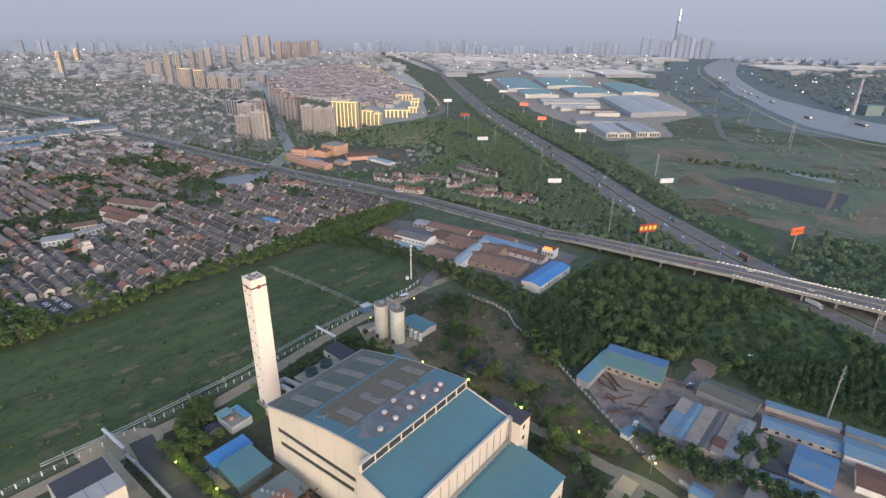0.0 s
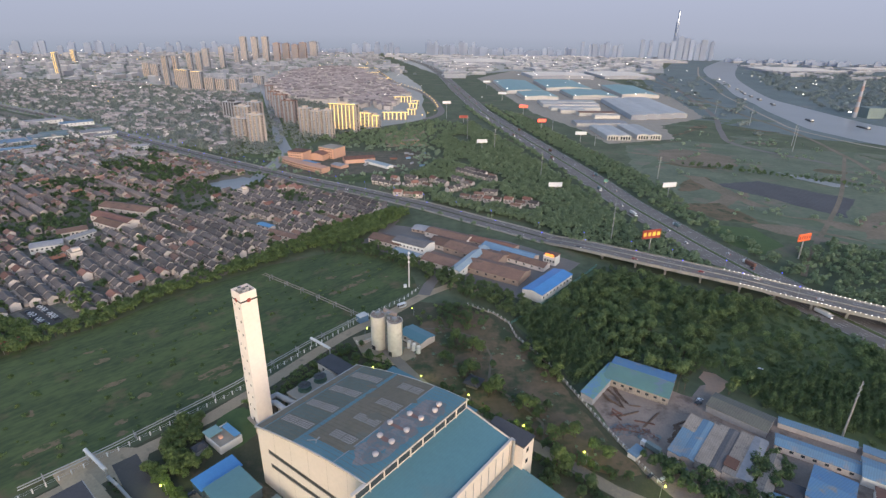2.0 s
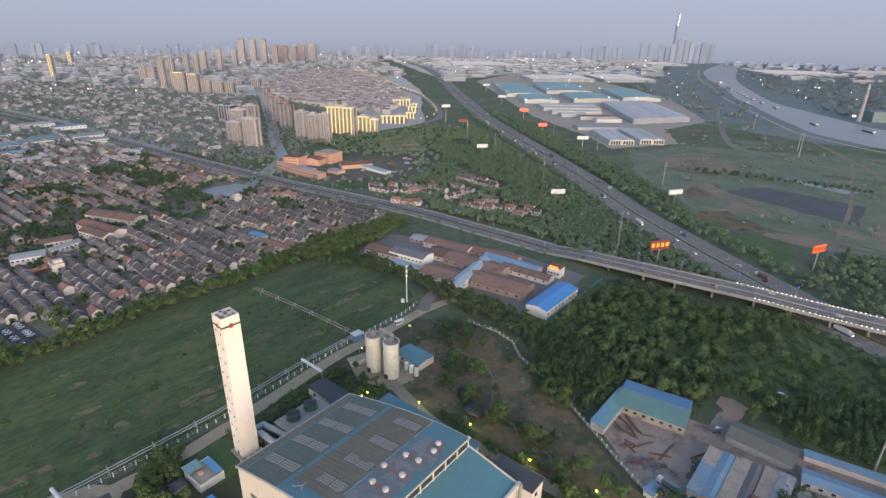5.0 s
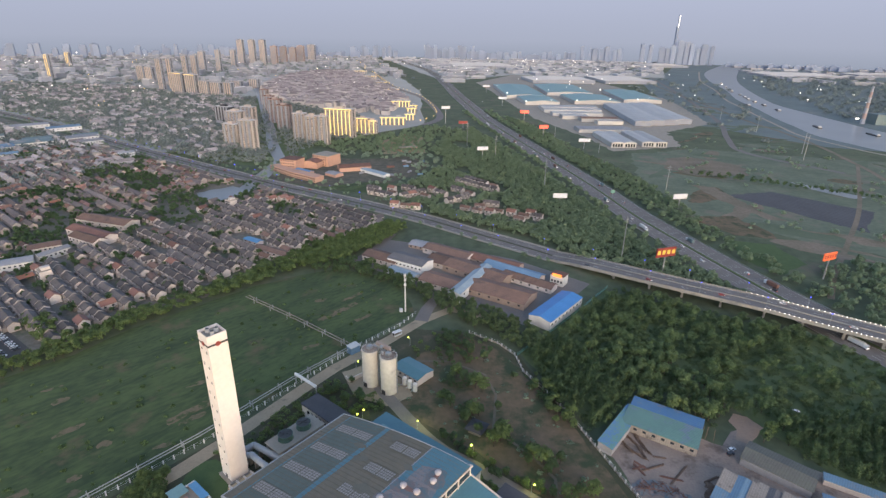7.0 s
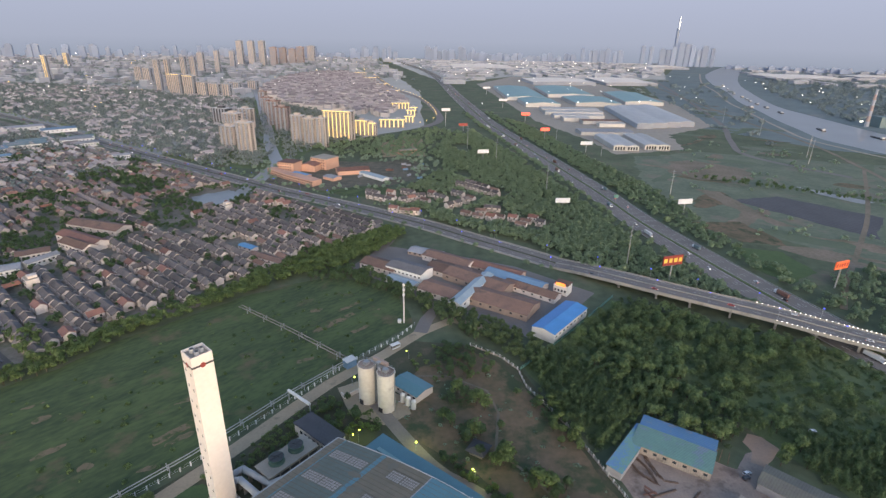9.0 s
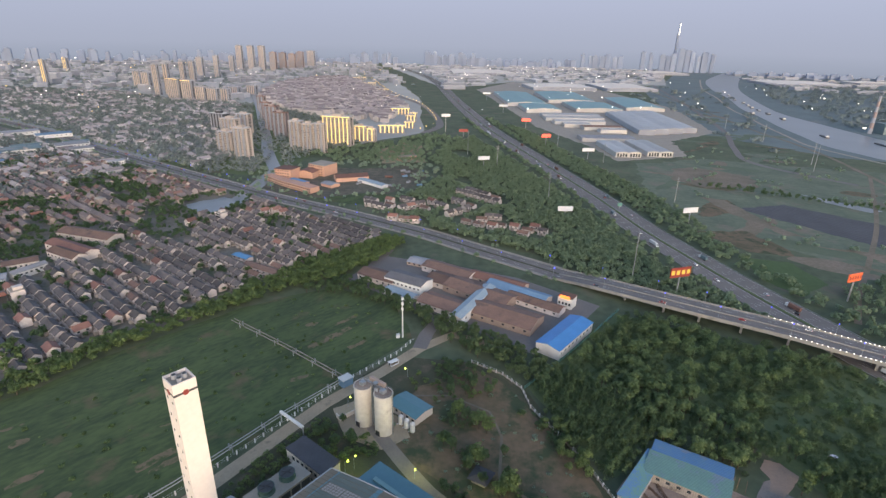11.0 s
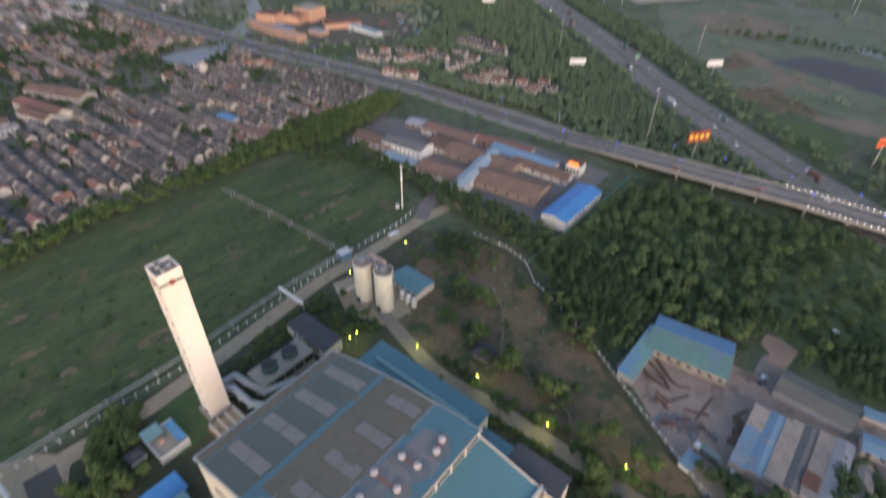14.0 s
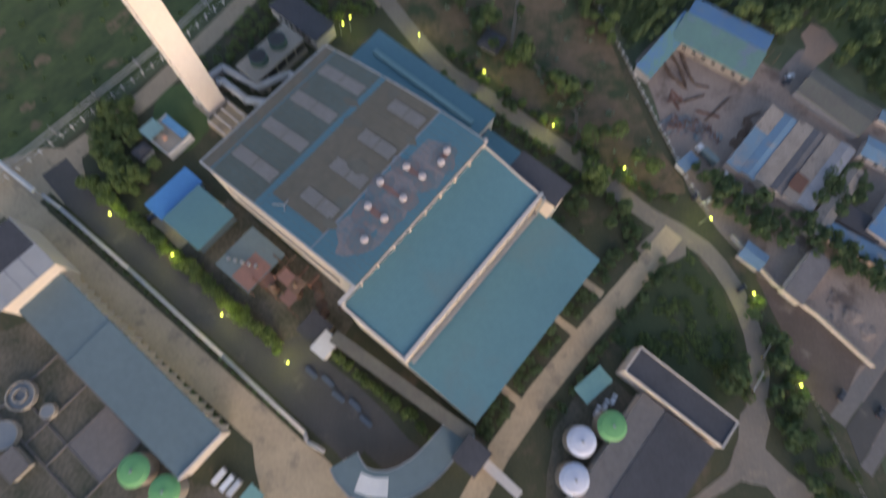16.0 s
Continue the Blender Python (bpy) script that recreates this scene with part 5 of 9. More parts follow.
# silos and their shed
for x, y, h in ((-40.8, 297.5, 24.6), (-29.2, 290.6, 24.6)):
    silo = thing("silo", "round cream concrete silo with a railed top", "silo", x, y, 0, TURN, "pair of silos")
    shell = part("shell", cyl(B(), 0, 0, 0, h, 5.0, 5.0, 28), "silo", silo, smooth=False)
    bm = B()
    for k in range(16):
        a, b = k * math.tau / 16, (k + 1) * math.tau / 16
        tube(bm, (4.8 * math.cos(a), 4.8 * math.sin(a), h), (4.8 * math.cos(a), 4.8 * math.sin(a), h + 1.2), 0.06, 4)
        tube(bm, (4.8 * math.cos(a), 4.8 * math.sin(a), h + 1.2), (4.8 * math.cos(b), 4.8 * math.sin(b), h + 1.2), 0.06, 4)
    part("top_rail", bm, "metal", shell)
    part("top_deck", cyl(B(), 0, 0, h - 0.02, h + 0.12, 4.7, 4.7, 24), "rubble", silo, "dusty brown top deck")
    part("filter_box", box(B(), -1.6, 1.2, -1.4, 1.4, h, h + 2.0), "metal", silo, "grey filter housing")
    part("rim", cyl(B(), 0, 0, h - 0.6, h + 0.03, 5.25, 5.25, 28), "silo", silo)
    part("feed_pipe", tube(B(), (5.3, 1.2, 0), (5.3, 1.2, h + 2), 0.28), "metal", silo)
    part("ladder", box(B(), -5.5, -5.1, -0.35, 0.35, 0, h), "metal", shell)
    part("door", box(B(), -1.4, 1.4, -5.1, -4.4, 0, 3.2), "darkmetal", shell, "dark doorway")
stair = thing("stair_tower", "open steel stair tower between the silos", "stairs", -33.6, 296.4, 0, TURN)
for x in (-1.2, 1.2):
    for y in (-1.2, 1.2):
        part("post", box(B(), x - 0.12, x + 0.12, y - 0.12, y + 0.12, 0, 27.5), "metal", stair)
for k in range(9):
    part("landing", box(B(), -1.3, 1.3, -1.3, 1.3, 3 + k * 3.0, 3.12 + k * 3.0), "metal", stair)
part("top_bridge", box(B(), -6.5, 6.5, -0.6, 0.6, 25.0, 25.2), "metal", stair)
part("conveyor_head", box(B(), -6.0, 5.0, 0.9, 2.6, 25.2, 27.4), "brickwall", stair, "rust-brown conveyor housing")
for x in (2.6, 3.8):
    part("riser_pipe", cyl(B(), x, -3.2, 0, 26.5, 0.5, 0.5, 10), "palesheet", stair)
for k in range(8):
    part("stair_flight", tube(B(), (-1.1 if k % 2 else 1.1, -1.25, 3.1 + k * 3.0), (1.1 if k % 2 else -1.1, -1.25, 6.1 + k * 3.0), 0.18, 4), "metal", stair)
sw = thing("low_wall", "low pale bunker wall in front of the silos", "wall", -50.5, 301.5, 0, 43)
part("wall", box(B(), -5, 5, -0.3, 0.3, 0, 2.6), "silo", sw)
part("wall", box(B(), -5.3, -4.7, -0.3, 4, 0, 2.6), "silo", sw)
shed("silo_shed", "low shed with a teal roof beside the silos", -16.0, 306.8, -40.5, 21.0, 14.0, 4.6, 5.8, "cream", "teal", windows=5)
for k in range(3):
    tank = thing("filter_tank", "small white upright tank beside the silos", "tank", -20.6 + k * 3.3, 296.6 - k * 3.0, 0, 0, "row of tanks")
    part("body", cyl(B(), 0, 0, 0, 5.2, 1.45), "white", tank)
    part("dome", cyl(B(), 0, 0, 5.2, 6.2, 1.45, 0.35), "white", tank)
    part("outlet_pipe", tube(B(), (0, 0, 0.7), (-2.4, -1.2, 0.7), 0.25), "palesheet", tank)
booth = thing("gate_shelter", "small white checkpoint shelter on the gravel road", "shelter", -30.0, 353.0, 0.15, 41)
part("roof", box(B(), -3.4, 3.4, -1.6, 1.6, 2.7, 2.95), "white", booth)
for x in (-3.1, 3.1):
    for y in (-1.35, 1.35):
        part("post", box(B(), x - 0.12, x + 0.12, y - 0.12, y + 0.12, 0, 2.7), "white", booth)
part("back_wall", box(B(), -3.0, 3.0, 1.25, 1.4, 0, 2.7), "glass", booth, "dark glazed back wall")
part("low_wall", box(B(), -3.0, 3.0, -1.45, -1.3, 0, 0.95), "white", booth)
# cooling tower block and the dark-roofed building behind it
ct = thing("cooling_tower", "concrete cooling tower block with two dull green fan stacks", "cooling tower", *L(-103, 54.5), 0, 51.5)
part("basin", box(B(), -14, 14, -6, 6, 0, 2.5), "concrete", ct)
part("body", box(B(), -13.5, 13.5, -5.5, 5.5, 2.5, 8), "concrete", ct)
part("deck", box(B(), -14, 14, -6, 6, 8, 8.5), "concrete", ct)
for x in (-5.5, 5.5):
    bm = cyl(B(), x, 0.5, 8.4, 9.6, 3.9, 3.4, 22)
    cyl(bm, x, 0.5, 9.6, 11.4, 3.4, 3.7, 22)
    st = part("fan_cowl", bm, "cowlgreen", ct, "dull dark green round fan stack")
    # dark disc on the closed cowl, coloured as the shade of its opening
    part("fan_opening", cyl(B(), x, 0.5, 11.38, 11.44, 3.4, 3.4, 22), "darkmetal", st, "dark disc for the shade in the fan opening")
    for k in range(6):
        part("fan_blade", tube(B(), (x + 0.3 * math.cos(k * 1.047), 0.5 + 0.3 * math.sin(k * 1.047), 11.6), (x + 3.2 * math.cos(k * 1.047), 0.5 + 3.2 * math.sin(k * 1.047), 11.6), 0.14, 4), "darkmetal", st)
for k in range(5):
    part("louvre", box(B(), -13 + k * 5.4, -8.4 + k * 5.4, -5.62, -5.4, 3, 6.8), "darkmetal", ct)
pb = thing("pump_house", "low cream building with a flat dark grey roof", "building", *L(-107, 77), 0, TURN)
part("wall", box(B(), -13.5, 13.5, -5.5, 5.5, 0, 7), "cream", pb)
part("roof", box(B(), -14, 14, -5.9, 5.9, 7, 7.5), "dark", pb)
for k in range(6):
    part("window", box(B(), -9 + k * 3.4, -7.2 + k * 3.4, -5.58, -5.4, 3, 5), "glass", pb)
shed("blue_shed", "open shed with a bright blue sheet roof", *L(-88, -13.6), 51.5, 20, 8.6, 4.8, 5.6, "darksheet", "blue", mono=True)
shed("teal_shed", "square shed with a teal sheet roof", *L(-73.2, -14.3), 51.5, 17.5, 18.0, 5.4, 6.6, "darksheet", "teal", mono=True)
gh = thing("gatehouse", "small white flat-roofed building with blue canopies on its roof", "building", *L(-109.8, 2.0), 0, TURN)
part("wall", box(B(), -7.2, 7.4, -6, 6, 0, 3.6), "white", gh)
part("roof", box(B(), -6.8, 7.0, -5.6, 5.6, 3.6, 3.7), "concrete", gh)
for x0, x1, y0, y1 in ((-7.2, 7.4, -6, -5.6), (-7.2, 7.4, 5.6, 6), (-7.2, -6.8, -5.6, 5.6), (7.0, 7.4, -5.6, 5.6)):
    part("parapet", box(B(), x0, x1, y0, y1, 3.6, 4.5), "white", gh)
part("blue_canopy", box(B(), -5.6, 6.6, 2.4, 5.9, 5.0, 5.3), "blueroof", gh, "weathered blue roof canopy")
part("blue_canopy", box(B(), -9.2, -2.4, -6.2, 1.2, 4.9, 5.2), "tealpale", gh, "faded teal roof canopy")
for x, y in ((-5, 5.4), (6.2, 5.4), (-5, 2.8), (6.2, 2.8), (-2.8, -5.6), (-2.8, 0.8), (-6.6, -5.6), (-6.6, 0.8)):
    part("post", cyl(B(), x, y, 3.6, 5.0, 0.12, 0.12, 6), "metal", gh)
part("roof_unit", box(B(), -0.6, 1.2, -2.6, -0.8, 3.7, 5.0), "orange", gh, "small orange roof unit")
hut = thing("hut", "tiny white hut with a dark hipped roof", "hut", -119.5, 200.5, 0, 51.5)
part("wall", box(B(), -3, 3, -2.5, 2.5, 0, 2.8), "white", hut)
bm = prism(B(), [(-3.5, -3), (3.5, -3), (3.5, 3), (-3.5, 3)], 2.8, 3.0)
bmesh.ops.scale(bm, vec=(0.25, 0.2, 1), verts=[v for v in bm.verts if v.co.z > 2.9])
bmesh.ops.translate(bm, vec=(0, 0, 1.5), verts=[v for v in bm.verts if v.co.z > 2.9])
part("roof", bm, "dark", hut)
pav = thing("pavilion", "small dark-roofed garden pavilion in the scrub", "pavilion", 21.0, 257.5, 0, -29.7)
bm = prism(B(), [(-5.2, -5.2), (5.2, -5.2), (5.2, 5.2), (-5.2, 5.2)], 3.0, 3.2)
bmesh.ops.scale(bm, vec=(0.2, 0.2, 1), verts=[v for v in bm.verts if v.co.z > 3.1])
bmesh.ops.translate(bm, vec=(0, 0, 1.8), verts=[v for v in bm.verts if v.co.z > 3.1])
part("roof", bm, "dark", pav)
for x in (-3, 3):
    for y in (-3, 3):
        part("post", cyl(B(), x, y, 0, 3.05, 0.18), "timber", pav)
part("platform", box(B(), -3.6, 3.6, -3.6, 3.6, 0, 0.3), "concrete", pav)
# long shed, west block
ls = thing("long_shed", "long shed with a flat grey-blue sheet roof in two levels", "shed", -109.5, 115, 0, -39.7)
part("wall", box(B(), -42.2, 42.2, -9.0, 9.0, 0, 8.6), "cream", ls)
part("roof", profile(B(), [(-9.2, 8.62), (9.2, 8.62), (9.2, 9.0), (-9.2, 9.5)], 14.6, 42.0), "slate", ls, at=pose(0, 0, 0, 0, 0, -90) @ Matrix.Scale(-1, 4, (0, 1, 0)))
part("roof", profile(B(), [(-9.4, 8.62), (9.4, 8.62), (9.4, 9.3), (-9.4, 9.9)], -41.8, 14.4), "slate", ls, at=pose(0, 0, 0, 0, 0, -90) @ Matrix.Scale(-1, 4, (0, 1, 0)))
part("parapet", box(B(), 41.9, 42.7, -9.4, 9.4, 8.0, 10.2), "cream", ls, "pale gable parapet")
w0 = None
for k in range(22):
    x = -40 + k * 3.8
    bm = box(B(), -0.35, 0.35, 0, 1.1, 0, 8.2)
    if w0 is None:
        w0 = part("buttress", bm, "cream", ls, at=pose(x, 9.0, 0))
    else:
        bm.free()
        again(w0, pose(x, 9.0, 0), ls)
w0 = None
for k in range(14):
    if w0 is None:
        w0 = part("window", box(B(), -0.9, 0.9, -0.06, 0.06, -0.7, 0.7), "glass", ls, at=pose(-38 + k * 5.7, -9.03, 5.2))
    else:
        again(w0, pose(-38 + k * 5.7, -9.03, 5.2), ls)
wb = thing("west_block", "white block with a dark flat roof", "building", -151, 150, 0, -40)
part("wall", box(B(), -13, 13, -11, 11, 0, 15), "cream", wb)
part("roof", box(B(), -12.6, 2, -10.6, 10.6, 15, 15.4), "dark", wb)
part("roof", box(B(), 2.1, 13.2, -11.2, 11.2, 15, 15.5), "farwhite", wb, "pale panel roof")
for k in range(3):
    part("panel_joint", box(B(), 2.1, 13.0, -8 + k * 6, -7.7 + k * 6, 15.5, 15.58), "greysheet", wb)
# south-east office block with the low flat hall
ob_ = thing("office_block", "office block with a dark flat roof and a pale parapet", "building", 83.7, 109.3, 0, -38.5)
part("wall", box(B(), -20, 20, -5.5, 5.5, 0, 9), "cream", ob_)
part("roof", box(B(), -19.5, 19.5, -5.0, 5.0, 9, 9.2), "dark", ob_)
for x0, x1, y0, y1 in ((-20, 20, -5.5, -5.0), (-20, 20, 5.0, 5.5), (-20, -19.5, -5, 5), (19.5, 20, -5, 5)):
    part("parapet", box(B(), x0, x1, y0, y1, 9, 9.9), "cream", ob_)
for k in range(9):
    part("window", box(B(), -18 + k * 4.2, -15.6 + k * 4.2, 5.46, 5.6, 5, 7), "glass", ob_)
    part("window", box(B(), -18 + k * 4.2, -15.6 + k * 4.2, 5.46, 5.6, 1.4, 3.4), "glass", ob_)
fh = thing("flat_hall", "low hall with a dark flat roof and a grey side strip", "industrial hall", 70, 82, 0, -38.5)
part("wall", box(B(), -16, 12.5, -26, 23, 0, 7), "cream", fh)
part("roof", box(B(), -6.9, 12.8, -26.3, 23.3, 7, 7.5), "dark", fh)
part("roof", box(B(), -16.3, -7.1, -26.3, 23.3, 7, 7.3), "asphaltpale", fh, "grey sheet strip of roof")
for x, y, m_, r in ((60, 99, "tank", 5.2), (49, 94, "tankwhite", 5.0), (46, 82, "tankwhite", 5.2), (-99, 83, "tank", 5.2), (-88, 77, "tank", 5.0)):
    tk = thing("process_tank", "round tank with a green domed lid" if m_ == "tank" else "round tank with a silver domed lid", "tank", x, y, 0, 0, "process tanks")
    part("shell", cyl(B(), 0, 0, 0, 7, r, r, 28), "concrete", tk)
    bm = cyl(B(), 0, 0, 7, 8.0, r + 0.15, r * 0.75, 28)
    cyl(bm, 0, 0, 8.0, 8.6, r * 0.75, 0.4, 28)
    lid = part("lid", bm, m_, tk)
    part("hatch", cyl(B(), 0, 0, 8.5, 9.1, 0.5, 0.5, 10), "metal", lid)

# ---------------------------------------------------------------- trees
def crown(seed, n, w, h, size, lobes=7):
    """Corners of n small leaf faces on uneven lobes, about a crown w wide and h high whose foot is at z = 0."""
    r = np.random.RandomState(seed)
    cs = [(0, 0, h * 0.5, w * 0.36, h * 0.48)]
    for k in range(lobes):
        a = math.tau * (k + r.uniform(-0.3, 0.3)) / lobes
        d = w * r.uniform(0.14, 0.3)
        cs.append((d * math.cos(a), d * math.sin(a), h * r.uniform(0.3, 0.75), w * r.uniform(0.15, 0.26), h * r.uniform(0.18, 0.3)))
    out = []
    for i in range(n):
        c = cs[r.randint(len(cs))]
        p = r.normal(size=3)
        p /= np.linalg.norm(p)
        if p[2] < -0.5:
            p[2] *= -1
        k = r.uniform(0.8, 1.08)
        o = np.array((c[0] + p[0] * c[3] * k, c[1] + p[1] * c[3] * k, c[2] + p[2] * c[4] * k))
        nrm = p + r.normal(size=3) * 0.28
        nrm /= np.linalg.norm(nrm)
        s = np.cross(nrm, r.normal(size=3))
        s /= np.linalg.norm(s)
        t = np.cross(nrm, s)
        a, b = size * r.uniform(0.6, 1.2), size * r.uniform(0.4, 0.8)
        out += [o - s * a - t * b * 0.3, o + t * b - s * a * 0.1, o + s * a + t * b * 0.2 - nrm * size * 0.15, o - t * b]
    return np.array(out)


def tree_kind(name, label, leaf, w, h, trunk, seed, n=420, size=0.55, category="tree", group="trees"):
    v = crown(seed, n, w, h, size)
    v[:, 2] += trunk
    if category == "bush":
        return tagged(ring_mesh(name, v, np.arange(len(v)).reshape(-1, 4), leaf), label, category, group)
    t = thing(name, label, category, 0, 0, 0, 0, group)
    bm = cyl(B(), 0, 0, -0.3, trunk + h * 0.35, 0.24, 0.12, 7)
    r = random.Random(seed)
    for k in range(4):
        a = k * 1.57 + r.uniform(-0.4, 0.4)
        tube(bm, (0, 0, trunk), (w * 0.22 * math.cos(a), w * 0.22 * math.sin(a), trunk + h * 0.4), 0.08, 5)
    part("trunk", bm, "bark", t)
    c = ring_mesh("crown", v, np.arange(len(v)).reshape(-1, 4), leaf)
    c.parent = t
    return t


TREES = {
    "round": [tree_kind("tree", "round leafy green tree", "leaf", 7.5, 6.0, 2.0, 10 + k) for k in range(3)],
    "poplar": [tree_kind("tree", "light green young plantation tree", "leafyoung", 6.4, 7.0, 2.0, 20 + k) for k in range(4)],
    "dark": [tree_kind("tree", "dense dark green broadleaf tree", "leafdark", 7.0, 6.5, 1.8, 30 + k) for k in range(3)],
    "bush": [tree_kind("bush", "low rounded dark green bush", "leafdark", 4.0, 3.0, 0.2, 40 + k, 120, 0.55, "bush", "bushes") for k in range(2)],
}
TREES["hedge"] = [tree_kind("bush", "rounded bright green hedge bush", "leafhedge", 4.6, 3.6, 0.2, 46 + k, 200, 0.42, "bush", "hedge bushes") for k in range(3)]
used = set()
rt = random.Random(11)


def plant(kind, x, y, s):
    proto = rt.choice(TREES[kind])
    m = pose(x, y, 0, 0, 0, rt.uniform(0, 360)) @ Matrix.Diagonal((s, s, s * rt.uniform(0.85, 1.15), 1))
    if proto not in used:
        used.add(proto)
        proto.matrix_basis = m
        return proto
    t = copy_thing(proto, Matrix.Identity(4))
    t.matrix_basis = m
    return t


def scatter(poly, spacing, jitter, rng, keep=1.0, rows=None):
    """Places inside a polygon on a jittered grid, turned by rows degrees."""
    a = radians(rows or 0)
    ca, sa = math.cos(a), math.sin(a)
    ps = [(x * ca + y * sa, -x * sa + y * ca) for x, y in poly]
    x0, x1 = min(p[0] for p in ps), max(p[0] for p in ps)
    y0, y1 = min(p[1] for p in ps), max(p[1] for p in ps)
    out = []
    for i in range(int((x1 - x0) / spacing) + 1):
        for j in range(int((y1 - y0) / spacing) + 1):
            p, q = x0 + (i + 0.5 + rng.uniform(-jitter, jitter)) * spacing, y0 + (j + 0.5 + rng.uniform(-jitter, jitter)) * spacing
            x, y = p * ca - q * sa, p * sa + q * ca
            if rng.random() < keep and inside(x, y, poly):
                out.append((x, y))
    return out


def grove(name, label, places, leaf, w, h, n, size, rng, seed, lift=1.0, smin=0.7, smax=1.25):
    """Many crowns as one stretch of woodland."""
    kinds = [crown(seed + k, n, w, h, size, 5) for k in range(5)]
    vs = []
    for x, y in places:
        v = kinds[rng.randrange(5)]
        a, s = rng.uniform(0, math.tau), rng.uniform(smin, smax)
        c, d = math.cos(a) * s, math.sin(a) * s
        o = np.empty_like(v)
        o[:, 0], o[:, 1], o[:, 2] = v[:, 0] * c - v[:, 1] * d + x, v[:, 0] * d + v[:, 1] * c + y, v[:, 2] * s + lift
        vs.append(o)
    v = np.concatenate(vs)
    return tagged(ring_mesh(name, v, np.arange(len(v)).reshape(-1, 4), leaf), label, "trees", kind="stuff")


def off_roads(places, margin=3):
    keep = []
    for x, y in places:
        if any(inside(x, y, z) for z in CLEAR) or any(abs(x - h[0]) < 15 and -17 < y - h[1] < 10 for h in NORTH_HOUSES) or line_dist(x, y, GREEN_FENCE) < 5 or line_dist(x, y, HW_NEAR) < 25 + margin or line_dist(x, y, ROAD_NEAR) < 15 + margin or line_dist(x, y, VIA2) < 12 + margin:
            continue
        keep.append((x, y))
    return keep


GREEN_FENCE = [(52, 330), (83, 364), (110, 396), (141, 434)]
CLEAR = [[(60, 372), (82, 356), (120, 398), (100, 415)]]
HW_NEAR = [p for p in HIGHWAY[::2] if p[1] < 3000]
ROAD_NEAR = ROAD[::2]
VIA2 = [(x, y) for x, y, z in VIADUCT[::2]]
WOOD = [(56, 339), (83, 372), (139, 437), (202, 395), (272, 354), (306, 302), (352, 202), (330, 116), (275, 176), (252, 196), (218, 217), (192, 234), (180, 246), (186, 268), (178, 282), (160, 280), (152, 264), (140, 264), (113, 288), (84, 254), (71, 286)]
ROWS_A = [(54, 336), (84, 350), (112, 304), (150, 292), (178, 286), (178, 270), (152, 276), (118, 289), (86, 256), (71, 284)]
ROWS_B = [(182, 248), (190, 266), (230, 272), (300, 258), (330, 200), (330, 116), (275, 176), (252, 196), (218, 217), (192, 234)]
GLADE = [(196, 327), (262, 352), (296, 305), (266, 287), (214, 266), (190, 272), (188, 300)]
def open_wood(p):
    return inside(p[0], p[1], GLADE) or noise.noise((p[0] * 0.022, p[1] * 0.022, 2)) < -0.25


wood = off_roads(scatter(WOOD, 5.9, 0.5, rt, 0.97, 48), 0)
wood_round = [p for p in wood if not inside(p[0], p[1], ROWS_A) and not inside(p[0], p[1], ROWS_B) and (not open_wood(p) or rt.random() < 0.3)]
wood_round.sort(key=lambda p: math.hypot(p[0] - 100, p[1] - 250))
for x, y in wood_round[:80]:
    plant("poplar", x, y, rt.uniform(0.7, 1.35))
half = [p for p in wood_round[80:] if noise.noise((p[0] * 0.05, p[1] * 0.05, 8)) + rt.uniform(-0.35, 0.35) > 0]
grove("plantation", "loose green wood of round light-topped trees", half, "leafyoung", 7.6, 7.0, 400, 0.44, rt, 60, 1.0, 0.55, 1.35)
grove("plantation", "loose wood of duller green trees", [p for p in wood_round[80:] if p not in half], "leafmoss", 7.0, 7.6, 380, 0.44, rt, 66, 1.0, 0.5, 1.3)
rows_wood = off_roads(scatter(ROWS_A, 4.1, 0.22, rt, 0.96, 48) + scatter(ROWS_B, 4.3, 0.25, rt, 0.94, -35), 0)
grove("plantation", "close rows of slender dark green plantation trees", rows_wood, "leafdark", 4.6, 9.0, 230, 0.42, rt, 63, 0.8, 0.7, 1.2)
under = off_roads(scatter(WOOD, 5.2, 0.5, rt, 0.85), 0)
grove("undergrowth", "low green undergrowth in the wood", under, "leafmoss", 5.6, 2.2, 60, 0.5, rt, 64, -0.2, 0.5, 1.3)
BELT = [(-306, 281), (-280, 302), (-260, 322), (-249, 333), (-227, 373), (-194, 405), (-176, 430), (-159, 461), (-115, 520), (-58, 584), (-36, 572), (-65, 511), (-92, 477), (-128, 457), (-156, 422), (-181, 394), (-214, 362), (-236, 322), (-247, 309), (-265, 290), (-292, 268)]
belt = scatter(BELT, 5.2, 0.35, rt, 0.97, 47)
for x, y in belt[:50]:
    plant("round", x, y, rt.uniform(0.7, 1.05))
grove("tree_belt", "thick green tree belt along the field", belt[50:], "leaf", 7.4, 6.6, 200, 0.78, rt, 70, 1.6)
BELT2 = [(-120, 452), (-92, 477), (-71, 477), (-28, 439), (13, 406), (58, 374), (77, 346), (58, 332), (41, 348), (1, 385), (-43, 434), (-83, 452)]
belt2 = scatter(BELT2, 5.6, 0.35, rt, 0.95, 40)
for x, y in belt2[:45]:
    plant("dark", x, y, rt.uniform(0.7, 1.05))
grove("tree_belt", "thick dull green tree belt beside the lane", belt2[45:], "leafmoss", 7.2, 6.8, 220, 0.72, rt, 75, 1.5)


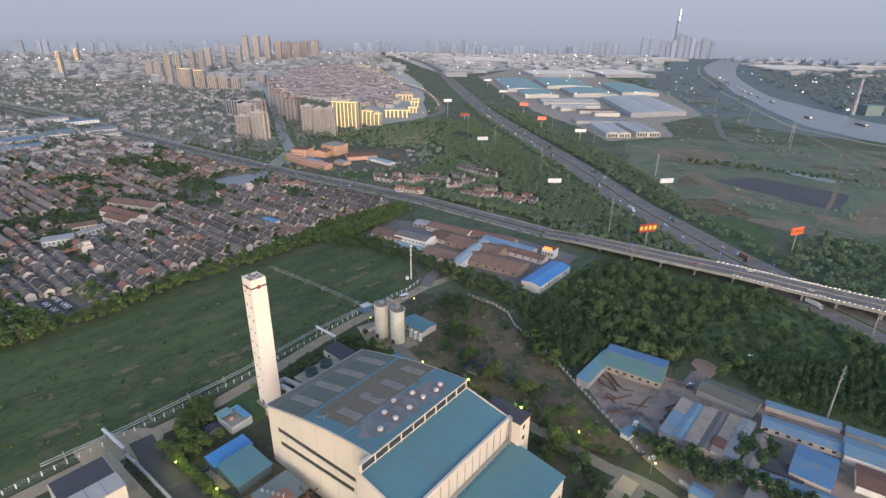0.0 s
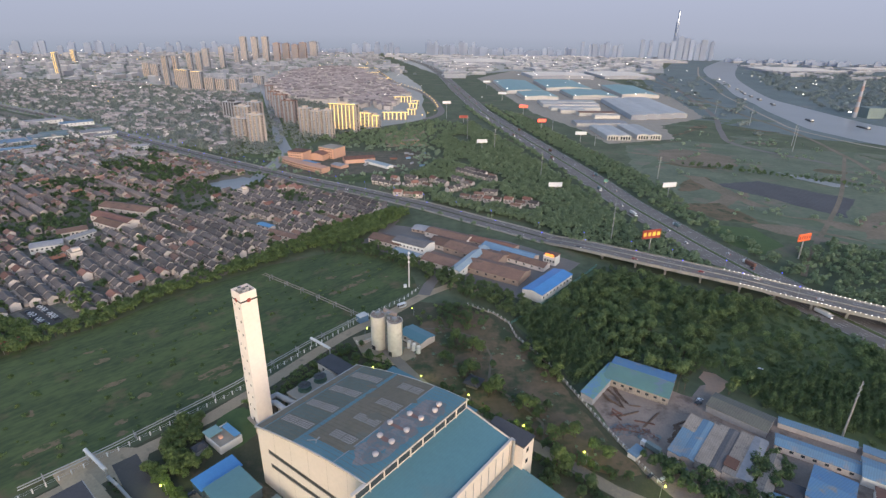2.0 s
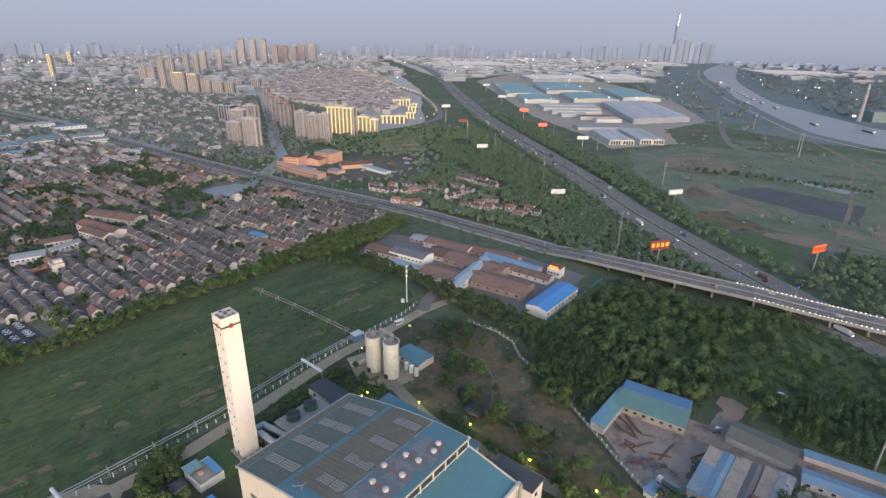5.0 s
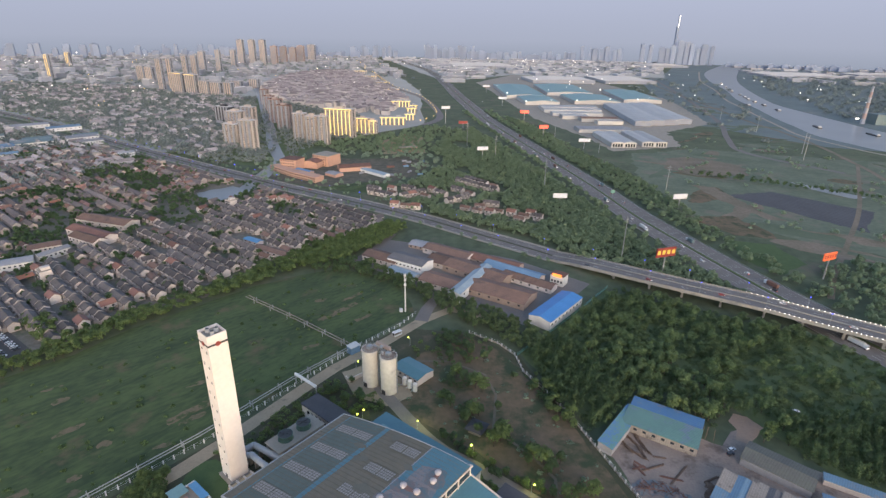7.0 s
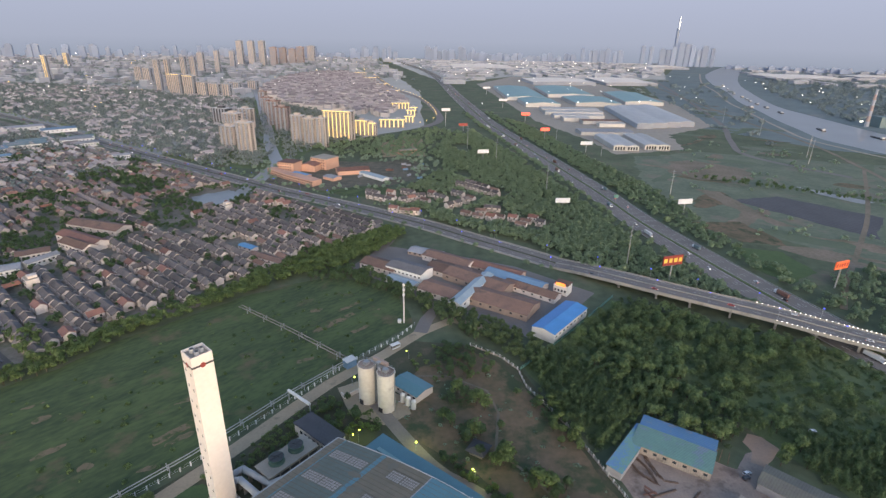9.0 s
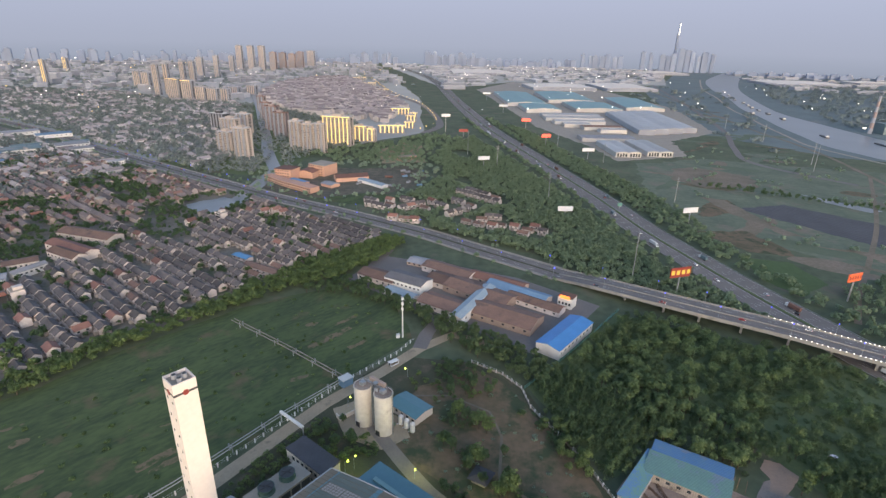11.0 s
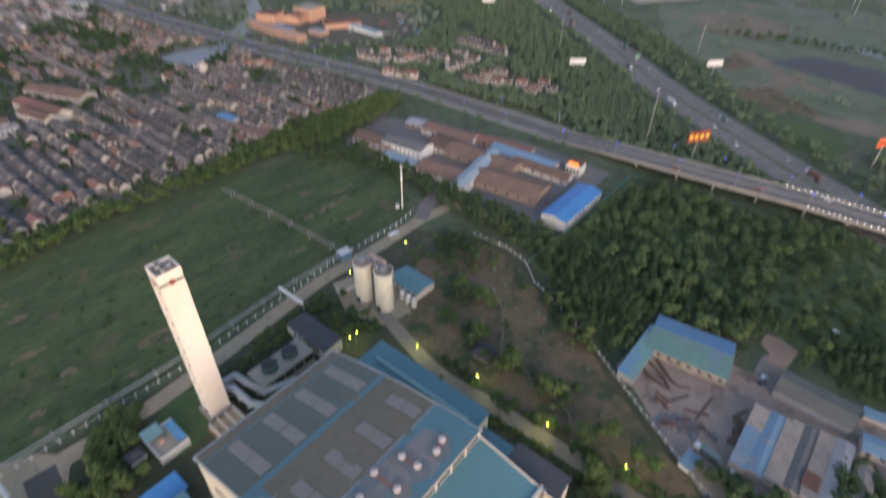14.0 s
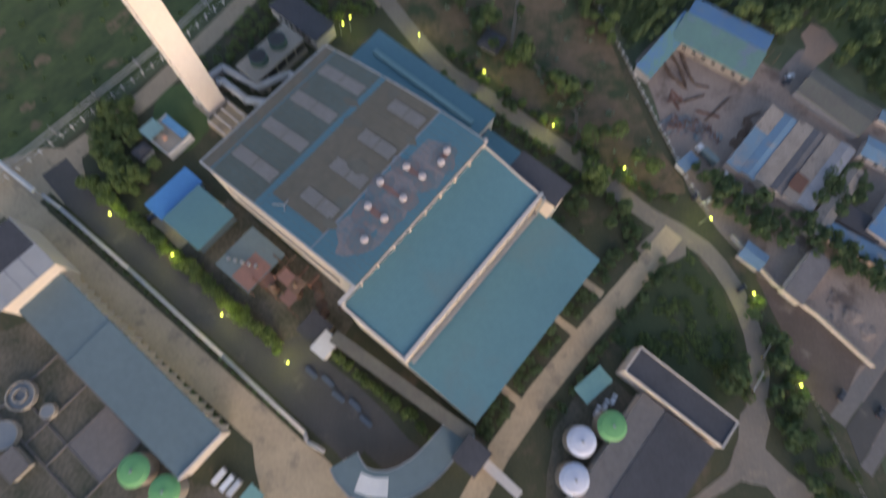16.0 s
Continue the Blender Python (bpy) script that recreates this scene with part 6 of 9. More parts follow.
# ---------------------------------------------------------------- village houses
def house(label, lx, ly, eave, ridge, roof, group, bays):
    """A row of houses under one long roof, with fire walls between."""
    h = thing("row_house", label, "house", 0, 0, 0, 0, group)
    hx, hy = lx / 2, ly / 2
    m = Matrix.Rotation(math.pi / 2, 4, "Z")
    part("wall", profile(B(), [(-hy, 0), (hy, 0), (hy, eave), (0, ridge), (-hy, eave)], -hx, hx), "housewall", h, at=m)
    k, o, n = (ridge - eave) / hy, 0.5, max(1, round(lx / 10))
    w0 = None
    part("roof", profile(B(), [(-hy - o, eave - o * k + 0.02), (0, ridge + 0.02), (hy + o, eave - o * k + 0.02), (hy + o, eave - o * k + 0.35), (0, ridge + 0.4), (-hy - o, eave - o * k + 0.35)], -hx - 0.15, hx + 0.15), roof, h, at=m)
    for i in range(1, n, 2):
        at = pose(-hx + lx * i / n, 0, 0)
        if w0 is None:
            w0 = part("fire_wall", profile(B(), [(-hy - 0.5, eave - 0.6), (hy + 0.5, eave - 0.6), (hy + 0.5, eave + 0.5), (0.5, ridge + 0.95), (-0.5, ridge + 0.95), (-hy - 0.5, eave + 0.5)], -0.16, 0.16), "yardwall", h, at=at @ m)
        else:
            again(w0, at @ m, h)
    w0 = None
    for i in range(bays):
        at = pose(-hx + lx * (i + 0.5) / bays, -hy - 0.03, 3.9 if eave > 5 else 1.8)
        if w0 is None:
            w0 = part("window", box(B(), -0.85, 0.85, -0.07, 0.07, -0.75, 0.75), "glass", h, at=at)
        else:
            again(w0, at, h)
    bm = box(B(), -hx * 0.9, hx * 0.9, -hy - 1.2, -hy + 0.02, 2.5, 2.75)
    for q in range(max(1, round(lx / 9))):
        c = -hx + lx * (q + 0.5) / max(1, round(lx / 9))
        box(bm, c - 2.2, c + 0.6, -hy - 2.6, -hy - 0.02, -0.2, 2.9)
    part("porch", bm, "yardwall", h, "pale balcony slab and low courtyard walls")
    return h


HOUSES = [
    house("two-storey row of houses with a dark grey-brown tiled roof", 20, 6.8, 5.2, 7.3, "housetile", "village row houses", 3),
    house("long two-storey row of houses with a dark tiled roof", 40, 7.0, 5.2, 7.3, "housetile", "village row houses", 5),
    house("two-storey house with a dark tiled roof and pale gable", 10, 7.5, 5.6, 7.9, "housetile", "village row houses", 2),
    house("two-storey house with a red tiled roof and pale gable", 11, 7.5, 5.6, 7.9, "redtile", "village row houses", 2),
    house("single-storey house with a brown tiled roof", 13, 6.5, 3.6, 5.4, "browntile", "village row houses", 2),
]
flat_house = thing("row_house", "pale three-storey flat-roofed house with a roof room", "house", 0, 0, 0, 0, "village row houses")
bm = box(B(), -6, 6, -4.5, 4.5, 0, 9)
box(bm, -2, 3, -2, 4.4, 9, 11.4)
part("wall", bm, "housewall", flat_house)
part("roof", box(B(), -5.7, 5.7, -4.2, 4.2, 9.0, 9.06), "concrete", flat_house)
for z in (1.6, 4.6, 7.4):
    part("window", box(B(), -4.6, 4.6, -4.56, -4.45, z - 0.7, z + 0.7), "glass", flat_house)
HOUSES.append(flat_house)
HOUSES.append(house("very long two-storey row of houses with a dark tiled roof", 60, 7.0, 5.2, 7.3, "housetile", "village row houses", 7))
VILLAGE_WOODS = [[(-330, 600), (-290, 540), (-270, 580), (-285, 640), (-330, 690), (-360, 680)], [(-470, 760), (-390, 690), (-360, 720), (-430, 790)], [(-190, 600), (-160, 590), (-150, 625), (-190, 650)], [(-530, 790), (-500, 740), (-460, 760), (-500, 830)], [(-225, 480), (-200, 470), (-190, 505), (-215, 515)]]
VILLAGE = [(-340, 262), (-309, 285), (-284, 305), (-264, 326), (-253, 338), (-231, 378), (-198, 410), (-180, 434), (-159, 468), (-115, 527), (-62, 586), (-132, 642), (-225, 700), (-325, 770), (-471, 870), (-683, 1000), (-746, 745), (-600, 380), (-450, 230)]
MILLS = ((-375, 493, 37, 26, 15), (-358, 479, 66, 28, 9), (-374, 455, 33, 26, 16), (-358, 565, -17, 66, 20), (-352, 528, -27, 60, 16), (-346, 512, -27, 40, 14))
KEEP_OUT = [[(-398, 438), (-352, 440), (-346, 500), (-398, 508)], [(-404, 508), (-330, 490), (-312, 530), (-318, 578), (-400, 594)], [(-319, 644), (-247, 658), (-246, 738), (-320, 737)], [(-322, 322), (-304, 358), (-256, 330), (-258, 306), (-290, 300)]]
rh = random.Random(21)
house_used, village_trees = set(), []
LOW_SHEDS = ((-158, 493, -30, 50, 12), (-188, 522, -32, 22, 10))


def put_house(k, x, y, rz):
    p = HOUSES[k]
    if k not in house_used:
        house_used.add(k)
        p.matrix_basis = pose(x, y, 0, 0, 0, rz)
    else:
        copy_thing(p, pose(x, y, 0, 0, 0, rz))


def in_rect(x, y, cx, cy, rz, lx, ly):
    c, s = math.cos(radians(rz)), math.sin(radians(rz))
    a, b = (x - cx) * c + (y - cy) * s, -(x - cx) * s + (y - cy) * c
    return abs(a) < lx / 2 + 3 and abs(b) < ly / 2 + 3


def row_houses(name, label, rows, wall, roof):
    """Many small pitched houses as one mesh with walls and roofs: rows of (x, y, turn, length, depth, eave, ridge)."""
    vs, fs, ms = [], [], []
    for x, y, rz, lx, ly, e, r in rows:
        c, s = math.cos(radians(rz)), math.sin(radians(rz))
        n = len(vs)
        hx, hy, o = lx / 2, ly / 2, 0.4
        pts = [(-hx, -hy, 0), (hx, -hy, 0), (hx, hy, 0), (-hx, hy, 0), (-hx, -hy, e), (hx, -hy, e), (hx, hy, e), (-hx, hy, e), (-hx, 0, r), (hx, 0, r),
               (-hx - o, -hy - o, e - 0.1), (hx + o, -hy - o, e - 0.1), (hx + o, 0, r + 0.3), (-hx - o, 0, r + 0.3), (hx + o, hy + o, e - 0.1), (-hx - o, hy + o, e - 0.1)]
        vs += [(x + a * c - b * s, y + a * s + b * c, z) for a, b, z in pts]
        for f, m in (((0, 1, 5, 4), 0), ((2, 3, 7, 6), 0), ((1, 2, 6, 9, 5), 0), ((3, 0, 4, 8, 7), 0), ((10, 11, 12, 13), 1), ((13, 12, 14, 15), 1)):
            fs.append([n + k for k in f])
            ms.append(m)
    me = bpy.data.meshes.new(name)
    me.from_pydata(vs, [], fs)
    me.materials.append(M[wall])
    me.materials.append(M[roof])
    me.polygons.foreach_set("material_index", ms)
    return tagged(new(name, me), label, "houses", kind="stuff")


ca, sa = math.cos(radians(-38)), math.sin(radians(-38))
spots = []
q = -700.0
while q < 1200:
    p = -1100.0 + rh.uniform(0, 20)
    while p < 700:
        gx, gy = p * ca - q * sa, p * sa + q * ca
        k = rh.choices((0, 1, 2, 3, 4, 5, 6), (2, 3.6, 1.5, 0.6, 0.7, 0.12, 2.6) if gx > -350 and gy < 640 else (3, 1.6, 3.4, 2.4, 3, 0.5, 0.3))[0]
        lx = (20, 40, 10, 11, 13, 12, 60)[k]
        qq = q + rh.uniform(-1.0, 1.0)
        x, y = (p + lx / 2) * ca - qq * sa, (p + lx / 2) * sa + qq * ca
        free = inside(x, y, VILLAGE) and not any(inside(x, y, z) for z in KEEP_OUT) and not any(in_rect(x, y, *r) for r in LOW_SHEDS)
        wooded = any(inside(x, y, z) for z in VILLAGE_WOODS)
        ends = [((p + e) * ca - qq * sa, (p + e) * sa + qq * ca) for e in (0, lx)]
        if k in (1, 6) and not all(inside(*e, VILLAGE) for e in ends):
            k, lx = 0, 20
            x, y = (p + 10) * ca - qq * sa, (p + 10) * sa + qq * ca
            free = inside(x, y, VILLAGE) and not any(inside(x, y, z) for z in KEEP_OUT)
            ends[1] = ((p + lx) * ca - qq * sa, (p + lx) * sa + qq * ca)
        ok = free and all(line_dist(a, b, ROAD_NEAR) > 20 and not inside(a, b, BELT) for a, b in ends)
        if ok and not wooded and rh.random() < (0.94 if (x > -350 and y < 640) or noise.noise((x * 0.013, y * 0.013, 3)) > -0.12 else 0.22):
            spots.append((x, y, -38 + 5 * noise.noise((x * 0.008, y * 0.008, 1)) + (rh.uniform(-1.2, 1.2) if k in (1, 6) else rh.uniform(-4, 4)) + (90 if k in (2, 3) and rh.random() < 0.3 else 0), k))
        elif free:
            village_trees += [(x + rh.uniform(-10, 10), y + rh.uniform(-7, 7)) for _ in range(6)]
        if free and rh.random() < 0.8:
            village_trees += [(ends[1][0] + 2.5 * ca, ends[1][1] + 2.5 * sa), (x + 4 * sa + rh.uniform(-8, 8) * ca, y - 4 * ca + rh.uniform(-8, 8) * sa)]
        p += lx + rh.choice((1.5, 2.5, 4, 7))
    q += 10.4 + rh.uniform(-0.5, 1.5)
spots.sort(key=lambda s: math.hypot(s[0] + 150, s[1] - 380))
for x, y, rz, k in spots[:190]:
    put_house(k, x, y, rz)
SIZES = ((20, 6.8, 5.2, 7.3), (40, 7.0, 5.2, 7.3), (10, 7.5, 5.6, 7.9), (11, 7.5, 5.6, 7.9), (13, 6.5, 3.6, 5.4), (12, 9, 9.0, 9.2), (60, 7.0, 5.2, 7.3))
rest = spots[190:]
row_houses("village_houses", "more rows of two-storey houses with dark tiled roofs", [(x, y, rz, *SIZES[k]) for x, y, rz, k in rest if k in (0, 1, 2, 6)], "fadedwall", "fargrey")
row_houses("village_houses", "more village houses with red and brown tiled roofs", [(x, y, rz, *SIZES[k]) for x, y, rz, k in rest if k in (3, 4)], "fadedwall", "farred")
row_houses("village_houses", "more pale flat-roofed village houses", [(x, y, rz, *SIZES[k]) for x, y, rz, k in rest if k == 5], "fadedwall", "concrete")
for poly in KEEP_OUT[:2]:
    village_trees += [p for p in scatter(poly, 5.5, 0.45, rh, 0.85) if not any(in_rect(*p, *r) for r in MILLS)]
village_trees += [p for p in scatter([(-330, 640), (-240, 645), (-235, 735), (-325, 745)], 6.5, 0.45, rh, 0.75) if not inside(p[0], p[1], [(-322, 689), (-287, 733), (-250, 709), (-263, 657), (-293, 654)])]
village_trees = [p for p in village_trees if line_dist(p[0], p[1], ROAD_NEAR) > 17]
grove("village_trees", "dark green trees between the village houses", village_trees, "leafdark", 6.5, 6.0, 62, 1.15, rt, 80, 1.2, 0.5, 1.1)
lot_trees = scatter([(-335, 300), (-345, 345), (-317, 341), (-308, 323), (-277, 305), (-262, 294), (-285, 270), (-320, 262)], 5.5, 0.45, rt, 0.85) + scatter([(-300, 358), (-264, 331), (-255, 324), (-250, 338), (-285, 366)], 5.5, 0.4, rt, 0.9)
lot_trees = [p for p in lot_trees if not inside(p[0], p[1], [(-318, 334), (-306, 358), (-260, 327), (-272, 305)])]
grove("lot_trees", "bright green trees round the car park", lot_trees, "leaf", 8, 7, 200, 0.8, rt, 84, 1.5)
# houses beyond the main road
for x, y, rz, k in NORTH_HOUSES:
    put_house(k, x, y, rz)

yard_trees = off_roads(scatter([(-80, 670), (0, 628), (118, 592), (112, 650), (60, 690), (92, 785), (20, 790), (-60, 760)], 7, 0.5, rt, 0.6), 0) + off_roads(scatter([(-70, 640), (0, 610), (60, 580), (110, 545), (130, 560), (112, 590), (20, 625), (-40, 660)], 7, 0.5, rt, 0.7), 0)
grove("village_trees", "small green trees between the houses beyond the road", yard_trees, "leafhazed", 6.0, 5.0, 100, 0.7, rt, 86, 0.6, 0.6, 1.15)
# ---------------------------------------------------------------- brick sheds by the road
w = shed("blue_warehouse", "white warehouse with a bright blue sheet roof", 88.0, 386.5, 50.8, 50.8, 17.8, 7.4, 9.2, "white", "blue", windows=9)
SH = "old brick sheds"
for x, y, rz, lx, ly, e, r, roof in ((49, 416, -32, 50, 24, 6, 9, "browntile"), (32, 454, -37, 58, 21, 6.5, 9.2, "browntile"), (4, 432, -33, 41, 19, 5.5, 8, "browntile"), (64, 459, -37, 53, 15, 5, 7, "bluepale"),
                                     (75, 439, -36, 45, 12, 5, 7, "browntile"), (14, 471, -31, 51, 21, 5.5, 8, "browntile"), (-53, 482, -31, 35, 17, 6, 8.5, "browntile"), (49, 479, -32, 50, 14, 5, 7, "redsheet"),
                                     (7, 498, -33, 47, 16, 6, 8, "browntile"), (-15, 517, -26, 30, 14, 4, 5.5, "greysheet")):
    shed("brick_shed", "long old shed with a %s roof" % {"browntile": "brown tiled", "bluepale": "faded blue sheet", "redsheet": "rusted red sheet", "greysheet": "grey sheet"}[roof], x, y, rz, lx + 2, ly * 1.08, e - 0.8, r - 0.4, "housewall" if lx % 2 else "brickwall", roof, SH, windows=6)
shed("white_workshop", "white two-storey workshop with a grey roof", -28.0, 470.2, -31.3, 37.2, 19.0, 8, 10, "white", "greydark", windows=9)
shed("glazed_link", "pale blue glazed roof between two sheds", 25.6, 432.3, 61.9, 62.9, 10.0, 7.5, 9, "white", "bluewash", windows=4)
shed("low_shed", "low shed with a pale blue roof", -33.0, 450.8, -36.1, 29.5, 10.2, 4, 5, "white", "bluewash", windows=4)
sgh = thing("sign_house", "small white house with a glowing orange roof sign", "building", 100.9, 440.7, 0, -35.3)
part("wall", box(B(), -6, 6, -5, 5, 0, 9), "white", sgh)
part("roof", box(B(), -6.3, 6.3, -5.3, 5.3, 9, 9.4), "redsheet", sgh)
part("roof_sign", box(B(), -4.0, 4.0, -5.4, -5.1, 8.2, 10.8), "signglow", sgh, "glowing orange sign")
for k in range(4):
    part("window", box(B(), -5 + k * 2.8, -3.4 + k * 2.8, -5.08, -4.95, 3, 5), "glass", sgh)

# ---------------------------------------------------------------- scrap yard sheds
YS = "scrap yard sheds"
shed("yard_shed", "long open yard shed with faded blue sheets", 126.2, 267.8, 148.5, 36.5, 9.6, 5.6, 6.6, "greysheet", "bluefaded", YS, mono=True)
shed("yard_shed", "long open yard shed with faded green sheets", 119.3, 257.0, -32.5, 37.5, 14.5, 5.0, 6.5, "tansheet", "greenfaded", YS, windows=8, mono=True)
shed("yard_shed", "yard shed wing with pale blue and green sheets", 97.5, 257.4, 50, 38.0, 7.6, 4.5, 5.6, "greysheet", "bluegreen", YS, mono=True)
for k, (roof, word, lx) in enumerate((("bluework", "faded blue", 22), ("bluework", "blue", 35), ("tansheet", "tan", 36), ("greydark", "dark grey", 35), ("tansheet", "greyish tan", 36), ("greysheet", "patched grey", 36))):
    ax, ay = 118.2 + 5.2 * k, 199.6 - 3.35 * k
    shed("yard_shed", "narrow workshop with a weathered %s sheet roof" % word, ax + 0.656 * lx / 2, ay + 0.755 * lx / 2, 49.0, lx, 6.0, 4.0 + 0.15 * (k % 3), 4.5 + 0.15 * (k % 2), "housewall", roof, YS, windows=3, mono=k % 2 == 0)
shed("yard_shed", "workshop end with a tan sheet roof", 137.0, 221.5, 49.0, 13, 5.8, 4.1, 4.6, "housewall", "tansheet", YS, mono=True)
shed("yard_shed", "small lean-to with a rusted red roof", 143.5, 193.0, 49.0, 7, 5, 4.7, 5.1, "housewall", "redsheet", YS, mono=True)
shed("yard_shed", "low workshop with a mossy green-grey sheet roof", 167.5, 231.5, -43, 30.5, 15.5, 4.5, 6.0, "greysheet", "mossy", YS)
shed("yard_shed", "small yard cabin with a pale blue roof", 100.5, 202.0, 40, 8, 4.6, 2.8, 3.2, "white", "bluepale", YS, mono=True)
shed("yard_shed", "long narrow shed with a pale sheet roof", 201.0, 217.0, -31.5, 35.0, 4.4, 3.2, 3.8, "housewall", "bluework", YS, mono=True)
shed("yard_shed", "long narrow shed with a pale sheet roof", 234.0, 194.0, -35.0, 40.4, 4.8, 3.2, 3.8, "housewall", "bluepale", YS, mono=True)
shed("yard_shed", "long shed with faded blue sheets", 192.5, 200.5, -32.5, 40.0, 9.5, 3.8, 4.8, "housewall", "bluework", YS, windows=8)
shed("yard_shed", "narrow shed with tan and grey sheets", 158.0, 186.0, 49.5, 37.0, 6.6, 3.8, 4.6, "housewall", "tansheet", YS)
shed("yard_shed", "wide workshop with faded blue roof sheets", 182.0, 177.5, -41.0, 17.0, 24.0, 5.2, 6.6, "housewall", "bluefaded", YS)
shed("yard_shed", "long low shed with faded blue sheets", 166.5, 166.0, -31.0, 34.0, 7.0, 3.2, 4.2, "housewall", "bluework", YS)
shed("yard_shed", "shed with wide blue sheets beside rusted frames", 218.0, 184.0, -34.4, 28.0, 15.5, 5, 6.2, "white", "bluework", YS)
shed("yard_shed", "low shed with rusted red sheets and open frames", 210.0, 167.0, -34.4, 24.0, 16.0, 4, 5, "white", "redsheet", YS)
shed("yard_shed", "dark covered lean-to between the yard sheds", 166.0, 178.0, -36.0, 20.0, 8.0, 2.8, 3.4, "greydark", "dark", YS, mono=True)
shed("yard_shed", "low shed with a dark brown-grey roof", 140.5, 154.5, 48.0, 22, 8.0, 4, 4.6, "housewall", "greydark", YS, mono=True)
shed("yard_shed", "low shed with blue sheets", 121.4, 162.4, -41.0, 9.0, 7.3, 3, 3.8, "housewall", "bluepale", YS)

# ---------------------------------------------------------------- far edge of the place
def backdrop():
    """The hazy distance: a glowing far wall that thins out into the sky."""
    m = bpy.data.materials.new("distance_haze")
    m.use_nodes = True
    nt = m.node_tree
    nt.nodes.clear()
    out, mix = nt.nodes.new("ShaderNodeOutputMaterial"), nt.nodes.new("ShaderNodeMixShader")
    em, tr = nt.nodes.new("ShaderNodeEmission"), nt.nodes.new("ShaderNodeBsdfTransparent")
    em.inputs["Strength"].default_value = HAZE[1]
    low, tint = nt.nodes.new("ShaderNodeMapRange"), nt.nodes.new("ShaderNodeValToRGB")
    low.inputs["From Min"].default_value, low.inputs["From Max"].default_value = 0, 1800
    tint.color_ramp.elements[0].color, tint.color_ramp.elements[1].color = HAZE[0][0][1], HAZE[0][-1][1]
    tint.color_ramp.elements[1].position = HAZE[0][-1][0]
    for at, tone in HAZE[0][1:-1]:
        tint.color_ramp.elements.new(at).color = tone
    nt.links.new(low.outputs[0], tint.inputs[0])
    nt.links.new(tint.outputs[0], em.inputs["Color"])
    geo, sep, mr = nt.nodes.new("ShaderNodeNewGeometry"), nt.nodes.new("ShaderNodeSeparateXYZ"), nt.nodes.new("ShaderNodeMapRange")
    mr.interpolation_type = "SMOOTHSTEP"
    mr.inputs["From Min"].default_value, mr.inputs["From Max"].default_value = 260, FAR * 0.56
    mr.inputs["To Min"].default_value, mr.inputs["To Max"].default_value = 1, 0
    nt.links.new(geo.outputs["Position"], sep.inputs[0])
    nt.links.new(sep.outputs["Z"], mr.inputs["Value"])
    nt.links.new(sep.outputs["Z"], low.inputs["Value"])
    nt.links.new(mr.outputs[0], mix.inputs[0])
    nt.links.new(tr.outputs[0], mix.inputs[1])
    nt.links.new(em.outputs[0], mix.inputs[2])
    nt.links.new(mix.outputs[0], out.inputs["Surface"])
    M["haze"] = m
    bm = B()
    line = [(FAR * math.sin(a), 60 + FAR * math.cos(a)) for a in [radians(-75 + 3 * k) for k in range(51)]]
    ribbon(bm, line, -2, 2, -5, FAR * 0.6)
    tagged(part("backdrop", bm, "haze"), "glowing far wall toned as pale blue-grey haze", "backdrop", kind="structure")


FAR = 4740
# haze tones the far wall glows in, from the ground up, and their strength
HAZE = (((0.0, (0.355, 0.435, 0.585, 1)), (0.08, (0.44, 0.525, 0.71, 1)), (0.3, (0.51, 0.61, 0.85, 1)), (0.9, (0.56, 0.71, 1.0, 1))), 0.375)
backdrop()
hill = B()
prism(hill, [(3300, 3150), (3700, 3000), (4100, 2700), (4250, 2800), (3900, 3100), (3450, 3300)], 0, [150, 240, 280, 260, 250, 160])
tagged(part("far_hill", hill, "fartree"), "low wooded far hill with haze put into its colour", "hill", kind="structure")


# ---------------------------------------------------------------- town
def tower(x, y, h, w, rz, wall, lit=0, group="apartment towers", windows=True, label="tall apartment tower with pale bays and dark window strips"):
    t = thing("apartment_tower", label, "building", x, y, 0, rz, group)
    d = min(20, max(12, w * 0.55))
    hx, hy = w / 2, d / 2
    body = part("wall", box(B(), -hx, hx, -hy, hy, 0, h), wall, t)
    top = part("roof", box(B(), -hx - 0.4, hx + 0.4, -hy - 0.4, hy + 0.4, h, h + 1.0), "redtile" if wall == "towerred" else "farwall", t)
    part("lift_house", box(B(), -hx * 0.35, hx * 0.35, -hy * 0.5, hy * 0.5, h + 1, h + 4.5), wall, top)
    n = max(2, int(w / 8))
    for i in range(n):
        cx = -hx + w * (i + 0.5) / n
        part("bay", box(B(), cx - w / n * 0.2, cx + w / n * 0.2, -hy - 1.4, -hy + 0.1, 0, h * 0.985), "farwall" if wall != "farwall" else "tower", t)
        bm = B()
        for k in range(int(h / 3) if windows else 0):
            for s in (-1, 1):
                c = cx + s * w / n * 0.35
                box(bm, c - w / n * 0.1, c + w / n * 0.1, -hy - 0.06, -hy + 0.02, 1 + k * 3, 2.7 + k * 3)
        if windows:
            tagged(part("window_strip", bm, "glass", body), kind="stuff")
        if lit == 2:
            part("light_strip", box(B(), cx - w / n * 0.08, cx + w / n * 0.08, -hy - 1.55, -hy - 1.45, h * 0.08, h * 0.97), "warm", t, "warm light strip")
    bm = B()
    for k in range(int(h / 3)):
        box(bm, hx - 0.02, hx + 0.06, -hy * 0.4, hy * 0.4, 1 + k * 3, 2.7 + k * 3)
    tagged(part("window_strip", bm, "glass", body), kind="stuff")
    if lit:
        part("roof_light", box(B(), -hx - 0.5, hx + 0.5, -hy - 1.6, -hy - 0.45, h - 0.2, h + 0.7), "warm", t, "warm lit roof edge")
    return t


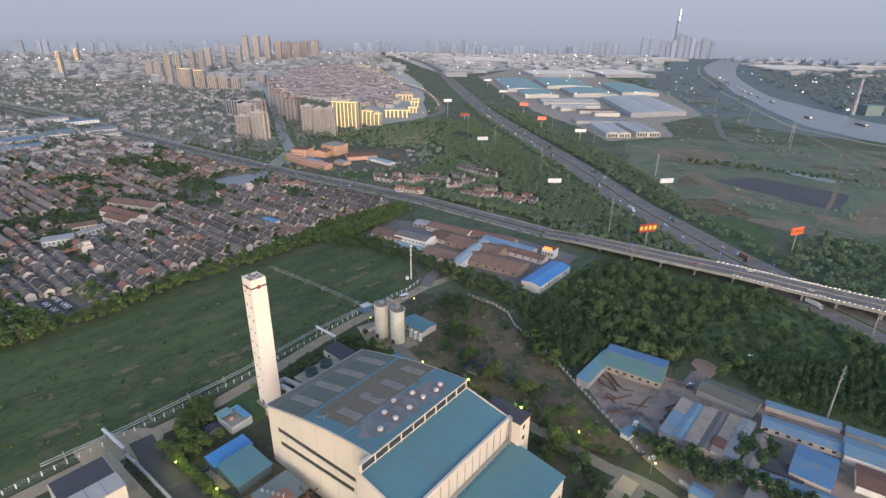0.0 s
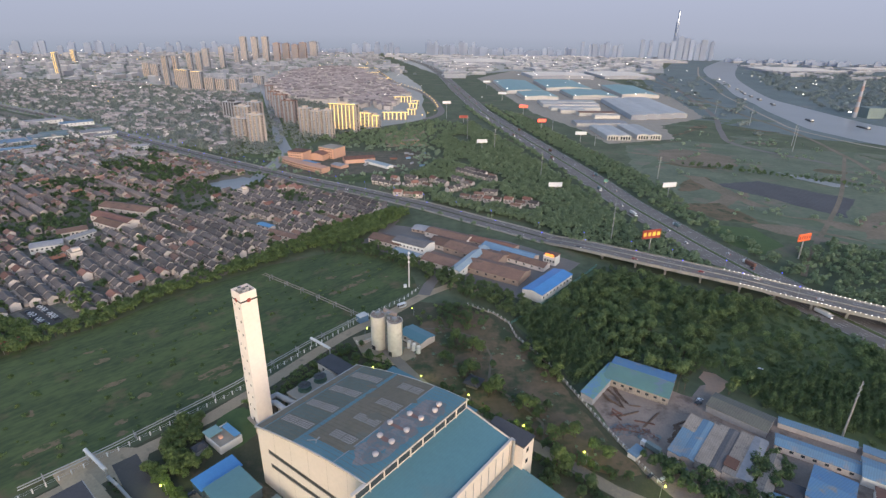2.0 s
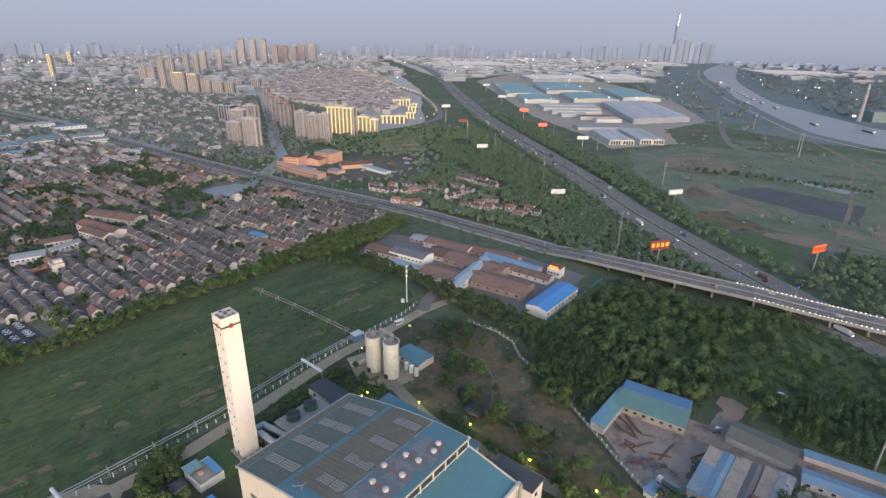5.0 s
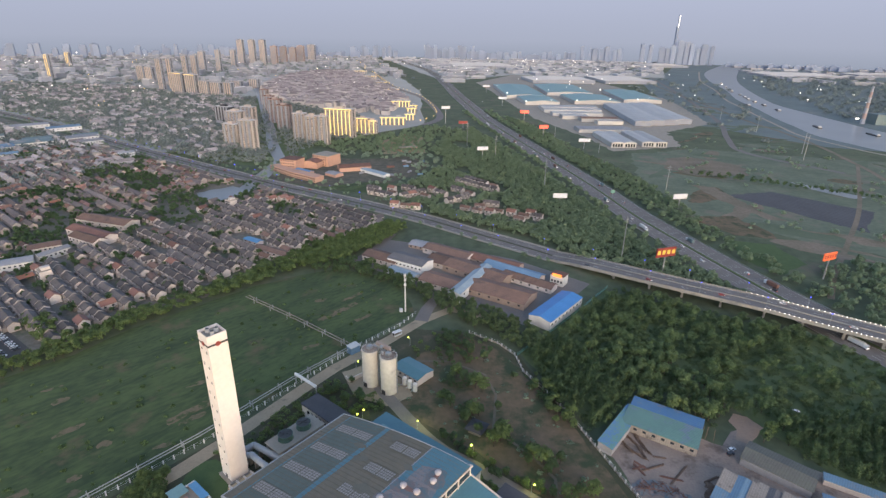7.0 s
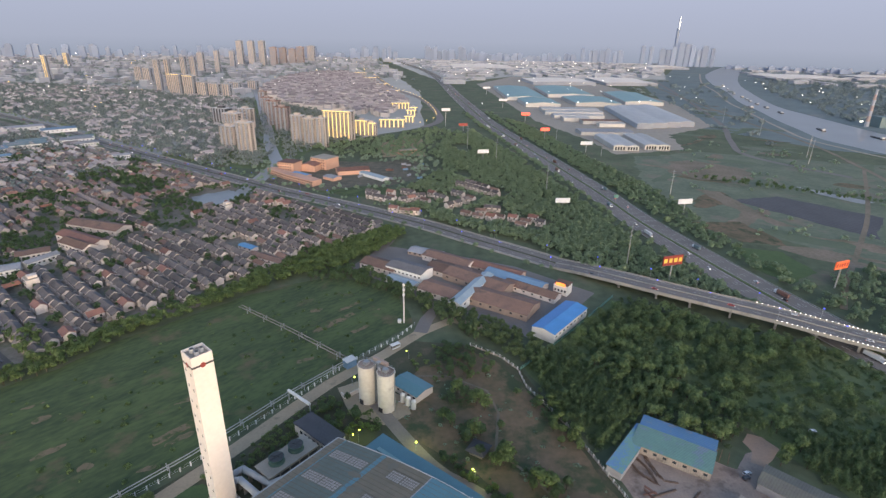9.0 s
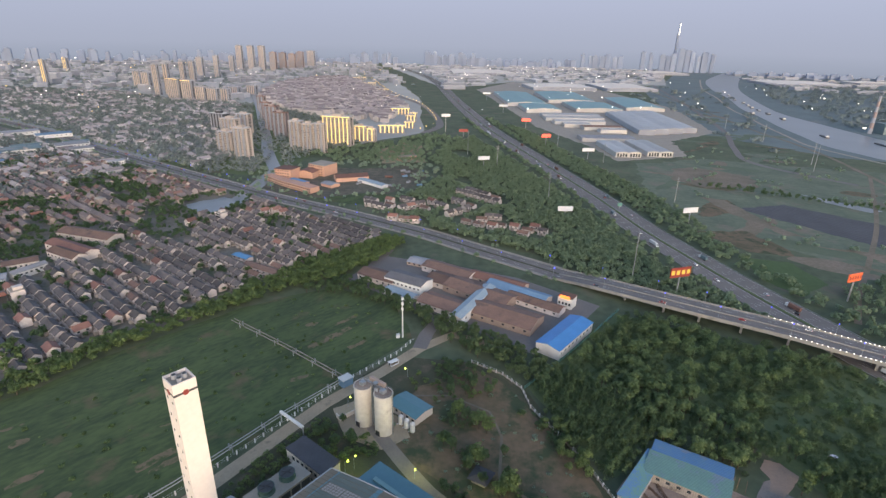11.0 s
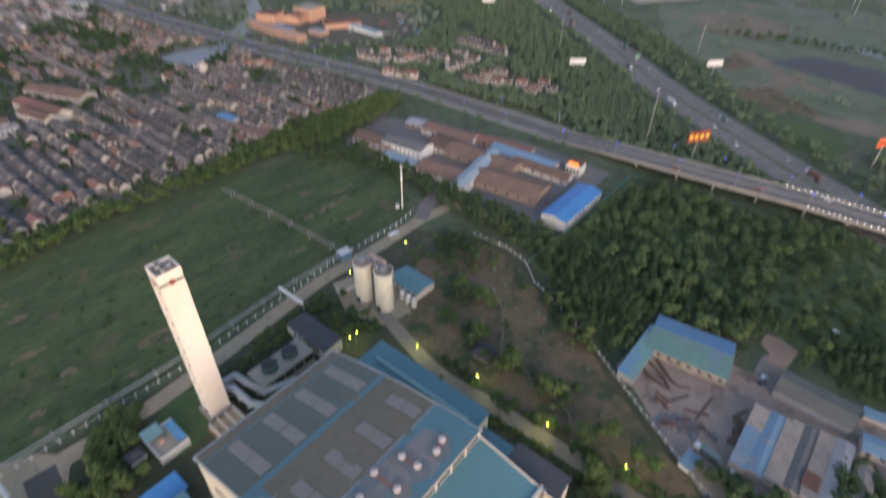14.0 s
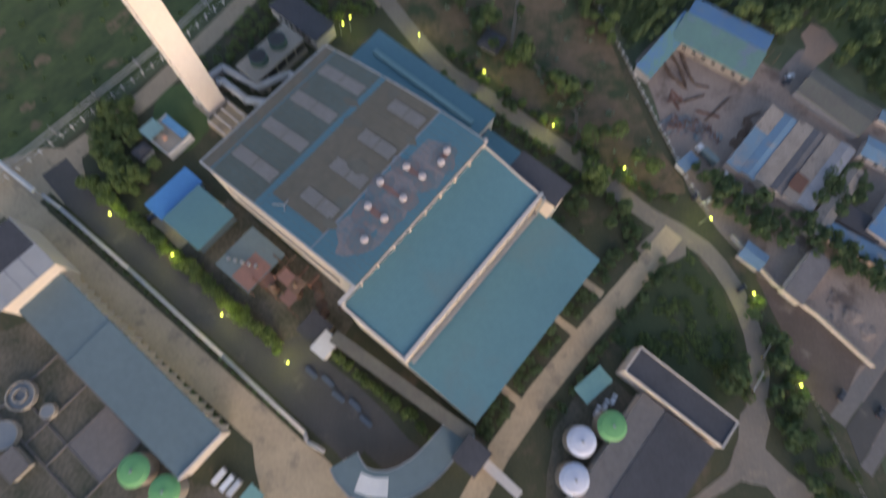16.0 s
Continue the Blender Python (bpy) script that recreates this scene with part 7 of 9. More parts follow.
for x, y, h, w in ((-383, 997, 39, 30), (-341, 961, 52, 28), (-417, 1107, 46, 34), (-417, 1180, 45, 31)):
    tower(x, y, h, w, -22, "tower")
tower(-498, 1256, 35, 40, -22, "dark", label="dark grey unfinished tower block")
for x, y, h, w in ((-274, 1052, 52, 25), (-247, 1035, 50, 24), (-224, 1025, 52, 20), (-342, 1186, 49, 30), (-384, 1265, 52, 30), (-443, 1405, 43, 26), (-510, 1578, 40, 22)):
    tower(x, y, h, w, -18, "towerred" if y > 1100 else "tower")
tower(-207, 1102, 55, 58, -14, "tower", 2, label="tall apartment tower with glowing warm light strips")
tower(-169, 1146, 31, 27, -14, "tower", 2, label="mid-rise block with glowing warm light strips")
tower(-149, 1148, 26, 20, -14, "tower", 2, label="mid-rise block with glowing warm light strips")
for x, y, h, w in ((-133, 1259, 17, 28), (-104, 1262, 17, 30), (-84, 1336, 14, 24), (-86, 1437, 15, 26), (-124, 1577, 16, 53), (-83, 1494, 15, 20), (-250, 2200, 13, 40), (-330, 2500, 13, 50), (-420, 2800, 14, 60), (-180, 1950, 13, 40)):
    tower(x, y, h, w, 5, "farwall", 2 if y < 1600 else 1, "lit mid-rise blocks", "mid-rise block with warm lit roof edge")
for x, y, h, w, l in ((-1518, 2163, 94, 23, 2), (-1981, 2973, 68, 31, 2), (-1177, 2185, 60, 38, 0), (-1122, 2142, 59, 37, 0), (-978, 1937, 100, 24, 0), (-954, 1960, 100, 22, 0), (-880, 1852, 60, 50, 1), (-822, 1823, 58, 44, 1),
                      (-775, 1810, 41, 40, 0), (-733, 1798, 38, 40, 0), (-695, 1800, 38, 30, 0), (-751, 2007, 26, 60, 0), (-690, 2031, 30, 38, 0), (-1087, 2364, 91, 26, 0)):
    tower(x, y, h, w, -25, "farwall", l, label="apartment tower with pale haze put into its colours")
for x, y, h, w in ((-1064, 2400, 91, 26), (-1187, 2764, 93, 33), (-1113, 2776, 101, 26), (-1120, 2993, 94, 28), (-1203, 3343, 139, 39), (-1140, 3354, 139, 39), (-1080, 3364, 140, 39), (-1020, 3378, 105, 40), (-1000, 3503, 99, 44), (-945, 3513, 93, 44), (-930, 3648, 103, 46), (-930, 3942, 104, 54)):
    tower(x, y, h, w, -20, "towerred" if 3370 < y < 3800 else "farwall", 0, label="apartment tower with pale haze put into its colours", windows=False)
rs = random.Random(31)
# distance haze is painted into this blue-grey base colour
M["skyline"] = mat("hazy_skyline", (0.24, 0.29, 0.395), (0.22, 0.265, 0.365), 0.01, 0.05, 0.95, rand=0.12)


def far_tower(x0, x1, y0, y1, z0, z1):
    """One pale tower of the far skyline, haze in its paint, with a small lift house on its roof."""
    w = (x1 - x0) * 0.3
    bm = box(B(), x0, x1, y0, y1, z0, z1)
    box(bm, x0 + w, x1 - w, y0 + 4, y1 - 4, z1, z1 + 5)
    tagged(part("distant_tower", bm, "skyline"), "distant tower block with pale haze put into its colour", "building", group="far skyline")


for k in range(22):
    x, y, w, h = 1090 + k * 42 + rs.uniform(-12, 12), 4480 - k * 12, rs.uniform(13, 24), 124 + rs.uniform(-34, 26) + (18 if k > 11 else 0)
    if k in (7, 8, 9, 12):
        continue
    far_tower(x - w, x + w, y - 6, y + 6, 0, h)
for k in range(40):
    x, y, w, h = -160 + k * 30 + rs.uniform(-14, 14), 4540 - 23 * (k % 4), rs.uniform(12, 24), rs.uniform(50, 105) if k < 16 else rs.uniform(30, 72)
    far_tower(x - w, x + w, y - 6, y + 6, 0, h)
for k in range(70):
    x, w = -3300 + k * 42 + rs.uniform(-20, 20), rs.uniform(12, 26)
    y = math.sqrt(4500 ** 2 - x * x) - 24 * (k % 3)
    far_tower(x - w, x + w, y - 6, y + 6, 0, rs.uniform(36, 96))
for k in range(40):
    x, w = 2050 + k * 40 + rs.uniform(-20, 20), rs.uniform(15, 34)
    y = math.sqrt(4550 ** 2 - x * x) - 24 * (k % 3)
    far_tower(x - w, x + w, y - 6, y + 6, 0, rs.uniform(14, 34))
sk = thing("lit_skyscraper", "slender skyscraper lit white from top to bottom", "building", 1755, 4380, 0, 0)
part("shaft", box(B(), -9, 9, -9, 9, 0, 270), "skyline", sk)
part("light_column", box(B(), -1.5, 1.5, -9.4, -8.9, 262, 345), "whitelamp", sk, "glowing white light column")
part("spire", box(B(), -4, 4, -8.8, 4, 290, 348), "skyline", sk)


def blocks(name, label, poly, spacing, keep, hs, ls, ds, rz, rng, wall, roof, rise=0.4, avoid=()):
    rows = []
    for x, y in scatter(poly, spacing, 0.4, rng, keep, rz):
        if line_dist(x, y, HW_FAR) < 40 or any(line_dist(x, y, l) < d for l, d in avoid):
            continue
        h = rng.uniform(*hs)
        rows.append((x, y, rz + rng.choice((0, 0, 90)) + rng.uniform(-4, 4), rng.uniform(*ls), rng.uniform(*ds), h, h + rise))
    return row_houses(name, label, rows, wall, roof)


HW_FAR = HIGHWAY[::4]
AV = [(ROAD_NEAR, 26), (CANAL, 24)]
RESID = [(-655, 2019), (-724, 2418), (-675, 2852), (-519, 2965), (-376, 2599), (-191, 2034), (-110, 1690), (-150, 1400), (-226, 1440), (-300, 1557), (-360, 1500), (-493, 1650)]
blocks("estate_houses", "dense estate of pale terraced houses with mauve-grey roofs", RESID, 27, 0.97, (9, 12), (20, 40), (10, 12), -16, rs, "estatewall", "estateroof", 3.5)
FARN = [(-480, 925), (-792, 1165), (-1076, 1365), (-1450, 1600), (-1750, 1790), (-1800, 2080), (-1388, 2040), (-1083, 1960), (-850, 1790), (-640, 1740), (-590, 1640), (-470, 1320), (-420, 1200), (-360, 920), (-330, 850), (-360, 835)]
FARS = [(-492, 868), (-749, 1060), (-1093, 1270), (-1900, 1700), (-2300, 1500), (-1700, 900), (-1000, 640), (-760, 760), (-560, 680), (-470, 820)]
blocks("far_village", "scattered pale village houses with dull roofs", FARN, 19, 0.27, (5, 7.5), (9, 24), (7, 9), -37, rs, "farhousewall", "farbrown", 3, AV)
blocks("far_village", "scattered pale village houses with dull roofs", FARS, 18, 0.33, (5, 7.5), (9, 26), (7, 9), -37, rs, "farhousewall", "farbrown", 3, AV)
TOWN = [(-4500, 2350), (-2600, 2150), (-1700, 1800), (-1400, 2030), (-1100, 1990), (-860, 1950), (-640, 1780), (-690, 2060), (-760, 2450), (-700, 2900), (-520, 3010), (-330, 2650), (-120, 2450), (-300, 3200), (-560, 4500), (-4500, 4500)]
blocks("far_town", "town blocks with pale haze put into their colours", TOWN, 62, 0.62, (7, 24), (18, 60), (12, 26), -25, rs, "farwall", "farroof", 1)
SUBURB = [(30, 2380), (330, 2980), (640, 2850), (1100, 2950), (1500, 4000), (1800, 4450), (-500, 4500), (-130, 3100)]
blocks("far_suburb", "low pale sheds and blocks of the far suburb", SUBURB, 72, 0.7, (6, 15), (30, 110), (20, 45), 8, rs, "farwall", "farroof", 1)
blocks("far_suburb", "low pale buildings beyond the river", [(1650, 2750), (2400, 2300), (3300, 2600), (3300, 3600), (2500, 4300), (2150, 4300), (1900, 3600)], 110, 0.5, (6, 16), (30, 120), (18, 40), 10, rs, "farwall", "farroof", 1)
# big warehouses beside the motorway
WG = "motorway warehouses"
for x, y, rz, lx, ly, h, roof in ((262, 2030, 2, 128, 390, 10, "tealpale"), (290, 1742, 3, 104, 150, 10, "tealpale"), (436, 2105, 0, 158, 320, 10, "tealpale"), (466, 1800, 2, 142, 190, 10, "tealpale"), (635, 1915, -3, 118, 310, 10, "tealpale"),
                                  (352, 1590, 2, 160, 46, 8, "palesheet"), (350, 1530, 2, 158, 40, 8, "palesheet"), (348, 1462, 2, 132, 36, 8, "palesheet"), (330, 1412, 2, 66, 36, 8, "palesheet"), (382, 1372, 3, 92, 34, 8, "browntile"), (396, 1328, 3, 62, 26, 8, "palesheet"), (352, 1222, 2, 116, 46, 7, "greysheet")):
    s_ = shed("warehouse", "large warehouse with a %s roof and white front" % {"tealpale": "pale teal", "palesheet": "pale grey", "browntile": "dull brown", "greysheet": "weathered grey"}[roof], x, y, rz, lx, ly, h, h + (4.0 if roof == "tealpale" else 1.6), "farwhite", roof, WG, ridge_along="y" if roof == "tealpale" else "x")
for k in range(4):
    shed("warehouse", "long grey factory bay with a pale ribbed roof", 478 + k * 38, 1470 + k * 14, -3, 37.5, 340, 11, 12.6, "farwall", "palesheet", WG, ridge_along="y")
for x, y in ((340, 1100), (403, 1112)):
    for half_ in (-12, 12):
        w_ = shed("warehouse", "white shed with tall front windows and a ribbed roof", x + half_, y, 2, 23.5, 124, 9, 10.6, "farwhite", "palesheet", WG, windows=0, ridge_along="y")
        for k in range(4):
            part("window", box(B(), -62.12, -61.9, -9.6 + k * 5.1, -6.2 + k * 5.1, 1.0, 7.4), "glass", w_)
for x, y, rz, lx, ly in ((809, 2617, 4, 230, 300), (508, 2554, 6, 280, 220), (226, 3600, 4, 380, 400), (1965, 3147, 2, 400, 320), (1500, 3950, 5, 300, 220), (2500, 3300, 4, 300, 160)):
    shed("warehouse", "wide low hall with pale haze put into its colours", x, y, rz, lx, ly, 12, 15, "farwall", "farroof", WG, ridge_along="y")
for x, y, rz, lx, ly, roof in ((-763, 918, 48, 60, 40, "bluepale"), (-736, 974, 42, 60, 44, "slate"), (-682, 1026, 46, 50, 34, "greysheet"), (-800, 860, 48, 70, 36, "bluepale"), (-640, 990, 44, 36, 24, "greysheet"), (-742, 1006, 46, 56, 16, "slate"), (-780, 1123, 44, 60, 30, "bluepale"), (-863, 1138, 44, 70, 34, "greysheet"), (-712, 857, 48, 64, 18, "bluepale"), (-684, 1045, 46, 40, 20, "slate"), (-522, 893, 44, 24, 14, "greysheet"), (-850, 1000, 46, 70, 22, "slate"), (-880, 930, 46, 70, 22, "bluepale")):
    shed("workshop", "pale workshop with a weathered sheet roof", x, y, rz, lx, ly, 7, 9, "white", roof, "village workshops", windows=8)
for (x, y, rz, lx, ly), label, wall, roof in zip(MILLS, ("cream mill block with a brown tiled roof", "long low white mill annex with a row of windows", "white gabled mill building beside the lane", "long works hall with a dull brown roof", "works hall with a dull brown tiled roof", "lower works hall with a brown tiled roof"), ("cream", "white", "white", "housewall", "housewall", "housewall"), ("browntile", "greysheet", "greysheet", "browntile", "redtile", "browntile")):
    shed("textile_mill", label, x, y, rz, lx, ly, 7.0 if lx > 30 else 6.0, 10.0 if lx > 30 else 7.6, wall, roof, "mill halls", windows=7, category="factory")
for x, y, rz in ((-346, 428, -37), (-282, 289, -37), (-461, 632, -37)):
    tp_ = thing("awning", "orange-red sheet awning among the village houses", "awning", x, y, 0, rz, "orange awnings")
    part("roof", profile(B(), [(-5, 4.6), (0, 5.6), (5, 4.6), (5, 4.8), (0, 5.8), (-5, 4.8)], -6, 6), "orangesheet", tp_)
    for px, py in ((-4.6, -5.6), (4.6, -5.6), (-4.6, 5.6), (4.6, 5.6)):
        part("post", box(B(), px - 0.12, px + 0.12, py - 0.12, py + 0.12, 0, 4.7), "metal", tp_)
shed("low_shed", "long low shed with a brown roof among the houses", -158, 493, -30, 46, 9, 4, 5.6, "housewall", "browntile", windows=6)
shed("low_shed", "small shed with a bright blue sheet roof", -188, 522, -32, 20, 8, 3.4, 4.2, "housewall", "blueroof", windows=3)
# orange depot
def flat_block(name, label, x, y, rz, lx, ly, h, wall, roof, floors, category="building", group=""):
    b = thing(name, label, category, x, y, 0, rz, group)
    body = part("wall", box(B(), -lx / 2, lx / 2, -ly / 2, ly / 2, 0, h), wall, b)
    part("roof", box(B(), -lx / 2 - 0.3, lx / 2 + 0.3, -ly / 2 - 0.3, ly / 2 + 0.3, h, h + 0.6), roof, b)
    w0 = None
    for k in range(floors):
        z = (k + 0.55) * h / floors
        for i in range(int(lx / 4)):
            m = pose(-lx / 2 + 4 * (i + 0.5), -ly / 2 - 0.03, z)
            if w0 is None:
                w0 = part("window", box(B(), -1.0, 1.0, -0.06, 0.06, -0.8, 0.8), "glass", body, at=m)
            else:
                again(w0, m, body)
    return b


flat_block("depot_office", "four-storey orange stucco office block", -231, 831, -17, 27, 25, 16, "orange", "redtile", 4)
flat_block("depot_block", "three-storey orange block with a flat roof", -186, 865, -29, 31, 30, 16, "orange", "concrete", 4)
flat_block("depot_wing", "low orange wing beside the road", -238, 806, -43, 54, 13, 7, "orange", "orange", 2)
flat_block("depot_wing", "low orange wing along the depot front", -196, 773, -37, 56, 16, 7, "orange", "orange", 2)
shed("depot_shed", "orange hall with a dull red tiled roof", -201, 852, -17, 26, 38, 9, 12, "orange", "redtile", category="building", ridge_along="y")
shed("depot_shed", "long shed with a rusted red sheet roof", -137, 832, 20, 48, 24, 6, 9, "orange", "redsheet", category="building")
shed("depot_shed", "long low shed with a pale blue roof", -102, 806, -43, 54, 12, 4, 5, "white", "bluewash", category="building")
shed("depot_shed", "small shed with a blue roof", -206, 800, -37, 30, 12, 5, 6.5, "orange", "blueroof", category="building")
shed("depot_shed", "small open shed with grey sheets", -160, 792, -37, 22, 16, 4, 5.5, "orange", "greysheet", category="building")
flat_block("kiosk", "small orange hut on the paved yard", -64, 981, 25, 34, 9, 6, "orange", "concrete", 1)

rd = random.Random(3)
for k in range(16):
    x, y = rd.uniform(-150, -30), rd.uniform(790, 900)
    ct_ = thing("container", "weathered shipping container on the paved yard", "container", x, y, 0.08, rd.choice((-30, 20, 60)), "yard containers")
    part("box", box(B(), -4, 4, -1.3, 1.3, 0, 2.6), rd.choice(("bluepale", "redsheet", "palesheet", "greysheet")), ct_)
    part("door", box(B(), 3.98, 4.06, -1.2, 1.2, 0.1, 2.5), "greysheet", ct_)
depot_trees = scatter([(-300, 850), (-250, 745), (-140, 715), (-75, 745), (-20, 800), (0, 900), (-60, 960), (-190, 930), (-260, 900)], 12, 0.5, rt, 0.5)
depot_trees = [p for p in depot_trees if not inside(p[0], p[1], [(-262, 830), (-225, 765), (-146, 738), (-95, 762), (-60, 810), (-50, 890), (-130, 890), (-190, 895), (-240, 860)])]

# ---------------------------------------------------------------- middle-distance green
grove("depot_trees", "green trees round the depot yard", depot_trees, "leafhazed", 8, 7, 70, 1.2, rt, 88, 1.0)
belt_n = off_roads(scatter([(-180, 940), (-60, 950), (0, 930), (40, 1200), (-20, 1240), (-120, 1120), (-240, 1000)], 11, 0.5, rt, 0.75), 0)
grove("roadside_wood", "dull green trees below the lit blocks", belt_n, "leafmid", 10, 8, 50, 1.7, rt, 89, 1.0)
GREEN = [(-10, 1040), (60, 1216), (105, 1050), (165, 774), (190, 629), (205, 540), (150, 530), (110, 530), (60, 570), (0, 605), (-70, 655), (-60, 735), (-23, 790), (2, 885)]
mid = off_roads(scatter(GREEN, 6.2, 0.45, rt, 0.9), 0)
mid = [p for p in mid if noise.noise((p[0] * 0.014, p[1] * 0.014, 5)) > -0.55]
grove("roadside_wood", "green wood beside the motorway, haze in its colour", mid, "leafmid", 8.0, 6.5, 105, 1.0, rt, 90, 1.2)
VERGE = [(150, 1404), (190, 1063), (227, 829), (262, 651), (290, 543), (316, 447), (330, 420), (320, 455), (300, 530), (300, 640), (296, 740), (275, 860), (250, 960), (226, 1118), (190, 1330)]
verge = off_roads(scatter(VERGE, 6.8, 0.45, rt, 0.85), 0)
grove("roadside_wood", "green trees along the motorway verge, haze in their colour", verge, "leafmid", 8.0, 6, 95, 1.0, rt, 95, 1.0)
strip_ = []
for d in (-30, -24, 24, 30, 36):
    for x, y in offset_line(HIGHWAY, d)[::1]:
        if y < 1500:
            strip_ += [(x + rt.uniform(-6, 6), y + rt.uniform(-8, 8)) for _ in range(2)]
strip_ = off_roads(strip_, 0)
grove("roadside_wood", "green trees that line the motorway, haze in their colour", strip_, "leafmid", 7.6, 6, 66, 1.2, rt, 100, 1.0)
road_row = []
for d in (-18.5, 18.5):
    for x, y in offset_line(ROAD, d):
        road_row += [(x + rt.uniform(-7, 7), y + rt.uniform(-5, 5)) for _ in range(2) if rt.random() < 0.8]
grove("roadside_trees", "green street trees along the dual carriageway", road_row, "leafmid", 5.6, 5.5, 90, 0.75, rt, 101, 1.0, 0.6, 1.1)
between = off_roads(scatter([(110, 500), (180, 460), (280, 395), (300, 350), (262, 400), (215, 505), (190, 600), (165, 640), (120, 560)], 6.2, 0.45, rt, 0.9), 0)
grove("roadside_wood", "green trees between the road and the motorway", between, "leafmid", 8.0, 6.5, 92, 1.02, rt, 102, 1.0)
beyond = off_roads(scatter([(330, 330), (420, 300), (520, 360), (470, 440), (400, 500), (350, 480), (318, 420)], 7, 0.45, rt, 0.75), 0)
grove("roadside_wood", "green trees beyond the motorway", beyond, "leafmid", 7.5, 6, 56, 1.2, rt, 103, 1.0)
fields = scatter([(340, 560), (520, 470), (760, 640), (700, 1000), (560, 1200), (440, 1050), (340, 800)], 15, 0.5, rt, 0.5)
fields = [p for p in fields if noise.noise((p[0] * 0.016, p[1] * 0.016, 9)) > 0.1 and not inside(p[0], p[1], [(384, 722), (459, 744), (536, 656), (471, 584), (430, 620)])]
grove("field_trees", "scattered trees in the fields, haze in their pale green", fields, "leafhazed", 8, 5, 60, 1.1, rt, 105, 0.5)
hedge_row = [(385 + 6 * k + rt.uniform(-3, 3), 832 - 3.6 * k + rt.uniform(-4, 4)) for k in range(34)]
grove("hedge_row", "dark row of trees across the fields", hedge_row, "leafdark", 8, 9, 90, 1.0, rt, 108, 0.5)
farwood = scatter(FARN, 10, 0.5, rt, 0.85) + scatter(FARS, 11, 0.5, rt, 0.75) + scatter([(-430, 1010), (-300, 900), (-290, 1000), (-330, 1100), (-400, 1250), (-480, 1500)], 14, 0.5, rt, 0.7)
farwood += [p for p in scatter([(-300, 850), (-250, 845), (-240, 1000), (-200, 1040), (-150, 1190), (-230, 1430), (-330, 1480), (-480, 1700), (-640, 1730), (-520, 1400), (-440, 1150), (-400, 1000), (-470, 925)], 10, 0.5, rt, 0.75) if line_dist(p[0], p[1], CANAL) > 18]
farwood = [p for p in farwood if line_dist(p[0], p[1], ROAD_NEAR) > 18]
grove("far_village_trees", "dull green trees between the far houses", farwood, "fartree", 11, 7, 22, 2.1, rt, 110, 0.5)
townwood = scatter(TOWN, 52, 0.5, rt, 0.8) + scatter(SUBURB, 80, 0.5, rt, 0.6) + scatter([(640, 1060), (1000, 1750), (1250, 2700), (1000, 2700), (760, 2400), (720, 1700), (600, 1300)], 60, 0.5, rt, 0.4)
townwood = [p for p in townwood if line_dist(p[0], p[1], HW_FAR) > 45]
grove("far_woods", "far woods with haze put into their dull green", townwood, "hazewood", 30, 11, 52, 3.5, rt, 115, 0.0)
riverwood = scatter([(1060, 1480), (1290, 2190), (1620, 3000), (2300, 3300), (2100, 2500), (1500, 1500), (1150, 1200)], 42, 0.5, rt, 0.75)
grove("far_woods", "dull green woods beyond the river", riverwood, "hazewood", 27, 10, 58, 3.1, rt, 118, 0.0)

# ---------------------------------------------------------------- fences and pipe racks
def fence(name, label, line, spacing, h, material, rails=(0.5, 0.95), post=0.16, rail=0.05, group="", wall=0.0):
    f = thing(name, label, "fence", line[0][0], line[0][1], 0, 0, group)
    ox, oy = line[0]
    p0 = None
    for (x0, y0), (x1, y1) in zip(line, line[1:]):
        l = math.hypot(x1 - x0, y1 - y0)
        n = max(1, round(l / spacing))
        for k in range(n):
            m = pose(x0 + (x1 - x0) * k / n - ox, y0 + (y1 - y0) * k / n - oy, 0, 0, 0, math.degrees(math.atan2(y1 - y0, x1 - x0)))
            if p0 is None:
                p0 = part("post", box(B(), -post, post, -post, post, -0.2, h), material, f, at=m)
            else:
                again(p0, m, f)
        for r in rails:
            part("rail", tube(B(), (x0 - ox, y0 - oy, h * r), (x1 - ox, y1 - oy, h * r), rail, 4), material, f)
        if wall:
            part("base_wall", ribbon(B(), [(x0 - ox, y0 - oy), (x1 - ox, y1 - oy)], -0.12, 0.12, -0.2, wall), "concrete", f)
    return f


fence("perimeter_fence", "white post fence with thin rails along the plant road", FENCE, 5.2, 2.6, "white", post=0.26, rail=0.04)
EAST = [(21, 357), (40, 344), (50, 330), (53, 312), (72, 275), (79, 255), (90, 223), (100, 196), (107, 181)]
fence("perimeter_fence", "white post fence between the scrub and the wood", EAST, 4.2, 2.4, "white", post=0.24, wall=1.1)
fence("green_fence", "low green mesh fence beside the blue warehouse", [(52, 330), (83, 364), (110, 396), (141, 434)], 5, 2.4, "greenmetal", rails=(0.2, 0.5, 0.95), rail=0.16)


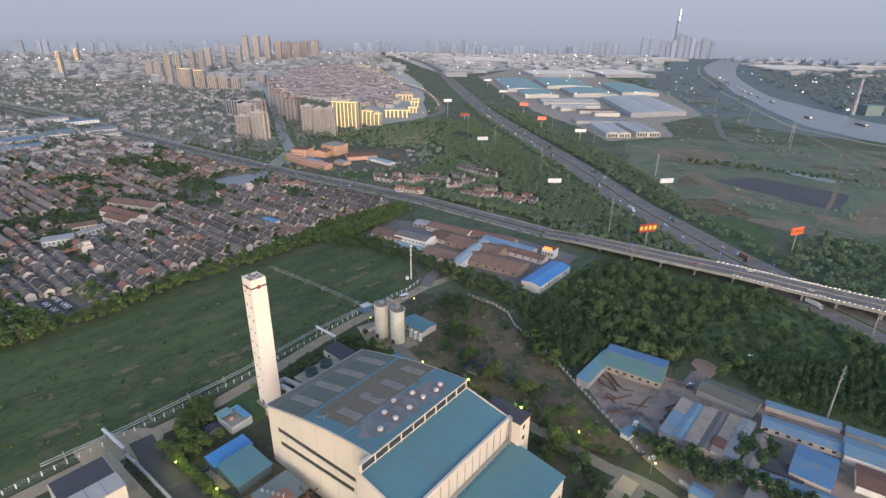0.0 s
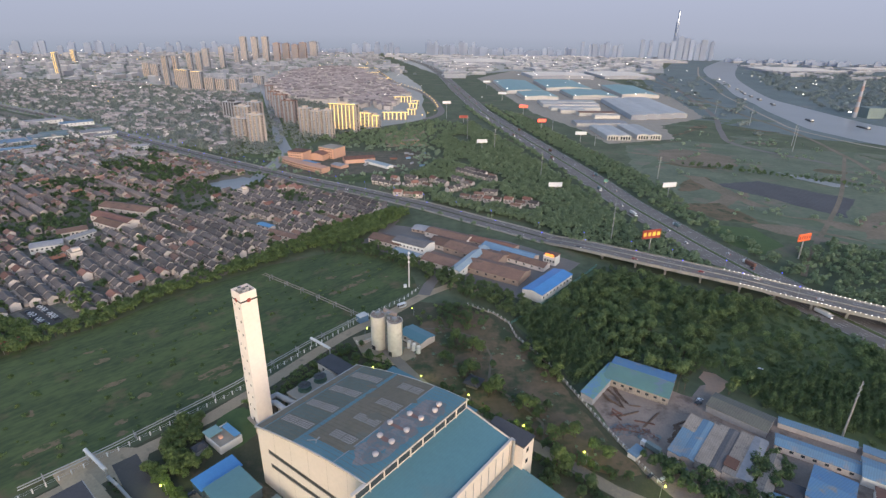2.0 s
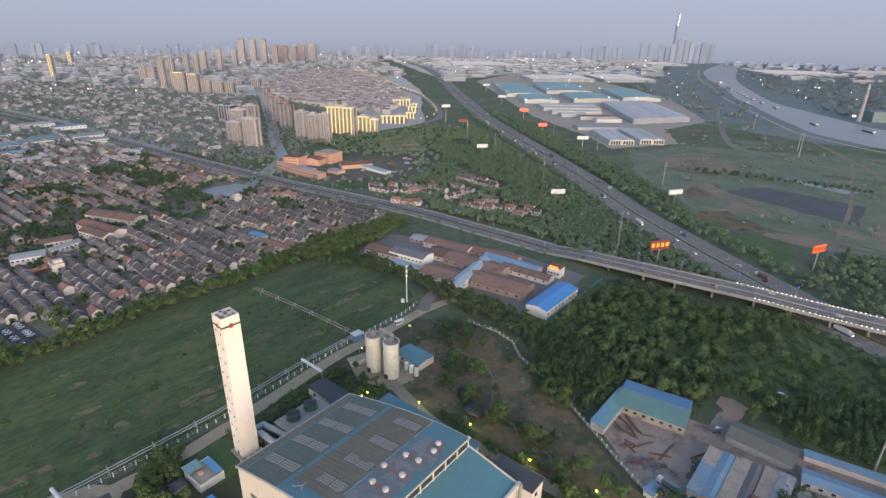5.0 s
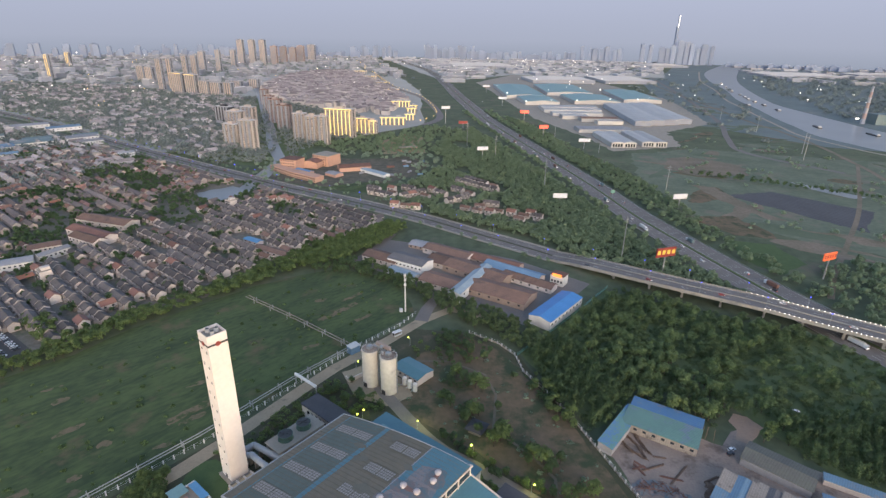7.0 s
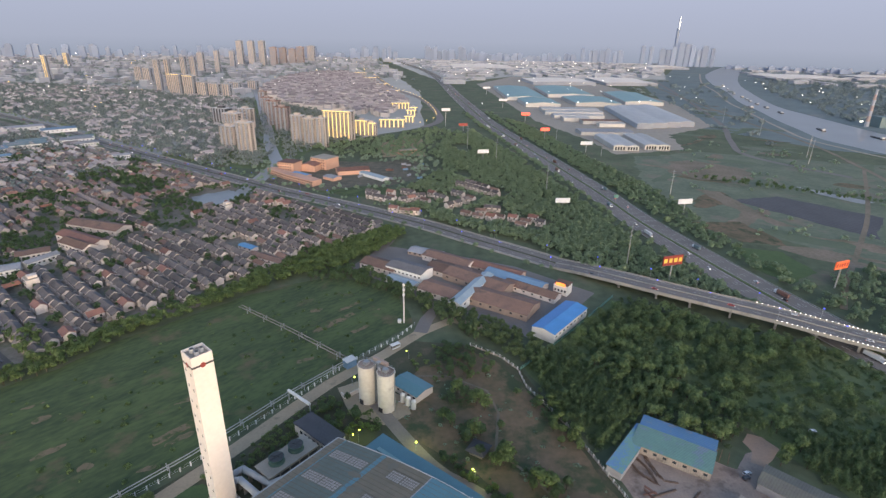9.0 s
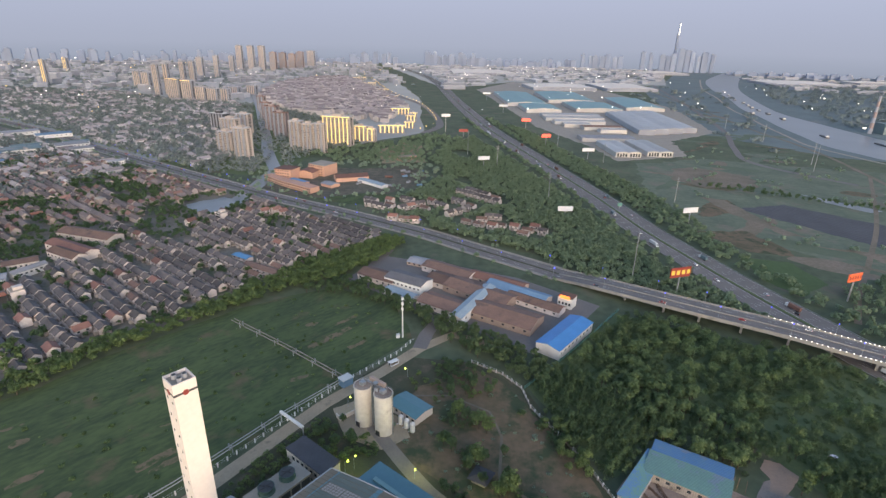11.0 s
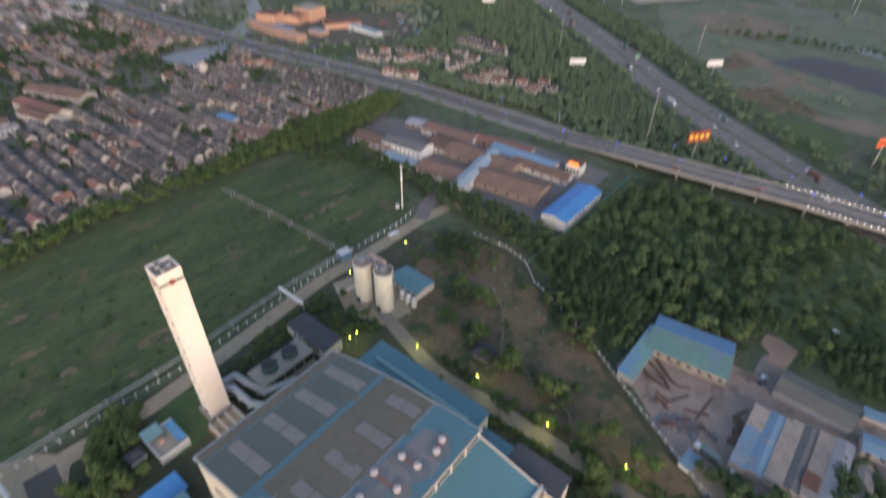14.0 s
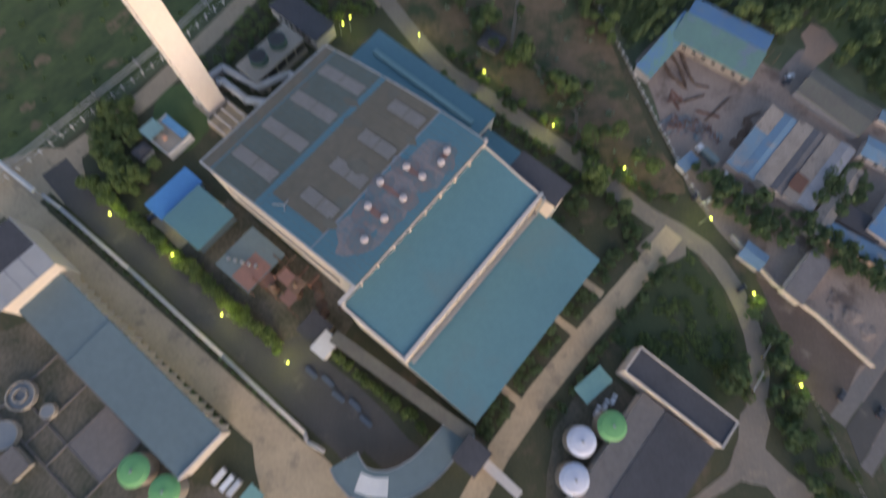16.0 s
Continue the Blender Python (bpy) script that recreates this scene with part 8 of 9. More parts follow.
def pipe_rack(line, z, label, gap=1.0, finish="pipegreen", radius=0.27):
    r = thing("pipe_rack", label, "pipe rack", line[0][0], line[0][1], 0, 0, "pipe racks")
    ox, oy = line[0]
    for (x0, y0), (x1, y1) in zip(line, line[1:]):
        l = math.hypot(x1 - x0, y1 - y0)
        nx, ny = -(y1 - y0) / l, (x1 - x0) / l
        for s in (-gap, gap):
            part("pipe", tube(B(), (x0 - ox + nx * s, y0 - oy + ny * s, z), (x1 - ox + nx * s, y1 - oy + ny * s, z), radius, 8), finish, r)
        n = max(1, int(l / 17))
        for k in range(n):
            x, y = x0 + (x1 - x0) * (k + 0.5) / n - ox, y0 + (y1 - y0) * (k + 0.5) / n - oy
            bm = box(B(), -0.2, 0.2, -1.5, -1.1, 0, z + 1.4)
            box(bm, -0.2, 0.2, 1.1, 1.5, 0, z + 1.4)
            box(bm, -0.2, 0.2, -1.5, 1.5, z - 0.5, z - 0.25)
            part("trestle", bm, "metal", r, at=pose(x, y, 0, 0, 0, math.degrees(math.atan2(y1 - y0, x1 - x0))))
    return r


pipe_rack([(-190, 172), (-163, 200), (-122, 249), (-88, 297), (-58, 333)], 3.2, "twin grey pipes on steel trestles beside the fence")
pipe_rack([(-58, 333), (-104, 368), (-152, 402)], 3.2, "twin pale pipes on trestles across the field", 1.3, "tansheet", 0.3)
vb = thing("valve_house", "small pale blue box at the pipe corner", "hut", -57, 331, 0, 45)
part("body", box(B(), -3.5, 3.5, -2.6, 2.6, 0, 5), "bluepale", vb)
part("roof", box(B(), -3.8, 3.8, -2.9, 2.9, 5, 5.4), "white", vb)
for x, y, z, dx, dy in ((-86, 296, 7, 15, -12), (*L(-149, -47.5), 7, L(-127.5, -46.4)[0] - L(-149, -47.5)[0], L(-127.5, -46.4)[1] - L(-149, -47.5)[1])):
    br = thing("pipe_bridge", "white covered pipe bridge over the plant road", "pipe bridge", x, y, 0, 0, "pipe bridges")
    part("gallery", tube(B(), (0, 0, z), (dx, dy, z), 0.9, 8), "white", br)
    part("leg", box(B(), -0.3, 0.3, -0.3, 0.3, 0, z), "metal", br)
    part("leg", box(B(), dx - 0.3, dx + 0.3, dy - 0.3, dy + 0.3, 0, z), "metal", br)
cv = thing("steam_pipe", "long silver pipe on low supports beside the asphalt lane", "pipe", 0, 0, 0)
run = [L(-127.5, -46.2), L(-118, -45.4), L(-80, -44.8), L(-30, -45), L(10.5, -45.4), L(13, -47), L(20, -45.6)]
for a, b in zip(run, run[1:]):
    part("pipe", tube(B(), (*a, 2.6), (*b, 2.6), 0.75, 10), "palesheet", cv, smooth=True)
    for k in range(5):
        x, y = a[0] + (b[0] - a[0]) * (k + 0.5) / 5, a[1] + (b[1] - a[1]) * (k + 0.5) / 5
        part("support", box(B(), x - 0.3, x + 0.3, y - 0.3, y + 0.3, 0, 2.2), "concrete", cv)

# ---------------------------------------------------------------- west side of the hall
gs = thing("steel_shelter", "rusty steel shelter with a patched grey roof", "shelter", *L(-46, -13.5), 0, TURN)
part("roof", box(B(), -8.5, 8.5, -9.5, 9.5, 7, 7.35), "slate", gs)
part("roof_patch", box(B(), -0.5, 8.2, -9, 3, 7.34, 7.4), "rustred", gs, "rust-stained roof sheets")
for x in (-8, 0, 8):
    for y in (-9, 0, 9):
        part("post", box(B(), x - 0.2, x + 0.2, y - 0.2, y + 0.2, 0, 7), "redsheet", gs)
for k in range(5):
    part("pipe_stub", cyl(B(), -6 + k * 2.4, -5 + k * 1.1, 7.3, 8.4, 0.7), "metal", gs)
frame_ = thing("rusted_scaffold", "rusted open scaffold of steel beams beside the hall", "scaffold", *L(-32, -9), 0, TURN)
rf = random.Random(5)
for x in (-8, -2.5, 3, 8.5):
    for y in (-9, -3.5, 2):
        top_ = rf.uniform(6, 10)
        part("column", box(B(), x - 0.22, x + 0.22, y - 0.22, y + 0.22, 0, top_), "redsheet", frame_)
        for z in (4.2, 7.4):
            if z < top_ and rf.random() < 0.8:
                part("beam", box(B(), x, x + rf.choice((5.5, 0.4)), y - 0.2, y + rf.choice((0.2, 5.4)), z, z + 0.35), "redsheet" if rf.random() < 0.6 else "timber", frame_)
for k in range(7):
    x, y = rf.uniform(-8, 6), rf.uniform(-8, 2)
    part("brace", tube(B(), (x, y, 0.3), (x + rf.uniform(-6, 6), y + rf.uniform(-6, 6), rf.uniform(4, 8)), 0.2, 5), "timber", frame_)
for x, y, z in ((-5, -6, 4.6), (1, -1, 7.8), (6, -6, 4.6)):
    part("deck_plate", box(B(), x - 2.6, x + 2.6, y - 2.4, y + 2.4, z, z + 0.14), "rustred", frame_)
for x, y, r_, h_ in ((-1, -7, 1.5, 6.2), (5.6, -1, 1.2, 8.0)):
    bm = cyl(B(), x, y, 0.4, h_, r_, r_, 14)
    cyl(bm, x, y, h_, h_ + 0.9, r_, 0.3, 14)
    part("hopper", bm, "timber", frame_, "rust-brown steel hopper")
for k in range(6):
    hp = thing("scrap_heap", "heap of brown scrap beside the hall", "scrap heap", *L(-26 + k * 3.2, -12 + (k * 7) % 9), 0, k * 40, "scrap heaps")
    bm = bmesh.new()
    bmesh.ops.create_icosphere(bm, subdivisions=2, radius=2.2)
    for v in bm.verts:
        v.co *= 1 + 0.35 * noise.noise(v.co * 1.3 + Vector((k, 0, 0)))
        v.co.z = max(-0.1, v.co.z * 0.6)
    part("mound", bm, "timber", hp)
lodge = thing("weigh_house", "small white weigh house with a flat roof", "hut", *L(-4, -19), 0, TURN)
part("wall", box(B(), -3, 3, -4, 4, 0, 6), "white", lodge)
part("roof", box(B(), -3.3, 3.3, -4.3, 4.3, 6, 6.4), "white", lodge)
part("window", box(B(), -3.08, -2.95, -2.5, 2.5, 3, 4.6), "glass", lodge)
flat_block("sunken_shed", "low shed with a dark flat roof", *L(-11, -17), TURN, 9, 9, 5, "concrete", "dark", 1)
gal = thing("conveyor_gallery", "long grey conveyor gallery on posts", "conveyor", *L(26, -12.5), 0, TURN + 4.5)
part("gallery", box(B(), -29, 29, -2, 2, 6.5, 9), "mossy", gal)
part("roof", box(B(), -29.3, 29.3, -2.3, 2.3, 9, 9.3), "mossy", gal)
for k in range(7):
    part("post", box(B(), -27 + k * 9 - 0.3, -27 + k * 9 + 0.3, -1.5, 1.5, 0, 6.5), "concrete", gal)
head = thing("transfer_house", "square house with a dark roof at the conveyor's end", "building", *L(58.8, -14.8), 0, TURN)
part("wall", box(B(), -4.6, 4.6, -4.6, 4.6, 0, 10), "cream", head)
part("roof", box(B(), -4.9, 4.9, -4.9, 4.9, 10, 10.5), "dark", head)
arm = thing("conveyor_gallery", "short pale conveyor gallery toward the road", "conveyor", *L(71, -14), 0, TURN - 2)
part("gallery", box(B(), -8, 8, -1.6, 1.6, 5, 7.4), "cream", arm)
for x in (-6, 6):
    part("post", box(B(), x - 0.3, x + 0.3, -1.2, 1.2, 0, 5), "concrete", arm)
ramp = thing("curved_canopy", "curved grey sheet canopy over the tipping ramp", "canopy", 0, 0, 0)
arc = smooth_line([L(27, -43), L(35, -45), L(44, -40), L(49, -30), L(50.5, -18), L(51, -9)], 4)
part("roof", ribbon(B(), arc, -5, 5, 6.0, 6.35), "slate", ramp)
part("roof_patch", ribbon(B(), arc[2:5], -3, 3, 6.3, 6.42), "white", ramp, "white roof sheets")
part("edge_beam", ribbon(B(), arc, -5.3, -4.9, 5.4, 6.5), "metal", ramp)
part("edge_beam", ribbon(B(), arc, 4.9, 5.3, 5.4, 6.5), "metal", ramp)
for p in arc[::3]:
    part("post", cyl(B(), p[0], p[1], 0, 6.05, 0.3), "concrete", ramp)
bin_ = thing("green_shelter", "flat green sheet shelter beside parked vans", "shelter", 55.5, 113, 0, 40)
part("roof", box(B(), -6.5, 6.5, -3.5, 3.5, 3, 3.3), "greensheet", bin_)
for x in (-6, 6):
    for y in (-3, 3):
        part("post", box(B(), x - 0.12, x + 0.12, y - 0.12, y + 0.12, 0, 3), "metal", bin_)
clar = thing("settling_tank", "round open concrete settling tank", "tank", -144.5, 106, 0, 0)
for r0, z in ((4.6, 2.4), (2, 2.8)):
    bm = B()
    rings = [[bm.verts.new((r * math.cos(k * math.tau / 24), r * math.sin(k * math.tau / 24), h)) for k in range(24)] for r, h in ((r0, 0), (r0, z), (r0 + 0.5, z), (r0 + 0.5, 0))]
    for a, b in zip(rings, rings[1:] + rings[:1]):
        for k in range(24):
            bm.faces.new((a[k], a[(k + 1) % 24], b[(k + 1) % 24], b[k]))
    part("ring_wall", bm, "concrete", clar)
part("water_surface", cyl(B(), 0, 0, 0, 1.6, 4.5, 4.5, 24), "water", clar)
basins = thing("settling_basin", "grid of low concrete basin walls on trodden ground", "basin", -116, 88, 0, -40)
for x in (-36, -20, -9, 9):
    part("basin_wall", box(B(), x - 0.25, x + 0.25, -14, 12, -0.2, 0.7 + 0.01 * (x % 5)), "asphaltpale", basins)
for y in (-14, -5, 12):
    part("basin_wall", box(B(), -36, 9, y - 0.22, y + 0.22, -0.2, 0.66), "asphaltpale", basins)
part("slab", box(B(), -8.7, 8.7, -4.7, 11.7, -0.2, 0.45), "asphaltpale", basins, "grey concrete slab")
for x, y, r0 in ((-147, 93, 5.0), (-134, 101, 2.6)):
    tk = thing("process_tank", "small round open tank with a pale rim", "tank", x, y, 0, 0, "settling tanks")
    part("shell", cyl(B(), 0, 0, 0, 2.4, r0, r0, 24), "concrete", tk)
    part("water_surface", cyl(B(), 0, 0, 2.4, 2.42, r0 - 0.5, r0 - 0.5, 24), "water", tk)
for k, (x, y) in enumerate(((-73, 81), (-70, 79), (-67.5, 77.5))):
    vn = thing("container", "white steel container beside the long shed", "container", x, y, 0.1, 52, "containers")
    part("box", box(B(), -2.8, 2.8, -0.95, 0.95, 0.1, 2.3), "carwhite", vn)
    part("end_frame", box(B(), 2.78, 2.9, -1, 1, 0.05, 2.36), "greysheet", vn)
gsh = thing("green_shelter", "small flat green sheet shelter on the apron", "shelter", -61, 75, 0, -38)
part("roof", box(B(), -3, 3, -3, 3, 2.8, 3.0), "greensheet", gsh)
for x in (-2.7, 2.7):
    for y in (-2.7, 2.7):
        part("post", cyl(B(), x, y, 0, 2.8, 0.1, 0.1, 6), "metal", gsh)
flat_block("pump_room", "low grey flat-roofed pump room", -141, 84, -40, 9, 7, 3, "concrete", "asphaltpale", 1)

# ---------------------------------------------------------------- masts, signs, poles
def pole_lamp(x, y, h, glow, label, group, rz=0, size=0.6):
    p = thing("street_lamp", label, "street lamp", x, y, 0, rz, group)
    part("pole", cyl(B(), 0, 0, 0, h, 0.14, 0.08, 6), "metal", p)
    arm_ = part("arm", tube(B(), (0, 0, h), (1.6, 0, h + 0.3), 0.06, 4), "metal", p)
    part("lamp", box(B(), 1.6 - size, 1.6 + size, -size, size, h + 0.1, h + 0.1 + size * 1.5), glow, arm_)
    return p


lamp0 = None
for x, y in ((-45, 261), (-41, 263), (-11, 258), (18, 238), (44, 216), (74, 196), (103, 176), (117, 145), (130, 114), (-100, 156), (-76, 135), (-54, 119), (-123, 173), (-58, 241), (9, 60), (-52, 310), (-20, 340)):
    if lamp0 is None:
        lamp0 = pole_lamp(x, y, 6.5, "yellowgreen", "garden lamp post with a glowing yellow-green head", "plant lamps", 0, 0.34)
    else:
        copy_thing(lamp0, pose(x, y, 0, 0, 0, (x * 7) % 360))
# the lamps' own light on the leaves round them
for k, (x, y) in enumerate(((-43, 262), (-11, 258), (18, 238), (44, 216), (74, 196), (103, 176), (117, 145), (130, 114), (-100, 156), (-76, 135), (-54, 119), (-123, 173))):
    glow = new("lamp_light", bpy.data.lights.new("lamp_light", "POINT"))
    glow.data.energy, glow.data.color, glow.data.shadow_soft_size = 800, (0.85, 1.0, 0.22), 0.4
    glow.matrix_world = pose(x, y, 8.2)
blue0 = None
for line, st in ((ROAD, 2), (VIADUCT, 3)):
    for d in (-13.5, 13.5):
        for i, p in enumerate(offset_line(line, d * (1 if line is ROAD else 0.87))):
            if (i + (1 if d > 0 else 0)) % st or (line is ROAD and p[0] < -620) or p[0] > 300:
                continue
            m = pose(p[0], p[1], p[2] if len(p) > 2 else 0.2, 0, 0, -120 if d > 0 else 60)
            if blue0 is None:
                blue0 = pole_lamp(0, 0, 9.5, "bluelamp", "tall street lamp with a glowing blue light", "blue road lamps", 0, 0.36)
                blue0.matrix_basis = m
            else:
                copy_thing(blue0, m)
warm0 = None
for i, p in enumerate(offset_line(smooth_line([(-46, 1266), (-11, 1414), (-72, 1803), (-210, 2203), (-429, 3161), (-600, 3900)], 45), 11)):
    m = pose(p[0], p[1], 0)
    if warm0 is None:
        warm0 = pole_lamp(0, 0, 9, "warm", "street lamp with a warm glowing head", "warm street lamps", 0, 1.1)
        warm0.matrix_basis = m
    else:
        copy_thing(warm0, m)
# rows of white lights on the viaduct
for d in (-12, 11.2):
    off = offset_line(VIADUCT, d)
    wl0 = None
    row = thing("light_rail", "row of glowing white lamps along the viaduct parapet", "lights", 0, 0, 0, 0, "viaduct lights")
    for a, b in zip(off, off[1:]):
        if a[0] < 236:
            continue
        for k in range(4):
            m = pose(a[0] + (b[0] - a[0]) * k / 4, a[1] + (b[1] - a[1]) * k / 4, a[2] + 1.1, 0, 0, -34)
            if wl0 is None:
                wl0 = part("lamp", box(B(), -0.4, 0.4, -0.15, 0.15, 0, 0.28), "whitelamp", row, at=m)
            else:
                again(wl0, m, row)


def billboard(x, y, top, w, h, face, rz, label, bars=0, bar_mat="yellow"):
    b = thing("billboard", label, "billboard", x, y, 0, rz, "roadside billboards")
    part("post", cyl(B(), 0, 0, 0, top - h, 0.7, 0.6, 10), "metal", b)
    p = part("panel", box(B(), -w / 2, w / 2, -0.5, 0.5, top - h, top), face, b)
    part("frame", box(B(), -w / 2 - 0.3, w / 2 + 0.3, -0.4, 0.4, top - h - 0.5, top - h), "darkmetal", b)
    for k in range(bars):
        cx = -w / 2 + w * (k + 0.5) / bars
        part("bar", box(B(), cx - w / bars * 0.32, cx + w / bars * 0.32, -0.58, -0.48, top - h * 0.72, top - h * 0.28), bar_mat, p)
    return b


billboard(198, 463, 26, 20, 8.5, "signred", 18, "red billboard with a row of yellow bars on one post", 4)
billboard(340, 459, 25.5, 16, 7, "signorange", 22, "glowing orange billboard with a row of red bars", 5, "signred")
for x, y, top, w, face in ((202, 1118, 27, 18, "redlamp"), (261, 1017, 20, 22, "signwhite"), (66, 926, 20, 19, "signwhite"), (148, 674, 13, 18, "signwhite"), (292, 659, 19, 19, "signwhite"), (192, 1330, 28, 20, "redlamp"), (170, 1641, 25, 24, "signwhite"), (148, 2002, 26, 26, "signwhite"), (3, 1288, 40, 20, "signwhite"), (42, 1230, 16, 20, "signred")):
    billboard(x, y, top, w, 6, face, rs.uniform(-8, 14), "%s billboard on one tall post" % ("glowing red" if face == "redlamp" else "pale grey-white"), 0)
gan = thing("road_sign", "green motorway sign on a post", "road sign", 222, 700, 0, 10)
part("post", cyl(B(), 0, 0, 0, 8, 0.3), "metal", gan)
part("panel", box(B(), -3, 3, -0.2, 0.2, 7, 11), "greenmetal", gan)
mast = thing("mast", "slender white telecom mast with a small platform", "mast", -26.6, 387, 0, 0)
part("pole", cyl(B(), 0, 0, 0, 32, 0.65, 0.3, 10), "white", mast)
for z in (22, 26, 30):
    part("antenna_ring", cyl(B(), 0, 0, z, z + 1.6, 0.9, 0.9, 10), "white", mast)
part("cabinet", box(B(), -4.5, -2, -1.2, 1.2, 0, 2.4), "white", mast)


def pylon(x, y, h, rz, label="tall steel power pole with cross arms"):
    p = thing("power_pole", label, "power pole", x, y, 0, rz, "power poles")
    part("pole", cyl(B(), 0, 0, 0, h, 0.6, 0.25, 8), "metal", p)
    for z in (0.72, 0.82, 0.92):
        part("cross_arm", box(B(), -3.2, 3.2, -0.15, 0.15, h * z, h * z + 0.35), "metal", p)
    return p


for x, y, h in ((171, 494, 44), (311, 747, 34), (215.6, 217.5, 36), (302, 302, 26), (44, 1034, 44), (88, 924, 40), (140, 741, 42), (-316, 937, 48), (224, 1109, 30), (281, 986, 34), (632, 954, 44), (664, 1010, 40), (706, 1243, 40), (714, 1430, 40)):
    pylon(x, y, h, rs.uniform(20, 60))
stack = thing("far_stack", "tall red and white banded stack beside the river", "chimney", 1060, 1400, 0, 0)
for k in range(7):
    part("band", cyl(B(), 0, 0, k * 13, k * 13 + 13, 5.2 - k * 0.35, 5.2 - (k + 1) * 0.35, 14), "towerred" if k % 2 else "farwall", stack)
part("boiler_house", box(B(), 18, 60, -20, 16, 0, 26), "slate", stack)
for x, y, rz in ((900, 1330, 75), (985, 1640, 72), (1030, 1850, 70), (1075, 2000, 68), (1200, 2390, 65), (1130, 2200, 66), (960, 1230, 85), (1270, 2580, 64), (1010, 1760, 72), (960, 1760, 74), (1050, 1930, 70), (1100, 2080, 68)):
    bg_ = thing("barge", "dark low barge moored on the river", "boat", x, y, 0.1, rz, "river barges")
    part("hull", prism(B(), [(-22, -4), (18, -4), (24, 0), (18, 4), (-22, 4)], 0, 2.2), "darkmetal", bg_)
    part("cabin", box(B(), -20, -13, -3, 3, 2.2, 5.2), "white", bg_)


# ---------------------------------------------------------------- vehicles
def car_kind(paint, label, lit=True):
    c = thing("car", label, "car", 0, 0, 0, 0, "cars")
    bm = box(B(), -2.2, 2.2, -0.9, 0.9, 0.35, 0.95)
    bmesh.ops.bevel(bm, geom=bm.edges[:], offset=0.12, segments=1, affect="EDGES")
    shell = part("body", bm, paint, c)
    part("cabin", prism(B(), [(-1.9, -0.8), (1.0, -0.8), (1.0, 0.8), (-1.9, 0.8)], 0.9, 1.45), "glass", c)
    part("roof", box(B(), -1.6, 0.6, -0.75, 0.75, 1.44, 1.52), paint, c)
    w0 = None
    for x in (-1.35, 1.35):
        for y in (-0.85, 0.85):
            m = pose(x, y, 0.33, 90)
            if w0 is None:
                w0 = part("wheel", cyl(B(), 0, 0, -0.1, 0.1, 0.33, 0.33, 10), "tyre", c, at=m)
            else:
                again(w0, m, c)
    for y in (-0.6, 0.6):
        part("headlight", box(B(), 2.15, 2.28, y - 0.22, y + 0.22, 0.55, 0.85), "whitelamp" if lit else "metal", shell)
        part("tail_light", box(B(), -2.28, -2.15, y - 0.2, y + 0.2, 0.6, 0.85), "redlamp" if lit else "signred", shell)
    return c


def truck_kind(box_mat, label, length=11):
    t = thing("truck", label, "truck", 0, 0, 0, 0, "trucks")
    cab = part("cab", box(B(), length / 2, length / 2 + 2.4, -1.2, 1.2, 0.6, 3.2), "carwhite", t)
    part("windscreen", box(B(), length / 2 + 2.38, length / 2 + 2.46, -1.0, 1.0, 1.9, 2.9), "glass", cab)
    part("cargo_box", box(B(), -length / 2, length / 2 - 0.3, -1.25, 1.25, 1.1, 4.0), box_mat, t)
    part("chassis", box(B(), -length / 2, length / 2 + 2, -0.9, 0.9, 0.6, 1.1), "darkmetal", t)
    w0 = None
    for x in (-length / 2 + 1.2, -length / 2 + 2.5, length / 2 + 1.0):
        for y in (-1.1, 1.1):
            if w0 is None:
                w0 = part("wheel", cyl(B(), 0, 0, -0.15, 0.15, 0.5, 0.5, 10), "tyre", t, at=pose(x, y, 0.5, 90))
            else:
                again(w0, pose(x, y, 0.5, 90), t)
    for y in (-0.9, 0.9):
        part("headlight", box(B(), length / 2 + 2.38, length / 2 + 2.5, y - 0.2, y + 0.2, 0.9, 1.2), "whitelamp", cab)
    return t


CARS = [car_kind("carwhite", "white saloon car with its lights on"), car_kind("cardark", "dark saloon car with its lights on"), car_kind("carred", "red saloon car with its lights on")]
PARKED = [car_kind("carwhite", "parked white saloon car", False), car_kind("cardark", "parked dark saloon car", False)]
TRUCKS = [truck_kind("white", "long lorry with a white box"), truck_kind("redsheet", "long lorry with a red box"), truck_kind("slate", "lorry with a grey-blue box", 8)]
veh_used, rv = set(), random.Random(8)


def park(proto, x, y, z, rz):
    m = pose(x, y, z, 0, 0, rz)
    if proto.name in veh_used:
        return copy_thing(proto, m)
    veh_used.add(proto.name)
    proto.matrix_basis = m
    return proto


def drive(line, d, s, proto, z, back=False):
    """A vehicle at s metres along a line, d metres to its left."""
    off = offset_line(line, d)
    for a, b in zip(off, off[1:]):
        l = math.hypot(b[0] - a[0], b[1] - a[1])
        if s < l:
            h = (a[2] if len(a) > 2 else 0) + z
            park(proto, a[0] + (b[0] - a[0]) * s / l, a[1] + (b[1] - a[1]) * s / l, h, math.degrees(math.atan2(b[1] - a[1], b[0] - a[0])) + (180 if back else 0))
            return
        s -= l


for s in range(2700, 4720, 42):
    d = rv.choice((-15, -10.5, -6, 6, 10.5, 15))
    p = rv.choices(CARS + TRUCKS, (4, 3, 1, 1.2, 0.8, 0.8))[0]
    drive(HIGHWAY, d, s + rv.uniform(-15, 15), p, 0.31, d > 0)
for s in range(3520, 4700, 105):
    d = rv.choice((-15, -10.5, 10.5, 15))
    drive(HIGHWAY, d, s + rv.uniform(-25, 25), rv.choice(TRUCKS), 0.31, d > 0)
